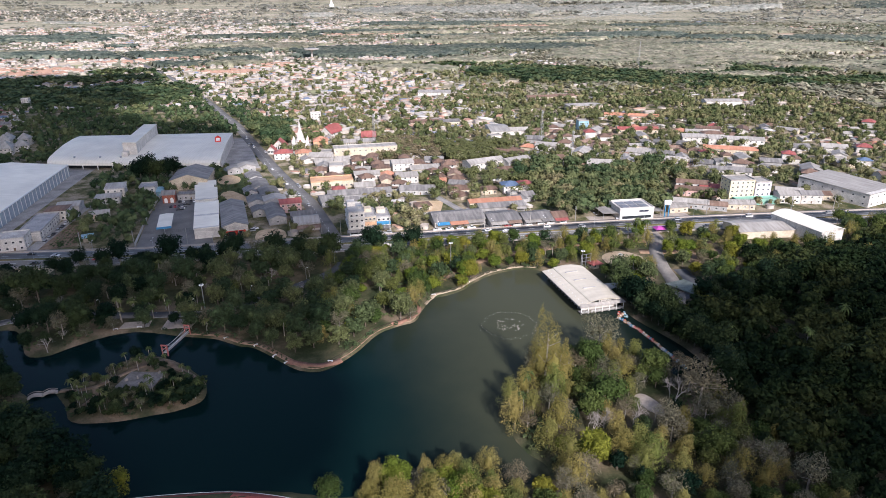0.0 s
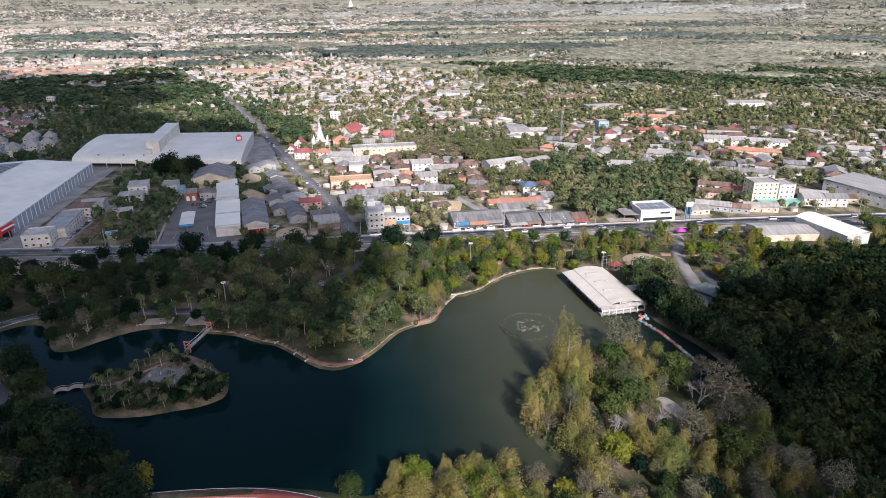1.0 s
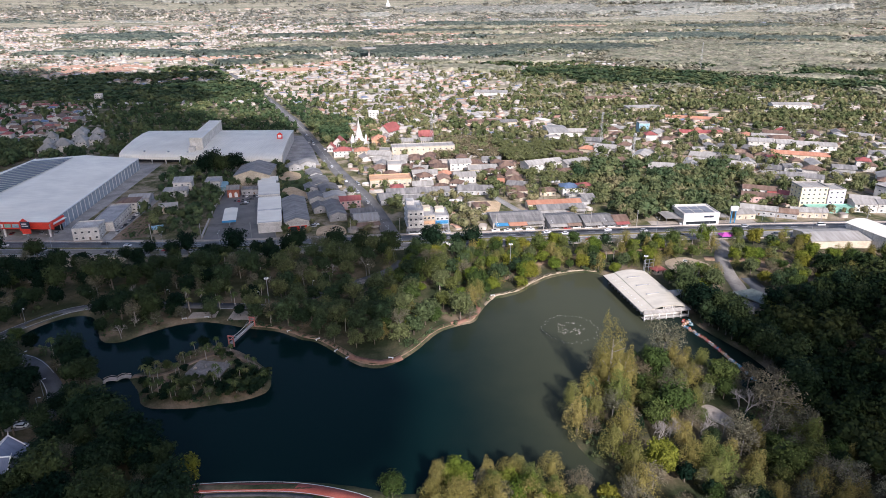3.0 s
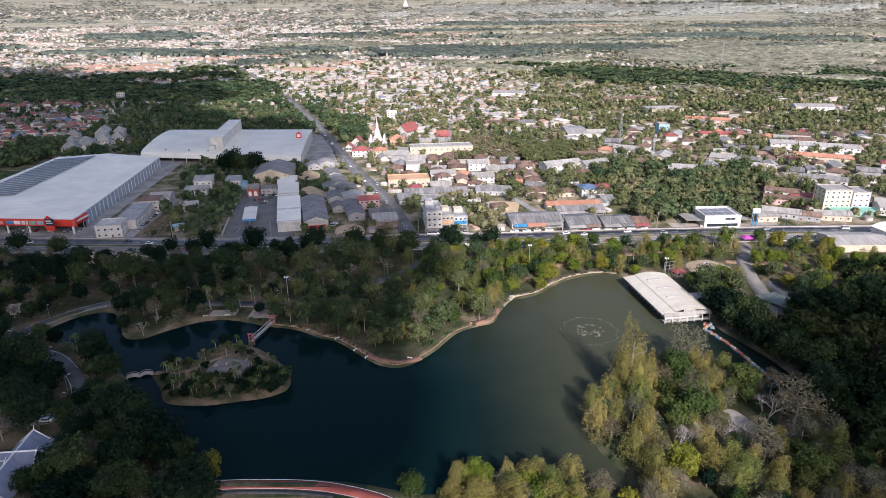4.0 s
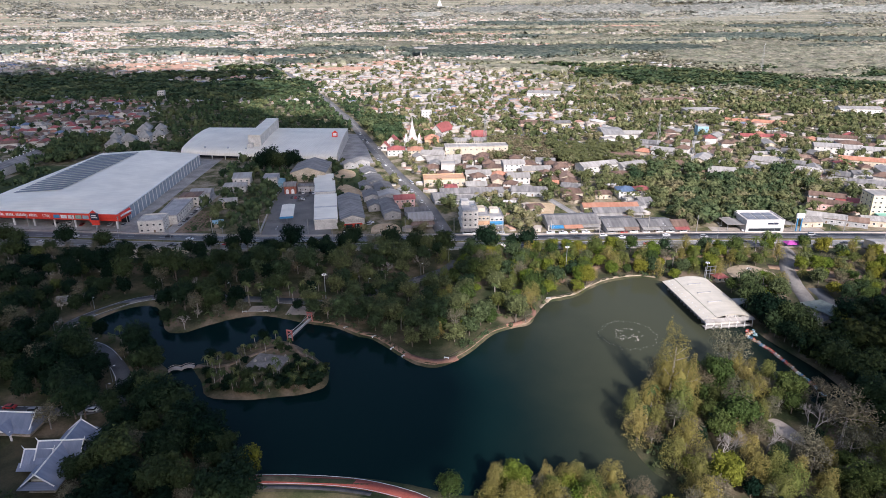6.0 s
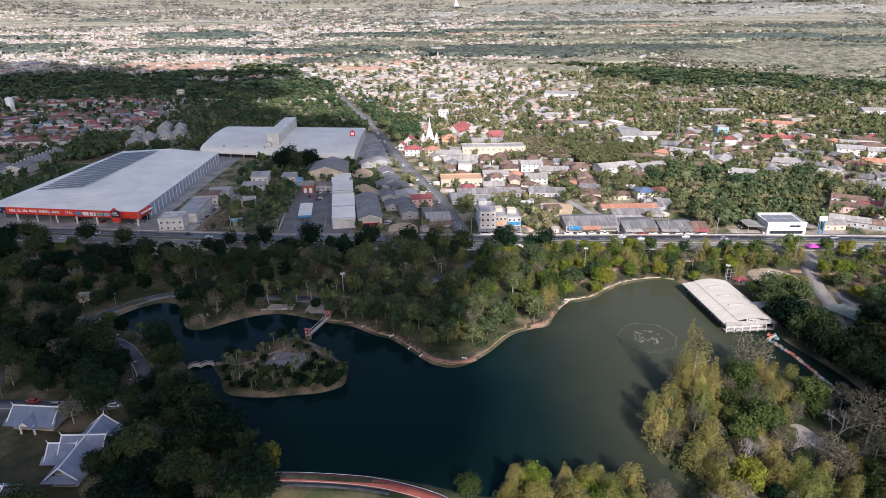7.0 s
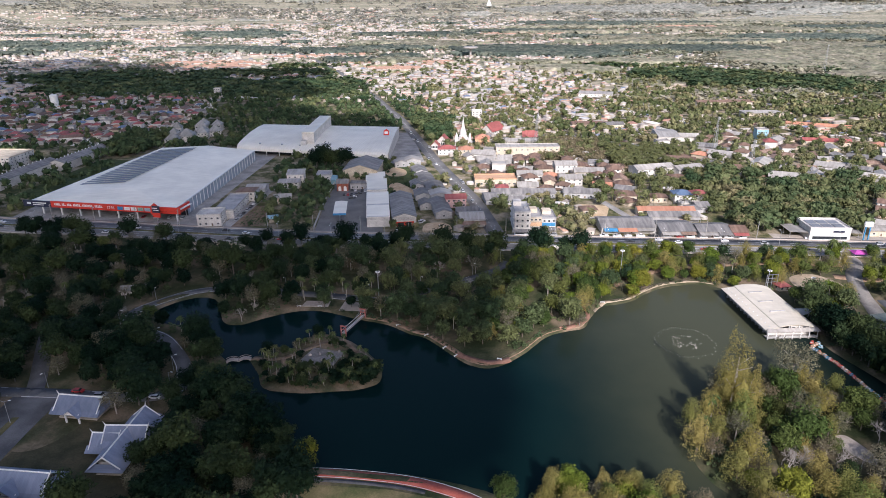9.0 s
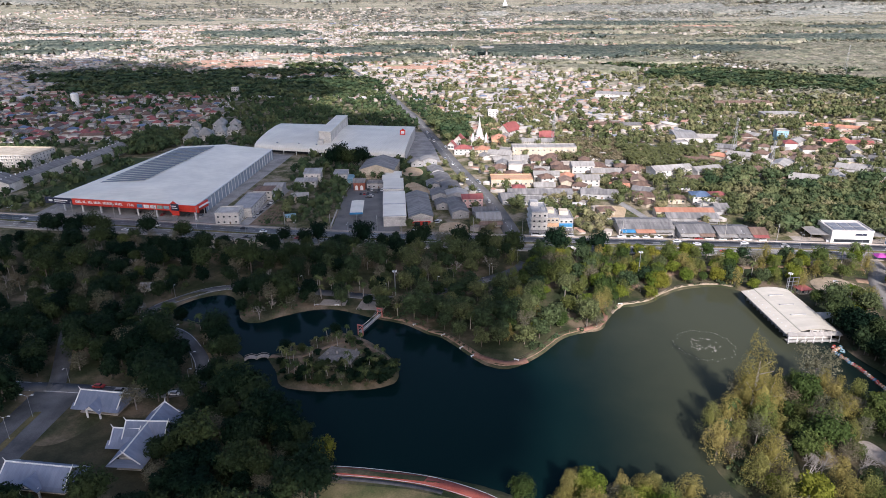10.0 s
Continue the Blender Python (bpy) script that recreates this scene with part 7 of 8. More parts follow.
keep &= ~((xs > -101) & (xs < -30) & (ys < 157)) & ~((xs > 108) & (xs < 150) & (ys > 252) & (ys < 330))
isle = from_ring(xs, ys, ISLAND) > 1.0
keep &= ~(isle & (xs > -119) & (xs < -101) & (ys > 223) & (ys < 235))
xs, ys = xs[keep], ys[keep]
many("undergrowth", xs, ys, R.uniform(0.9, 2.6, len(xs)), [unit_tree(400 + i, 26, 0.2, 2, 0.6, 0.6, 0) for i in range(4)], [LEAF_GROVE], "low bushes and ferns under the park trees", "undergrowth")
# the dark wooded rise east of the lake
xs, ys = R.uniform(106, 320, 2000), R.uniform(100, 312, 2000)
keep = (xs < 142 + (ys - 112) * 0.92) & (xs > 108) & ~((xs < 186) & (ys > 244 + (xs - 125) * 0.35)) & ~((xs < 150) & (ys > 240)) & (shore_distance(xs, ys) > 1.5) & clear_of(xs, ys, 2)
keep &= (ys < 296) | (xs > 265)
keep &= (ys > 150) | (R.random(len(xs)) < 0.6)
xs, ys = xs[keep], ys[keep]
many("hill_wood", xs, ys, R.uniform(7.5, 12.5, len(xs)), [unit_tree(200 + i, 190, 0.082, 7, 0.46, 0.75, 3) for i in range(5)], [LEAF_HILL], "dense green wood on the rise beside the lake, darkened for shade", "woodland")
# trees between the houses
xs, ys = R.uniform(-760, 640, 15000), R.uniform(376, 1060, 15000)
d = cell_noise(xs, ys, 0.02, 4)
want = np.where(xs < -235, 0.8, np.where(xs > 110, 0.78, 0.80)) + 0.40 * d
fields = np.zeros(len(xs), bool)
for ring in FIELDS:
    fields |= from_ring(xs, ys, np.array(ring)) > 0
grey = (ys > 600) & (ys < 950) & (xs < -380)
want = np.where(grey, 0.42, want)
want = np.where((xs > -236) & (xs < -96) & (ys < 560), 0.6, want)
want = np.where((xs < -130) & (xs > -380) & (ys > 690) & (ys < 830 + 0.5 * (-130 - xs)), 1.3, want)
want = np.where(fields, 0.06, want) * smoothstep(1090, 860, ys)
keep = (R.random(len(xs)) < want) & clear_of(xs, ys, 1.2) & off_plots(xs, ys)
xs, ys = xs[keep], ys[keep]
# West of the street the darker grove leaves stand in for cloud shade.
west = xs < -130
many("town_trees", xs[west], ys[west], R.uniform(5, 10.5, int(west.sum())), [unit_tree(235 + i, 26, 0.17, 2, 0.46, 0.75, 1) for i in range(5)], [LEAF_GROVE], "trees between the houses west of the street, darkened for shade", "trees")
xs, ys = xs[~west], ys[~west]
near = ys < 660
many("town_trees", xs[near], ys[near], R.uniform(4.5, 10.5, int(near.sum())), [unit_tree(220 + i, 105, 0.088, 4, 0.46, 0.75, 1) for i in range(5)], [LEAF_WOOD], "trees and shrubs between the houses of the town", "trees")
many("town_trees", xs[~near], ys[~near], R.uniform(5, 10.5, int((~near).sum())), [unit_tree(230 + i, 26, 0.165, 2, 0.46, 0.75, 1) for i in range(5)], [LEAF_WOOD], "trees and orchards spread through the outer town", "trees")


xs, ys = R.uniform(-236, -96, 400), R.uniform(378, 575, 400)
keep = clear_of(xs, ys, 0.8) & off_plots(xs, ys) & (cell_noise(xs, ys, 0.06, 61) > -0.3)
many("yard_trees", xs[keep], ys[keep], R.uniform(4, 8.5, int(keep.sum())), [unit_tree(370 + i, 90, 0.10, 4, 0.46, 0.75, 2) for i in range(5)], [LEAF_GROVE], "dark green trees crowding the yards behind the highway", "trees")


gx, gy = np.meshgrid(np.linspace(0.1, 0.9, 6), np.linspace(0.06, 0.94, 13))
gx, gy = gx.ravel(), gy.ravel()
many("garden_rows", -202 + 14 * gx - 2 * gy + R.uniform(-0.3, 0.3, len(gx)), 384 + 40 * gy + 3 * gx, R.uniform(0.7, 1.5, len(gx)), [unit_tree(380 + i, 22, 0.25, 2, 0.6, 0.6, 1) for i in range(3)], [LEAF_GROVE], "rows of young plants on a bare garden plot", "plants")
xs, ys = R.uniform(-134, -90, 130), R.uniform(446, 560, 130)
keep = clear_of(xs, ys, 0.5) & (np.abs(xs + 105 + (ys - 460) * 0.22) < 11)
for ring in ([(-126, 523), (-121, 539), (-110, 531), (-108, 514), (-119, 510)], [(-117, 480), (-112, 491), (-103, 481), (-96, 470), (-91, 463), (-93, 449), (-107, 447)]):
    keep &= from_ring(xs, ys, np.array(ring)) < 1.0
many("overgrown_lot", xs[keep], ys[keep], R.uniform(1.2, 3.6, int(keep.sum())), [unit_tree(385 + i, 50, 0.16, 3, 0.6, 0.7, 1) for i in range(3)], [LEAF_GROVE], "green bushes on a building plot", "bushes")


def unit_palm(seed):
    """A palm one unit high: a slim stem and arching fronds."""
    r = np.random.default_rng(seed)
    v, f = [], []
    for a in (0, 1.57):
        u = np.array([math.cos(a), math.sin(a), 0]) * 0.018
        k = len(v)
        v += [-u, u, u + [0, 0, 0.8], -u + [0, 0, 0.8]]
        f.append((k, k + 1, k + 2, k + 3))
    for i in range(11):
        a = i * 2.399
        up = r.uniform(0.05, 0.75)
        d, s = np.array([math.cos(a), math.sin(a), 0]), np.array([-math.sin(a), math.cos(a), 0]) * 0.06
        k = len(v)
        for t, wd in ((0.0, 0.3), (0.18, 1.0), (0.36, 0.35)):
            c = d * t + np.array([0, 0, 0.8 + up * t - 1.9 * t * t])
            v += [c - s * wd, c + s * wd]
        f += [(k, k + 2, k + 3, k + 1), (k + 2, k + 4, k + 5, k + 3)]
    return np.array(v), np.array(f)


def scatter(x0, x1, y0, y1, n, margin=0.5):
    a, b = R.uniform(x0, x1, n), R.uniform(y0, y1, n)
    ok = clear_of(a, b, margin) & off_plots(a, b)
    return a[ok], b[ok]


# the dark grove beside the showroom, the palm gardens and the dry scrub
ax, ay = scatter(110, 236, 384, 530, 600)
ok = (ax > 112 + np.maximum(0, 400 - ay)) & (ay < 532 - np.abs(ax - 165) * 0.35) & ~((ax > 188) & (ay < 425)) & ~((ax > 158) & (ax < 186) & (ay > 478) & (ay < 502))
tone = cell_noise(ax, ay, 0.05, 23)
sunny = ok & (tone > -0.02) & (ay > 418)
ok &= ~sunny & (tone > -0.62)
many("mixed_grove", ax[sunny], ay[sunny], R.uniform(5, 12, int(sunny.sum())), [unit_tree(360 + i, 110, 0.10, 6, 0.44, 0.7, 3) for i in range(5)], [LEAF_WOOD], "olive-green and half-dry trees at the edge of the grove", "woodland")
bx, by = scatter(-126, -78, 640, 750, 120, 0)
cx, cy = scatter(-410, -366, 570, 660, 110)
gx, gy = np.r_[ax[ok], bx, cx], np.r_[ay[ok], by, cy]
many("dense_grove", gx, gy, R.uniform(6, 14.5, len(gx)), [unit_tree(300 + i, 120, 0.098, 6, 0.46, 0.75, 3) for i in range(5)], [LEAF_GROVE], "dense grove of tall dark green trees between buildings", "woodland")
ax, ay = scatter(66, 134, 526, 612, 420)
bx, by = scatter(190, 480, 560, 830, 520)
ok = cell_noise(bx, by, 0.03, 17) > 0.05
cx, cy = scatter(115, 300, 400, 540, 170)
dx, dy = scatter(40, 120, 430, 500, 110)
px_, py_ = np.r_[ax, bx[ok], cx, dx], np.r_[ay, by[ok], cy, dy]
many("palm_grove", px_, py_, R.uniform(7, 12, len(px_)), [unit_palm(320 + i) for i in range(5)], [LEAF_PALM], "palms of gardens and small plantations in the town", "palms")
ax, ay = scatter(8, 70, 560, 650, 330)
bx, by = scatter(200, 235, 470, 520, 60)
many("dry_scrub", np.r_[ax, bx], np.r_[ay, by], R.uniform(4, 8, len(ax) + len(bx)), [unit_tree(340 + i, 70, 0.10, 4, 0.5, 0.3, 0) for i in range(4)], [LEAF_SCRUB], "grey-brown dry scrub on an empty plot", "scrub")
ax, ay = scatter(-10, 18, 402, 462, 60)
bx, by = scatter(-112, -96, 470, 515, 40, 0)
many("overgrown_lot", np.r_[ax, bx], np.r_[ay, by], R.uniform(3, 7.5, len(ax) + len(bx)), [unit_tree(350 + i, 80, 0.11, 4, 0.5, 0.7, 2) for i in range(4)], [LEAF_WOOD], "overgrown green building lots in the town", "bushes")


def unit_house(w, d, h, rise, ridge):
    a, b, o = w / 2, d / 2, 0.05
    v = [(x, y, z) for z in (-0.1, h) for x, y in ((-a, -b), (a, -b), (a, b), (-a, b))]
    v += [(x, y, h) for x, y in ((-a - o, -b - o), (a + o, -b - o), (a + o, b + o), (-a - o, b + o))]
    v += [(x, y, h + rise) for x, y in ((-a * ridge, -0.02), (a * ridge, -0.02), (a * ridge, 0.02), (-a * ridge, 0.02))]
    f = [(0, 1, 5, 4), (1, 2, 6, 5), (2, 3, 7, 6), (3, 0, 4, 7), (8, 9, 13, 12), (9, 10, 14, 13), (10, 11, 15, 14), (11, 8, 12, 15), (12, 13, 14, 15)]
    return np.array(v, float), np.array(f)


def roof_palette():
    m, ns, ls, p = shader("far_roofs", 0.6)
    r = ns.new("ShaderNodeNewGeometry").outputs["Random Per Island"]
    col = ramp(ns, ls, r, [(0.0, (0.50, 0.47, 0.42)), (0.28, (0.44, 0.38, 0.32)), (0.48, (0.30, 0.26, 0.23)), (0.62, (0.40, 0.23, 0.17)), (0.76, (0.50, 0.32, 0.23)), (0.88, (0.62, 0.60, 0.57)), (0.95, (0.2, 0.24, 0.32))], "CONSTANT")
    col = mixed(ns, ls, 1.0, col, ramp(ns, ls, noise_node(ns, ls, 0.3, 3, "World"), [(0.3, (0.8,) * 3), (0.7, (1.1,) * 3)]), "MULTIPLY")
    ls.new(col, p.inputs["Base Color"])
    return m


FAR_ROOF = roof_palette()
FAR_ORANGE = surface("far_orange_roofs", (0.42, 0.25, 0.17), (0.50, 0.32, 0.23), 0.1, 0.8, 0.6)
FAR_WALL = surface("far_walls", (0.40, 0.36, 0.31), (0.55, 0.50, 0.44), 0.02, 0.8, 0.3)
units = [unit_house(1.3, 0.9, 0.42, 0.22, 0.5), unit_house(1.8, 0.9, 0.40, 0.2, 0.98), unit_house(1.0, 0.95, 0.62, 0.24, 0.3), unit_house(2.8, 1.1, 0.5, 0.22, 0.98), unit_house(1.2, 1.1, 0.8, 0.04, 0.96)]
slots = np.array([0, 0, 0, 0, 1, 1, 1, 1, 1])


def with_annex(big, small, dx, dy, k):
    """A house with a lower wing built on."""
    v = np.vstack([big[0], small[0] * k + np.array([dx, dy, 0])])
    return v, np.vstack([big[1], small[1] + len(big[0])])


joined = [with_annex(units[a], units[b], dx, dy, k) for a, b, dx, dy, k in ((0, 1, 0.7, -0.45, 0.6), (1, 0, -0.5, 0.8, 0.65), (2, 3, 0.6, -0.6, 0.5), (3, 2, 1.2, 0.6, 0.7), (4, 1, -0.6, -0.8, 0.6), (0, 3, -0.2, 0.75, 0.5))]
joined_slots = np.tile(slots, 2)


def wedge(n, r0, r1, a0=-44.0, a1=48.0, power=1.0):
    """Places in the part of the plain that lies ahead, thinner with distance."""
    rr = r0 * (r1 / r0) ** (R.random(n) ** power)
    aa = np.radians(R.uniform(a0, a1, n))
    return -38 + rr * np.sin(aa), rr * np.cos(aa), rr, np.degrees(aa)


WOODS = [(60, 1745, 190, 150), (170, 1640, 120, 80), (330, 1225, 130, 70), (430, 1120, 150, 80), (560, 1010, 130, 70), (540, 1760, 150, 100), (1000, 2250, 230, 130), (1250, 2050, 160, 70), (620, 3350, 520, 150), (-560, 1060, 230, 80), (-360, 1000, 120, 85), (-770, 1190, 130, 90), (-690, 1010, 80, 60), (-480, 1730, 150, 60), (-760, 1800, 220, 60), (-290, 1820, 120, 60), (-1000, 2600, 260, 90), (-300, 2500, 230, 80), (120, 2700, 260, 80), (1500, 2900, 300, 110), (760, 1150, 110, 60), (860, 960, 160, 60)]
WOODS += [(-740, 1120, 120, 60), (-340, 1110, 90, 50), (-470, 1240, 130, 40)]
PLANTATION = [(720, 1480, 260, 250), (900, 1800, 230, 170), (640, 2060, 190, 120), (1130, 1620, 200, 200), (-190, 1960, 120, 110), (-330, 2050, 110, 70), (330, 2050, 150, 70), (1500, 2400, 300, 160), (640, 1190, 90, 60), (900, 2800, 300, 120), (280, 1440, 90, 60)]
ROWS_OF_ROOFS = [(-640, 1400, 120, 85), (-480, 1600, 55, 60), (-440, 1830, 110, 45), (-370, 1650, 40, 35), (700, 3050, 260, 90), (860, 3000, 120, 90), (90, 2550, 180, 70), (270, 2020, 60, 50), (-150, 1440, 40, 60), (-230, 1330, 60, 45)]


def within(xs, ys, rounds, rag=0.35):
    """1 inside any of the ragged ovals (x, y, half width, half depth)."""
    out = np.zeros(len(xs))
    edge = 1 + rag * cell_noise(xs, ys, 0.02, 41) + 0.5 * rag * cell_noise(xs, ys, 0.06, 42)
    for x, y, a, b in rounds:
        out = np.maximum(out, ((xs - x) / a) ** 2 + ((ys - y) / b) ** 2 < edge)
    return out > 0.5


for i in range(74):
    far = 1250 * 3.9 ** R.random()
    way = radians(R.uniform(5, 47) if i < 48 else R.uniform(-44, 6))
    k = far / 1500 * (1.0 if i < 48 else 0.6)
    (PLANTATION if i % 5 < (3 if i < 48 else 1) else WOODS).append((-38 + far * math.sin(way), far * math.cos(way), R.uniform(60, 170) * k, R.uniform(24, 62) * k))


def town_share(xs, ys, rr, aa):
    """How built-up the plain is: dense ahead and to the west, villages among plantations to the east."""
    t = 0.46 + 0.36 * cell_noise(xs, ys, 0.006, 9) + 0.26 * cell_noise(xs, ys, 0.019, 5)
    t = t + 0.26 * smoothstep(2, -12, aa) - 0.42 * smoothstep(3, 16, aa) + np.where((rr > 1900) & (aa < 6), 0.10, 0)
    t = np.where(within(xs, ys, ROWS_OF_ROOFS), 1.0, t)
    return np.where(within(xs, ys, WOODS) | within(xs, ys, PLANTATION), 0.02, t)


def patchwork():
    """Bare and grassy fields between the houses, each a low slab of soil."""
    m, ns, ls, p = shader("field_soil", 0.95, 0, 0.1)
    tone = ramp(ns, ls, ns.new("ShaderNodeNewGeometry").outputs["Random Per Island"], [(0.0, (0.50, 0.42, 0.29)), (0.3, (0.40, 0.37, 0.20)), (0.5, (0.30, 0.30, 0.17)), (0.66, (0.55, 0.46, 0.34)), (0.84, (0.40, 0.30, 0.21))], "CONSTANT")
    mottle = ramp(ns, ls, noise_node(ns, ls, 0.05, 6, "World", 0.7), [(0.35, (0.75,) * 3), (0.65, (1.15,) * 3)])
    ls.new(mixed(ns, ls, 1.0, tone, mottle, "MULTIPLY"), p.inputs["Base Color"])
    xs, ys, rr, aa = wedge(330, 930, 3500)
    ok = ~within(xs, ys, WOODS) & ~within(xs, ys, ROWS_OF_ROOFS) & clear_of(xs, ys, 12)
    xs, ys, rr = xs[ok], ys[ok], rr[ok]
    bm, out = bmesh.new(), []
    for x, y, r in zip(xs, ys, rr):
        w, d, yaw = R.uniform(14, 34) * r / 1500, R.uniform(12, 28) * r / 1500, R.choice([0.12, 0.3, -0.25]) + R.normal(0, 0.08)
        c, q = math.cos(yaw), math.sin(yaw)
        ring = [(x + c * u - q * v, y + q * u + c * v) for u, v in ((-w, -d), (w * R.uniform(0.8, 1.2), -d), (w, d * R.uniform(0.8, 1.2)), (-w * R.uniform(0.7, 1.1), d))]
        z = z_at(x, y)
        prism(bm, ring, z - 0.4, z + 0.12 + 0.004 * (len(out) % 40))
        out.append((x, y, w, d, yaw))
    tagged(part("far_fields", bm, m, None), "bare and grassy fields between far houses", "fields", "", "stuff")
    return out


FAR_FIELDS = patchwork()


def off_fields(xs, ys):
    ok = np.ones(len(xs), bool)
    for x, y, w, d, yaw in FAR_FIELDS:
        dx, dy = xs - x, ys - y
        ok &= ~((np.abs(dx * math.cos(yaw) + dy * math.sin(yaw)) < w) & (np.abs(dy * math.cos(yaw) - dx * math.sin(yaw)) < d))
    return ok


xs, ys, rr, aa = wedge(36000, 690, 4400, -46, 48, 0.85)
estate = within(xs, ys, ROWS_OF_ROOFS, 0.2)
keep = (R.random(len(xs)) < town_share(xs, ys, rr, aa) * np.where(estate, 1.6, 0.95)) & clear_of(xs, ys, 3) & off_fields(xs, ys) & ((ys > 905) | ((ys > 690) & (xs > -75 - (ys - 690) * 0.3)) | (xs > 560) | (xs < -720))
estate &= keep
keep &= ~estate
turn = np.where(cell_noise(xs, ys, 0.004, 33) > 0, 0.15, 0.45) + np.where(R.random(len(xs)) < 0.35, 1.57, 0) + R.normal(0, 0.12, len(xs))
for sel, forms, mark, label in ((keep & (rr < 1350), joined, joined_slots, "houses with annexes and sheet roofs in the outer town"), (keep & (rr >= 1350), units, slots, "pale houses and sheds of the town spread over the plain")):
    many("distant_houses", xs[sel], ys[sel], R.uniform(4.6, 8.2, int(sel.sum())) * np.clip(rr[sel] / 2400, 1, 1.5), forms, [FAR_WALL, FAR_ROOF], label, "houses", mark, turn[sel], 8)
many("new_estate", xs[estate], ys[estate], R.uniform(7, 9.5, int(estate.sum())) * np.clip(rr[estate] / 2400, 1, 1.5), units[:2], [FAR_WALL, FAR_ORANGE], "rows of new houses with orange roofs", "houses", slots, R.normal(0.3, 0.04, int(estate.sum())), 9)


def canopy(name, rounds, leaf, label, category, height):
    """Closed woods: a rough sheet of crowns over each ragged oval, standing up from the ground at its edge."""
    V, F, base = [], [], 0
    for x, y, a, b in rounds:
        far = math.hypot(x + 38, y)
        step = max(5.0, 5.5 * far / 1500)
        gx, gy = np.arange(x - 1.3 * a, x + 1.3 * a, step), np.arange(y - 1.3 * b, y + 1.3 * b, step)
        if len(gx) < 3 or len(gy) < 3:
            continue
        px, py = (k.ravel() for k in np.meshgrid(gx, gy))
        px, py = px + R.uniform(-0.4, 0.4, len(px)) * step, py + R.uniform(-0.4, 0.4, len(px)) * step
        inside = within(px, py, [(x, y, a, b)]) & clear_of(px, py, 4)
        top = height * (1 + 0.14 * cell_noise(px, py, 0.05, 81)) + R.uniform(-2.6, 2.6, len(px)) * min(step / 6, 1.6)
        n = len(gx)
        i = (np.arange(len(gy) - 1)[:, None] * n + np.arange(n - 1)[None]).ravel()
        f = np.stack([i, i + 1, i + n + 1, i + n], 1)
        f = f[inside[f].sum(1) > 1]
        V.append(np.stack([px, py, ground_z(px, py) + np.where(inside, top, -0.6)], 1))
        F.append(f + base)
        base += len(px)
    ob = new(name, mesh_from(name, np.vstack(V), np.vstack(F), [leaf]))
    tagged(ob, label, category, "", "stuff")


far_woods = [w for w in WOODS if w[1] >= 1400]
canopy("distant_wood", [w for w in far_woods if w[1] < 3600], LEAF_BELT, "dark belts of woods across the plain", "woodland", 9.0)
canopy("distant_wood", [w for w in far_woods + PLANTATION if w[1] >= 3600], LEAF_HAZE, "woods along the rim of the plain, paled for haze", "woodland", 11.0)
canopy("distant_plantation", [w for w in PLANTATION if w[1] < 3600], LEAF_PLANT, "grey-brown plantations over the plain, paled for haze", "plantation", 8.0)
# gardens, hedges and single trees of the plain
xs, ys, rr, aa = wedge(38000, 720, 4980, -47, 49, 0.85)
wood, dry = within(xs, ys, WOODS), within(xs, ys, PLANTATION)
loose = 0.30 + 0.34 * cell_noise(xs * 0.6, ys, 0.012, 14) + 0.22 * cell_noise(xs, ys, 0.035, 15) + 0.30 * smoothstep(3, 16, aa)
want = np.where(wood, np.where(rr < 1500, 1.0, 0.5), np.where(dry, 0.35, 1.0)) * np.where(wood | dry | ((rr > 3650) & (cell_noise(xs * 0.35, ys, 0.008, 71) > -0.1)), 1.0, np.clip(loose, 0.03, 0.9) * np.clip(1.1 - 0.75 * town_share(xs, ys, rr, aa), 0.2, 1.0))
keep = (R.random(len(xs)) < want) & clear_of(xs, ys, 2) & (off_fields(xs, ys) | wood) & ((ys > 870 + 190 * R.random(len(ys))) | (xs > 640) | (xs < -760))
dry |= ~wood & (cell_noise(xs, ys, 0.0045, 12) + np.where(aa > 6, 0.2, -0.7) > 0.2)
near = rr < 1450
rim = rr > 3650
solo, wide = [unit_far_tree(240 + i, 16) for i in range(5)], [unit_canopy(270 + i) for i in range(6)]
size = R.uniform(6, 10.5, len(xs))
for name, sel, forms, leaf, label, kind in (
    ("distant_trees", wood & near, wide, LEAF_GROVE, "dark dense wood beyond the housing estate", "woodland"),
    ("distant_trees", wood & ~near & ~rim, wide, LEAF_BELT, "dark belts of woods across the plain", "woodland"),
    ("distant_trees", rim, wide, LEAF_HAZE, "woods along the rim of the plain, paled for haze", "woodland"),
    ("distant_plantation", dry & ~rim, wide, LEAF_PLANT, "grey-brown plantations over the plain, paled for haze", "plantation"),
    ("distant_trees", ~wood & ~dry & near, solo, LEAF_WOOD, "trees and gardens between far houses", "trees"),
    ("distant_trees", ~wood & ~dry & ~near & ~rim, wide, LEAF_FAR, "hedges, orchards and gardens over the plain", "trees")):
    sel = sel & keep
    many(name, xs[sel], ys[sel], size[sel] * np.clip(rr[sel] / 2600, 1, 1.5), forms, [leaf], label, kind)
xs, ys = R.uniform(-640, -225, 900), R.uniform(930, 1110, 900)
many("distant_trees", xs, ys, R.uniform(7, 11, len(xs)), solo, [LEAF_GROVE], "dark wood behind the housing estate", "woodland")
# lean-tos, sheds and water tanks crowded between the houses
xs, ys = R.uniform(-75, 560, 5200), R.uniform(378, 905, 5200)
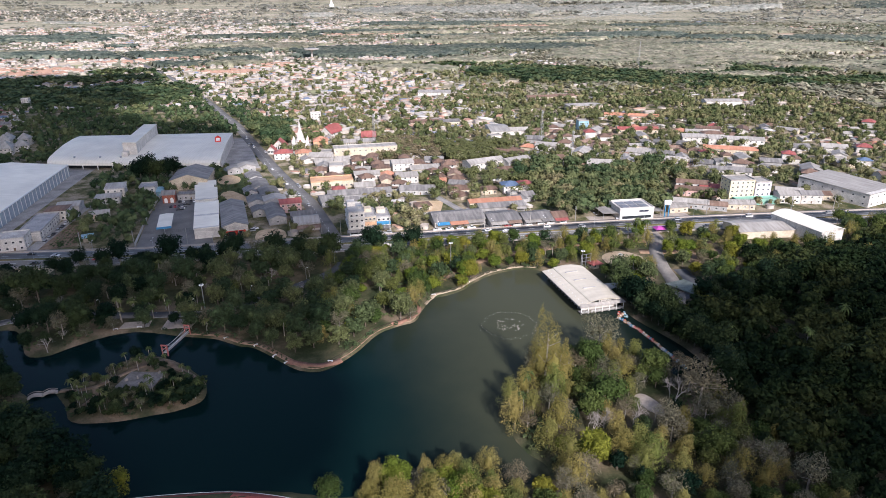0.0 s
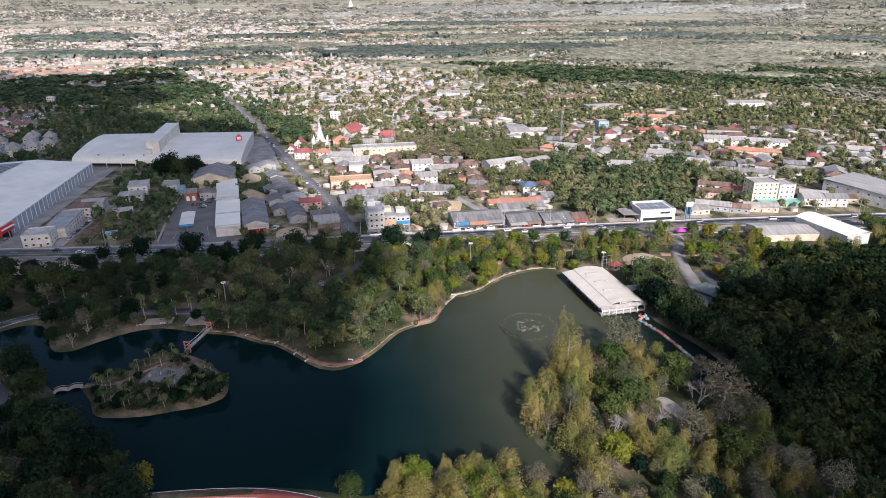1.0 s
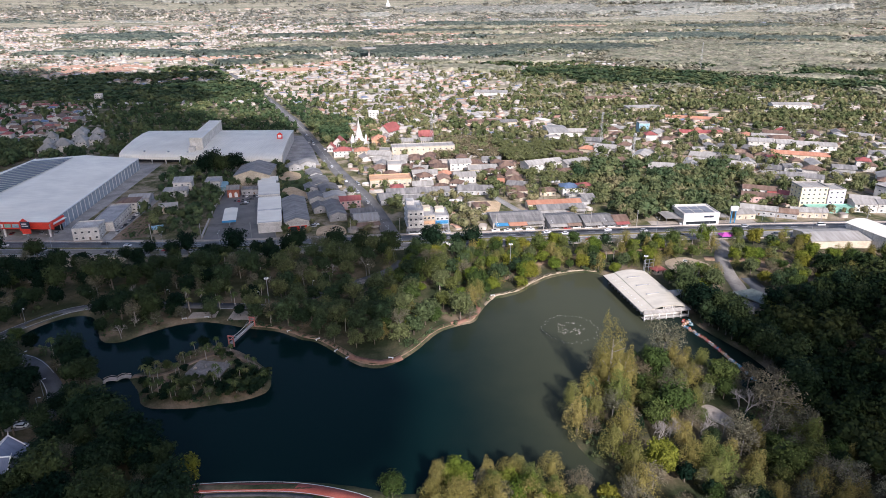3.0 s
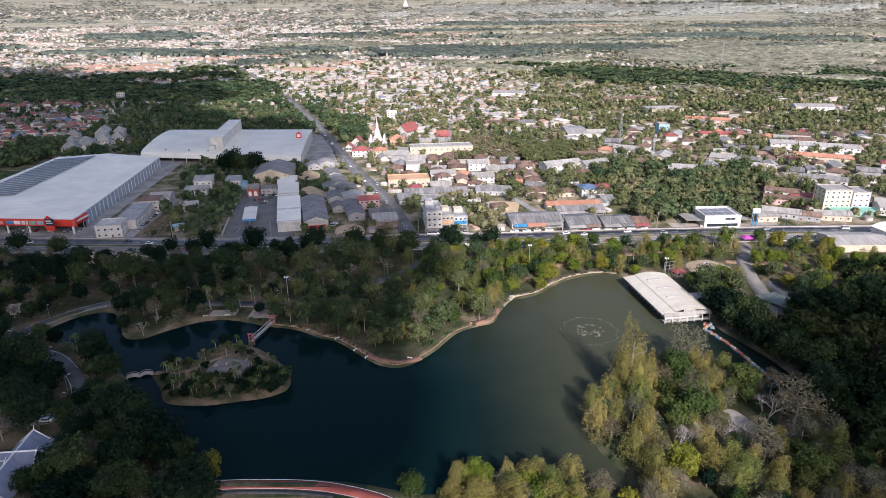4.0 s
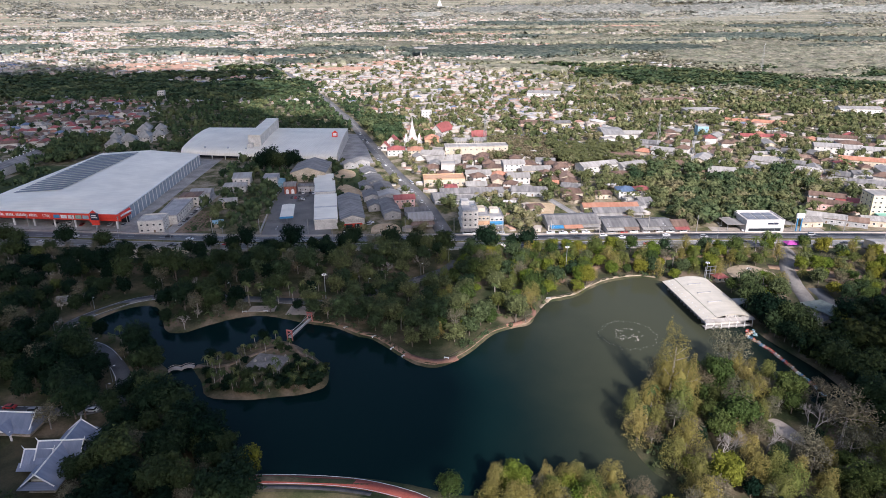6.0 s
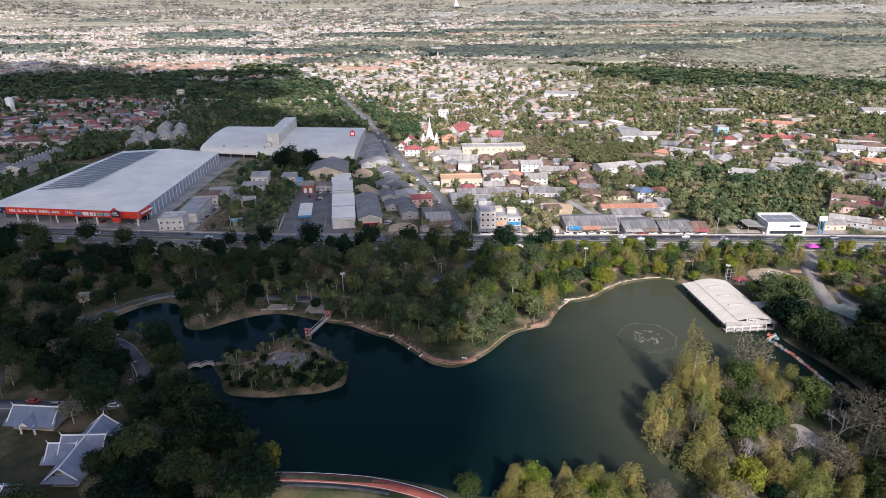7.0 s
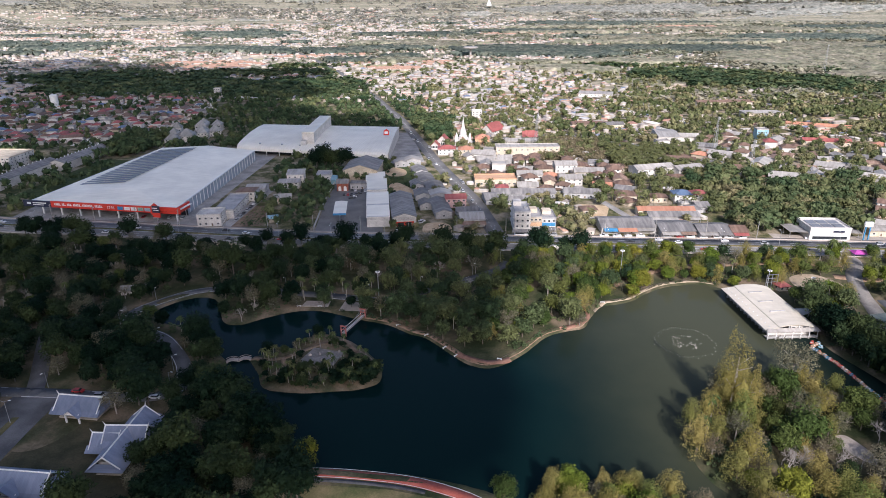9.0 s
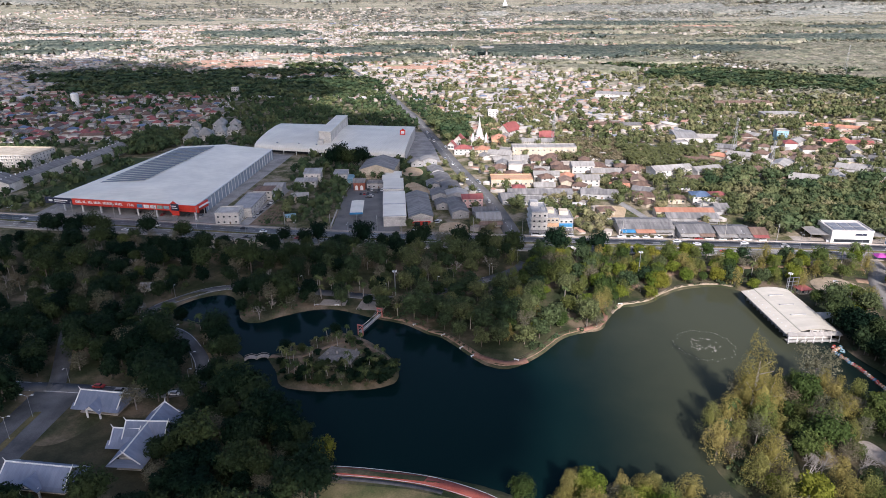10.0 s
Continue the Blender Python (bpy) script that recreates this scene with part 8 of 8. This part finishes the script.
keep = clear_of(xs, ys, 1.6) & off_plots(xs, ys) & (cell_noise(xs, ys, 0.03, 51) > -0.25) & ~((xs > 105) & (xs < 230) & (ys < 535)) & (R.random(len(xs)) < np.where(xs < 130, 0.6, 0.28))
for ring in FIELDS:
    keep &= from_ring(xs, ys, np.array(ring)) < 0
ex, ey = R.uniform(-720, -385, 1500), R.uniform(615, 925, 1500)
ok = clear_of(ex, ey, 1.0) & (cell_noise(ex, ey, 0.03, 52) > -0.3) & (ex < -330 - 0.28 * (ey - 615))
many("yard_sheds", ex[ok], ey[ok], R.uniform(2.0, 3.8, int(ok.sum())), units, [WHITE_PAINT, FAR_ROOF], "white garages and porches between the estate houses", "sheds", slots, R.choice([0.2, 1.77], int(ok.sum())) + R.normal(0, 0.1, int(ok.sum())), 14)
many("lean_tos", xs[keep], ys[keep], R.uniform(2.6, 5.0, int(keep.sum())), units[:4], [FAR_WALL, FAR_ROOF], "small sheds and lean-tos between the houses", "sheds", slots, R.choice([0.1, 1.67, -0.3], int(keep.sum())) + R.normal(0, 0.2, int(keep.sum())), 12)


# ---- vehicles ----
def car_design(kind, paint, label):
    ob = thing("car", 0, -800, 0, 0, label, "car")
    L, W = {"sedan": (4.5, 1.8), "pickup": (5.2, 1.9), "van": (5.0, 1.9), "suv": (4.7, 1.9)}[kind]
    roof = {"sedan": 1.45, "pickup": 1.75, "van": 2.0, "suv": 1.75}[kind]
    a, b = L / 2, W / 2
    side = {"sedan": [(-a, 0.55), (-a, 0.85), (-a + 1.0, 0.92), (a - 0.9, 0.95), (a, 0.8), (a, 0.5)], "pickup": [(-a, 0.6), (-a, 1.05), (a - 1.2, 1.05), (a, 0.95), (a, 0.55)], "van": [(-a, 0.5), (-a, 1.1), (a - 0.4, 1.1), (a, 0.9), (a, 0.5)], "suv": [(-a, 0.6), (-a, 1.05), (a - 1.0, 1.05), (a, 0.92), (a, 0.55)]}[kind]
    bm = bmesh.new()
    prism(bm, [(x, z) for x, z in [(-a, 0.32), (a, 0.32)] + side[::-1]], -b, b)
    bmesh.ops.rotate(bm, verts=bm.verts, matrix=Matrix.Rotation(radians(90), 3, "X"))
    part("body", bm, paint, ob)
    c0, c1 = {"sedan": (-1.5, 1.2), "pickup": (-0.6, 1.4), "van": (-2.35, 1.9), "suv": (-2.1, 1.3)}[kind]
    z0 = max(z for _, z in side) - 0.04
    bm = bmesh.new()
    lo = [bm.verts.new((x, y, z0)) for x, y in ((c0, -b + 0.06), (c1, -b + 0.06), (c1, b - 0.06), (c0, b - 0.06))]
    hi = [bm.verts.new((x, y, roof - 0.05)) for x, y in ((c0 + 0.35, -b + 0.22), (c1 - 0.6, -b + 0.22), (c1 - 0.6, b - 0.22), (c0 + 0.35, b - 0.22))]
    for i in range(4):
        bm.faces.new((lo[i], lo[(i + 1) % 4], hi[(i + 1) % 4], hi[i]))
    bm.faces.new(hi)
    part("cabin_glass", bm, GLASS, ob)
    part("roof", blocks((c0 + 0.3, c1 - 0.55, -b + 0.2, b - 0.2, roof - 0.06, roof)), paint, ob)
    for x in (-a + 0.85, a - 0.9):
        for y in (-b + 0.08, b - 0.08):
            bm = bmesh.new()
            tube(bm, (x, y - 0.1, 0.33), (x, y + 0.1, 0.33), 0.33, 0.33, 10)
            part("wheel", bm, RUBBER, ob)
    return ob


def car_paint(name, a):
    return surface(name, a, tuple(min(1, k * 1.1) for k in a), 0.5, 0.3, 3.0, 0, 0, "", 0.5)


WHITE_CAR, SILVER_CAR, DARK_CAR, RED_CAR = car_paint("white_car_paint", (0.72, 0.72, 0.72)), car_paint("silver_car_paint", (0.38, 0.39, 0.40)), car_paint("dark_car_paint", (0.03, 0.032, 0.036)), car_paint("red_car_paint", (0.35, 0.03, 0.03))
CARS = [car_design("sedan", WHITE_CAR, "white saloon car"), car_design("pickup", WHITE_CAR, "white pickup truck parked or driving"), car_design("suv", SILVER_CAR, "silver estate car parked or driving"), car_design("sedan", DARK_CAR, "dark saloon car parked or driving"), car_design("van", WHITE_CAR, "white van parked or driving"), car_design("pickup", DARK_CAR, "dark pickup truck parked or driving"), car_design("sedan", RED_CAR, "red saloon car parked or driving")]
CARS[0]["label"] = "white saloon car parked or driving"
C = np.random.default_rng(31)


def put_car(x, y, yaw, k=None, lift=0.13):
    k = int(C.choice(7, p=[0.2, 0.14, 0.22, 0.2, 0.08, 0.12, 0.04])) if k is None else k
    c = copy_thing(CARS[k], pose(x, y, z_at(x, y) + lift - (0.2 if y > 340 else 0), 0, 0, yaw))
    if y > 340:  # cars far from the camera sit lower and lose their wheels
        for o in [o for o in c.children if o.name.startswith("wheel")]:
            bpy.data.objects.remove(o)


for x0, y0, dx, dy, n, yaw in ((-146, 468, 2.6, -0.2, 6, 95), (-137, 460, -0.6, -3.0, 5, 8), (-130.5, 470, 0.7, -3.1, 9, 8), (-147, 456, 2.8, 0, 3, 95), (-139, 384, 3.0, 0, 4, 100), (-88, 388, 1.4, 3.4, 4, 25), (-101, 378, 3.0, 0.0, 3, 95)):
    for i in range(n):
        if C.random() < 0.82:
            put_car(x0 + i * dx, y0 + i * dy, yaw + C.normal(0, 3) + 180 * int(C.integers(2)), None, 0.10)
for lane, way in ((4.0, 0), (7.4, 0), (-4.0, 180), (-7.4, 180)):
    x = -420 + C.uniform(0, 20)
    while x < 320:
        yy = float(np.interp(x, HIGHWAY[:, 0], HIGHWAY[:, 1]))
        sl = float(np.interp(x + 4, HIGHWAY[:, 0], HIGHWAY[:, 1])) - yy
        put_car(x, yy + lane, math.degrees(math.atan2(sl, 4)) + way)
        x += C.uniform(24, 90)
for i in range(13):
    k = 2 + int(C.integers(0, 26))
    p, q = SIDE_ROAD[k], SIDE_ROAD[k + 1]
    t = C.random()
    side = C.choice([-4.6, 4.6, 2.0])
    a = math.atan2(q[1] - p[1], q[0] - p[0])
    put_car(p[0] + (q[0] - p[0]) * t - math.sin(a) * side, p[1] + (q[1] - p[1]) * t + math.cos(a) * side, math.degrees(a), None, 0.15)
for x in list(np.arange(-22, 0, 3.4)) + list(np.arange(30, 116, 7.5)) + [152, 158, 166]:
    put_car(x + C.uniform(-0.8, 0.8), 375.4 + C.uniform(-0.4, 0.4), C.choice([0, 180]) + C.normal(0, 5), None, 0.1)
put_car(-186.5, 197.2, 4, 2)
put_car(-165.6, 197.0, 182, 0)
put_car(-196.5, 199.5, 0, 6)
for u in range(6):
    put_car(-290 + u * 9 + C.uniform(-1, 1), 403 - u * 1.1 + C.uniform(-1, 1), 90 + C.normal(0, 4), None, 0.1)
for u in range(7):
    put_car(-206.5 + C.uniform(-0.3, 0.3), 396 + u * 7, 92, None, 0.12)
for ob in CARS:
    for o in (*ob.children_recursive, ob):
        bpy.data.objects.remove(o)


# ---- lake: buoys, boats, bridges ----
def ball(bm, x, y, z, r):
    lathe(bm, [(r * 0.5, z - r * 0.8), (r, z), (r * 0.8, z + r * 0.5), (r * 0.2, z + r * 0.75)], 8, x, y)


BUOY_WHITE = surface("pale_float", (0.42, 0.38, 0.32), (0.55, 0.50, 0.44), 0.5, 0.6, 3.0)
bm = bmesh.new()
ball(bm, 0, 0, 0.06, 0.24)
me = bpy.data.meshes.new("float")
bm.to_mesh(me)
bm.free()
me.materials.append(BUOY_WHITE)
rig = thing("float_ring", 43.5, 250.5, 0, 0, "ring of pale floats round a dense cluster on the lake", "floats")
B = np.random.default_rng(41)
for i in range(44):
    a, r = B.uniform(0, 6.28), 6.0 * math.sqrt(B.uniform(0.05, 1))
    piece("float", me, rig, pose(r * math.cos(a) * 1.1, r * math.sin(a), 0) @ Matrix.Scale(B.uniform(0.7, 1.2), 4))
for i in range(40):
    a = i / 40 * 6.28 + B.normal(0, 0.05)
    r = 12.0 + B.normal(0, 0.6)
    piece("float", me, rig, pose(r * math.cos(a), r * math.sin(a) * 1.05, 0) @ Matrix.Scale(B.uniform(0.5, 0.9), 4))


def boat_design(col, label):
    ob = thing("pedal_boat", 0, -820, 0, 0, label, "boat")
    bm = bmesh.new()
    prism(bm, [(-1.3, -0.55), (0.8, -0.6), (1.5, -0.2), (1.5, 0.2), (0.8, 0.6), (-1.3, 0.55)], -0.1, 0.45)
    part("hull", bm, col, ob)
    part("seat", blocks((-0.8, -0.2, -0.45, 0.45, 0.45, 0.95)), WHITE_PAINT, ob)
    bm = bmesh.new()
    vault(bm, [(-0.6, 1.55), (0, 1.75), (0.6, 1.55)], -1.0, 0.8, 0.06)
    part("canopy", bm, col, ob)
    for x in (-0.9, 0.7):
        for y in (-0.5, 0.5):
            part("post", blocks((x - 0.03, x + 0.03, y - 0.03, y + 0.03, 0.45, 1.56)), GALV, ob)
    return ob


BOATS = [boat_design(RED_PAINT, "red pedal boat moored in a row"), boat_design(BLUE_PANEL, "blue pedal boat moored in a row"), boat_design(WHITE_PAINT, "white pedal boat moored in a row"), boat_design(ORANGE_WALL, "orange pedal boat moored in a row"), boat_design(CYAN_PANEL, "pale blue pedal boat moored in a row")]
row = smooth_line([(95.2, 248), (97.4, 241.5), (99.4, 234), (100.8, 226), (101.9, 217), (102.9, 209), (103.8, 202)], 8)
for i in range(0, len(row) - 1):
    p = row[i]
    d = row[i + 1] - p
    copy_thing(BOATS[int(B.integers(5))], pose(p[0] + B.normal(0, 0.25), p[1], 0.02, 0, 0, math.degrees(math.atan2(d[1], d[0])) + 90 + B.normal(0, 9)) @ Matrix.Scale(0.52, 4))
for x, y in ((96.5, 249.5), (98, 250.5), (99, 248.5), (97, 252), (99.5, 251.5)):
    copy_thing(BOATS[int(B.integers(5))], pose(x, y, 0.02, 0, 0, B.uniform(0, 180)) @ Matrix.Scale(0.7, 4))
for ob in BOATS:
    for o in (*ob.children_recursive, ob):
        bpy.data.objects.remove(o)

def red_bridge():
    ob = thing("suspension_bridge", -102.3, 257.4, 0, 71.5, "small bridge with red gate towers at both ends", "bridge")
    n = 9.2
    part("deck", blocks((-n, n, -0.9, 0.9, 1.5, 1.7)), CONCRETE, ob)
    for x in (-n + 0.3, n - 0.3):
        for y in (-1.2, 1.2):
            part("tower_leg", blocks((x - 0.2, x + 0.2, y - 0.2, y + 0.2, -1.0, 5.0)), FADED_RED, ob)
        part("tower_beam", blocks((x - 0.25, x + 0.25, -1.5, 1.5, 4.6, 5.1)), FADED_RED, ob)
        part("tower_beam", blocks((x - 0.22, x + 0.22, -1.0, 1.0, 3.2, 3.5)), FADED_RED, ob)
    for y in (-0.95, 0.95):
        bm = bmesh.new()
        for i in range(8):
            t0, t1 = -1 + i * 0.25, -0.75 + i * 0.25
            tube(bm, (t0 * (n - 0.3), y, 2.4 + 2.3 * t0 * t0), (t1 * (n - 0.3), y, 2.4 + 2.3 * t1 * t1), 0.07, 0.07, 5)
        part("cable", bm, GALV, ob)
        part("handrail", blocks((-n, n, y - 0.05, y + 0.05, 2.6, 2.72)), WHITE_PAINT, ob)


red_bridge()


def humped_bridge():
    ob = thing("footbridge", -144.3, 226.4, -0.5, 16, "pale humped footbridge to the island", "bridge")
    bm = bmesh.new()
    vault(bm, [(-5 + i * 1.0, 0.9 + 0.8 * abs(math.sin(i / 10 * 2 * math.pi))) for i in range(11)], -1.2, 1.2, 0.3, "y")
    part("deck", bm, PAVING, ob)
    for y in (-1.15, 1.15):
        bm = bmesh.new()
        pts = [(-5 + i * 1.0, 1.5 + 0.8 * abs(math.sin(i / 10 * 2 * math.pi))) for i in range(11)]
        for (x0, z0), (x1, z1) in zip(pts, pts[1:]):
            tube(bm, (x0, y, z0), (x1, y, z1), 0.08, 0.08, 5)
        part("handrail", bm, PAVING, ob)
    for x in (-4.6, 0, 4.6):
        part("pier", blocks((x - 0.4, x + 0.4, -1.0, 1.0, -2.0, 1.0)), CONCRETE, ob)


humped_bridge()


# ---- masts, lamps, boards and small park buildings ----
def flood_mast(x, y, h):
    ob = thing("floodlight_mast", x, y, z_at(x, y), 0, "tall pale mast with a ring of floodlights", "floodlight mast", "floodlight masts")
    bm = bmesh.new()
    tube(bm, (0, 0, -0.5), (0, 0, h), 0.28, 0.14, 8)
    part("pole", bm, GALV, ob)
    bm = bmesh.new()
    lathe(bm, [(0.5, h - 0.2), (0.6, h - 0.1), (0.5, h)], 10)
    part("ring", bm, GALV, ob)
    for i in range(6):
        a = i * math.pi / 3
        lamp = part("floodlight", blocks((-0.28, 0.28, -0.2, 0.2, -0.25, 0.2)), WHITE_PAINT, ob)
        lamp.matrix_basis = pose(0.9 * math.cos(a), 0.9 * math.sin(a), h - 0.35, 25, 0, math.degrees(a) + 90)


for x, y, h in ((27.6, 313.5, 16.5), (-94.7, 283.5, 15.5), (97, 301, 12), (118, 300, 9)):
    flood_mast(x, y, h)


def street_lamp_design(h, arm, label, double):
    ob = thing("street_lamp", 0, -840, 0, 0, label, "street lamp", "street lamps")
    bm = bmesh.new()
    tube(bm, (0, 0, -0.4), (0, 0, h), 0.12, 0.07, 6)
    part("pole", bm, GALV, ob)
    for s in (-1, 1) if double else (1,):
        bm = bmesh.new()
        tube(bm, (0, 0, h - 0.1), (0, s * arm, h + 0.5), 0.06, 0.05, 5)
        part("arm", bm, GALV, ob)
        part("lamp_head", blocks((-0.18, 0.18, min(s * arm, s * (arm + 0.9)), max(s * arm, s * (arm + 0.9)), h + 0.42, h + 0.6)), WHITE_PAINT, ob)
    return ob


LAMPS = [street_lamp_design(9, 1.6, "tall double-armed street lamp on the median", True), street_lamp_design(6.5, 1.2, "grey street lamp beside a park road", False)]
for x in np.arange(-400, 330, 33.0):
    copy_thing(LAMPS[0], pose(x, float(np.interp(x, HIGHWAY[:, 0], HIGHWAY[:, 1])), 2.5, 0, 0, 0))
for line, step, off in ((LOOP_ROAD, 9, 3.8), (AVENUE[2:16], 4, 0.0)):
    for i in range(2, len(line) - 1, step):
        d = line[i + 1] - line[i]
        d = d / np.hypot(*d)
        p = line[i] + np.array([-d[1], d[0]]) * off
        copy_thing(LAMPS[0 if off == 0 else 1], pose(p[0], p[1], z_at(*p), 0, 0, math.degrees(math.atan2(d[1], d[0])) + 180))
for ob in LAMPS:
    for o in (*ob.children_recursive, ob):
        bpy.data.objects.remove(o)


def power_pole_design():
    ob = thing("power_pole", 0, -860, 0, 0, "concrete power pole with cross-arms", "power pole", "power poles")
    part("pole", blocks((-0.14, 0.14, -0.14, 0.14, -0.4, 11)), CONCRETE, ob)
    for z in (9.2, 10.4):
        part("cross_arm", blocks((-0.07, 0.07, -1.1, 1.1, z, z + 0.14)), GALV, ob)
    return ob


POLE = power_pole_design()
poles = []
for x in np.arange(-330, 330, 30.0):
    y = float(np.interp(x, HIGHWAY[:, 0], HIGHWAY[:, 1])) + 12.2
    if not blocked(x, y, 0.3):
        poles.append((x, y))
        copy_thing(POLE, pose(x, y, 2.4))
for o in (*POLE.children_recursive, POLE):
    bpy.data.objects.remove(o)
for dy, z in ((-1.0, 12.7), (1.0, 12.7), (0.0, 11.7)):
    bm = bmesh.new()
    for (x0, y0), (x1, y1) in zip(poles, poles[1:]):
        pts = [(x0 + (x1 - x0) * t, y0 + (y1 - y0) * t + dy, z - 2.4 * t * (1 - t)) for t in (0, 0.25, 0.5, 0.75, 1)]
        for p, q in zip(pts, pts[1:]):
            tube(bm, p, q, 0.035, 0.035, 4)
    tagged(part("power_line", bm, RUBBER, None), "thin dark power line sagging between poles", "power line")


def small_building(name, x, y, w, d, h, yaw, roof, walls, tiles, label, category):
    return house(x, y, w, d, h, yaw, roof, 1.4, walls, tiles, label, name, category, 1, 2, ("front", "left"))


small_building("boat_hut", 117, 251.5, 6, 5, 3, 10, "hip", WHITE_WALL, THAI_ROOF, "small white hut with a grey roof by the boats", "hut")
small_building("kiosk", -1.5, 346.5, 6, 3.5, 3, 3, "flat", WHITE_WALL, WHITE_WALL, "white flat-roofed kiosk by the highway", "kiosk")
small_building("park_hut", 106, 305, 6, 5, 2.8, 15, "hip", CREAM_WALL, RED_ROOF, "small park hut with a red roof", "hut")
small_building("park_hut", -221, 286, 8, 6, 2.8, 10, "gable", WHITE_WALL, PALE_ROOF, "small park hut with a pale roof", "hut")
tent = thing("market_tent", 166, 347.5, 2.3, 0, "bright magenta market tent by the drive", "tent")
MAGENTA = surface("magenta_canvas", (0.38, 0.06, 0.30), (0.46, 0.09, 0.37), 0.5, 0.8, 2.0)
bm = bmesh.new()
shell(bm, [(-4.5, -3, 2.6), (4.5, -3, 2.6), (4.5, 3, 2.6), (-4.5, 3, 2.6), (-2, 0, 4.2), (2, 0, 4.2)], [(0, 1, 5, 4), (1, 2, 5), (2, 3, 4, 5), (3, 0, 4)], 0.08)
part("canopy", bm, MAGENTA, tent)
for x in (-4.3, 4.3):
    for y in (-2.8, 2.8):
        part("post", blocks((x - 0.06, x + 0.06, y - 0.06, y + 0.06, 0, 2.6)), GALV, tent)
brd = thing("billboard_frame", 100.5, 304.5, 1.2, 12, "empty steel billboard frame by the lake", "billboard")
for x in (-3, 0, 3):
    part("post", blocks((x - 0.12, x + 0.12, -0.12, 0.12, -0.3, 8)), GALV, brd)
for z in (3.8, 5.8, 7.8):
    part("rail", blocks((-3.2, 3.2, -0.1, 0.1, z, z + 0.2)), GALV, brd)


def lattice_tower(x, y, h, w, label):
    ob = thing("lattice_tower", x, y, z_at(x, y), 20, label, "tower")
    legs = [(-1, -1), (1, -1), (1, 1), (-1, 1)]
    for sx, sy in legs:
        bm = bmesh.new()
        tube(bm, (sx * w, sy * w, -0.5), (sx * 0.35, sy * 0.35, h), 0.14, 0.09, 5)
        part("leg", bm, GALV, ob)
    bm = bmesh.new()
    k = 9
    for i in range(k):
        z0, z1 = h * i / k, h * (i + 1) / k
        r0, r1 = w + (0.35 - w) * i / k, w + (0.35 - w) * (i + 1) / k
        for (ax, ay), (bx, by) in zip(legs, legs[1:] + legs[:1]):
            tube(bm, (ax * r0, ay * r0, z0), (bx * r1, by * r1, z1), 0.07, 0.07, 4)
    part("bracing", bm, GALV, ob)
    for i in range(3):
        bm = bmesh.new()
        tube(bm, (0.9, i - 1, h - 3), (0.9, i - 1, h - 0.5), 0.18, 0.18, 6)
        part("antenna", bm, WHITE_PAINT, ob)


lattice_tower(6, 612, 34, 1.8, "slim steel lattice telephone tower")
lattice_tower(168, 600, 34, 1.8, "slim steel lattice telephone tower")
lattice_tower(170, 520, 30, 1.8, "slim steel lattice telephone tower among trees")
lattice_tower(577, 1257, 50, 2.4, "tall steel lattice tower in the fields")
lattice_tower(-140, 1320, 48, 2.4, "tall steel lattice tower in the town")
wt = thing("water_tower", -75.5, 1598, 2.3, 0, "broad flat-topped water tower far off", "water tower")
bm = bmesh.new()
lathe(bm, [(2.6, 0), (2.2, 16), (3, 18), (17, 21), (17.5, 23), (16, 24)], 16)
part("bowl", bm, CONCRETE, wt)
sp = thing("temple_spire", -14, 4300, 78, 0, "white temple spire far off on the plain", "temple spire")
bm = bmesh.new()
lathe(bm, [(16, 0), (14, 10), (8, 20), (4, 34), (0.6, 60)], 12)
part("bell_and_spire", bm, WHITE_PAINT, sp)


# ---- benches, walls and sign stones round the water ----
def bench(x, y, yaw):
    ob = thing("bench", x, y, z_at(x, y) + 0.05, yaw, "white concrete bench at the water's edge", "bench", "shore benches")
    part("seat", blocks((-1.1, 1.1, -0.3, 0.3, 0.4, 0.52)), WHITE_PAINT, ob)
    for u in (-0.8, 0.8):
        part("leg", blocks((u - 0.12, u + 0.12, -0.25, 0.25, -0.1, 0.4)), WHITE_PAINT, ob)


for x, y, a in ((-54.8, 233.8, 40), (-68.6, 250, 40), (-37, 230.5, -20), (-60, 240, 50), (-82, 258.5, 20), (14, 285.8, 0), (34, 297.3, 40), (-122, 275, 0), (-132, 274.5, 10)):
    bench(x, y, a)
wl = thing("boundary_wall", -152, 430, 2.3, 0, "pale wall along the car park", "wall")
bm = bmesh.new()
for (x0, y0), (x1, y1) in zip([(-151, 379), (-158, 440), (-161, 490)], [(-158, 440), (-161, 490)]):
    d = Vector((x1 - x0, y1 - y0, 0)).normalized() * 0.12
    ring = [(x0 - d.y + 152, y0 + d.x - 430), (x0 + d.y + 152, y0 - d.x - 430), (x1 + d.y + 152, y1 - d.x - 430), (x1 - d.y + 152, y1 + d.x - 430)]
    prism(bm, ring, 0, 2.0)
part("wall_face", bm, WHITE_WALL, wl)
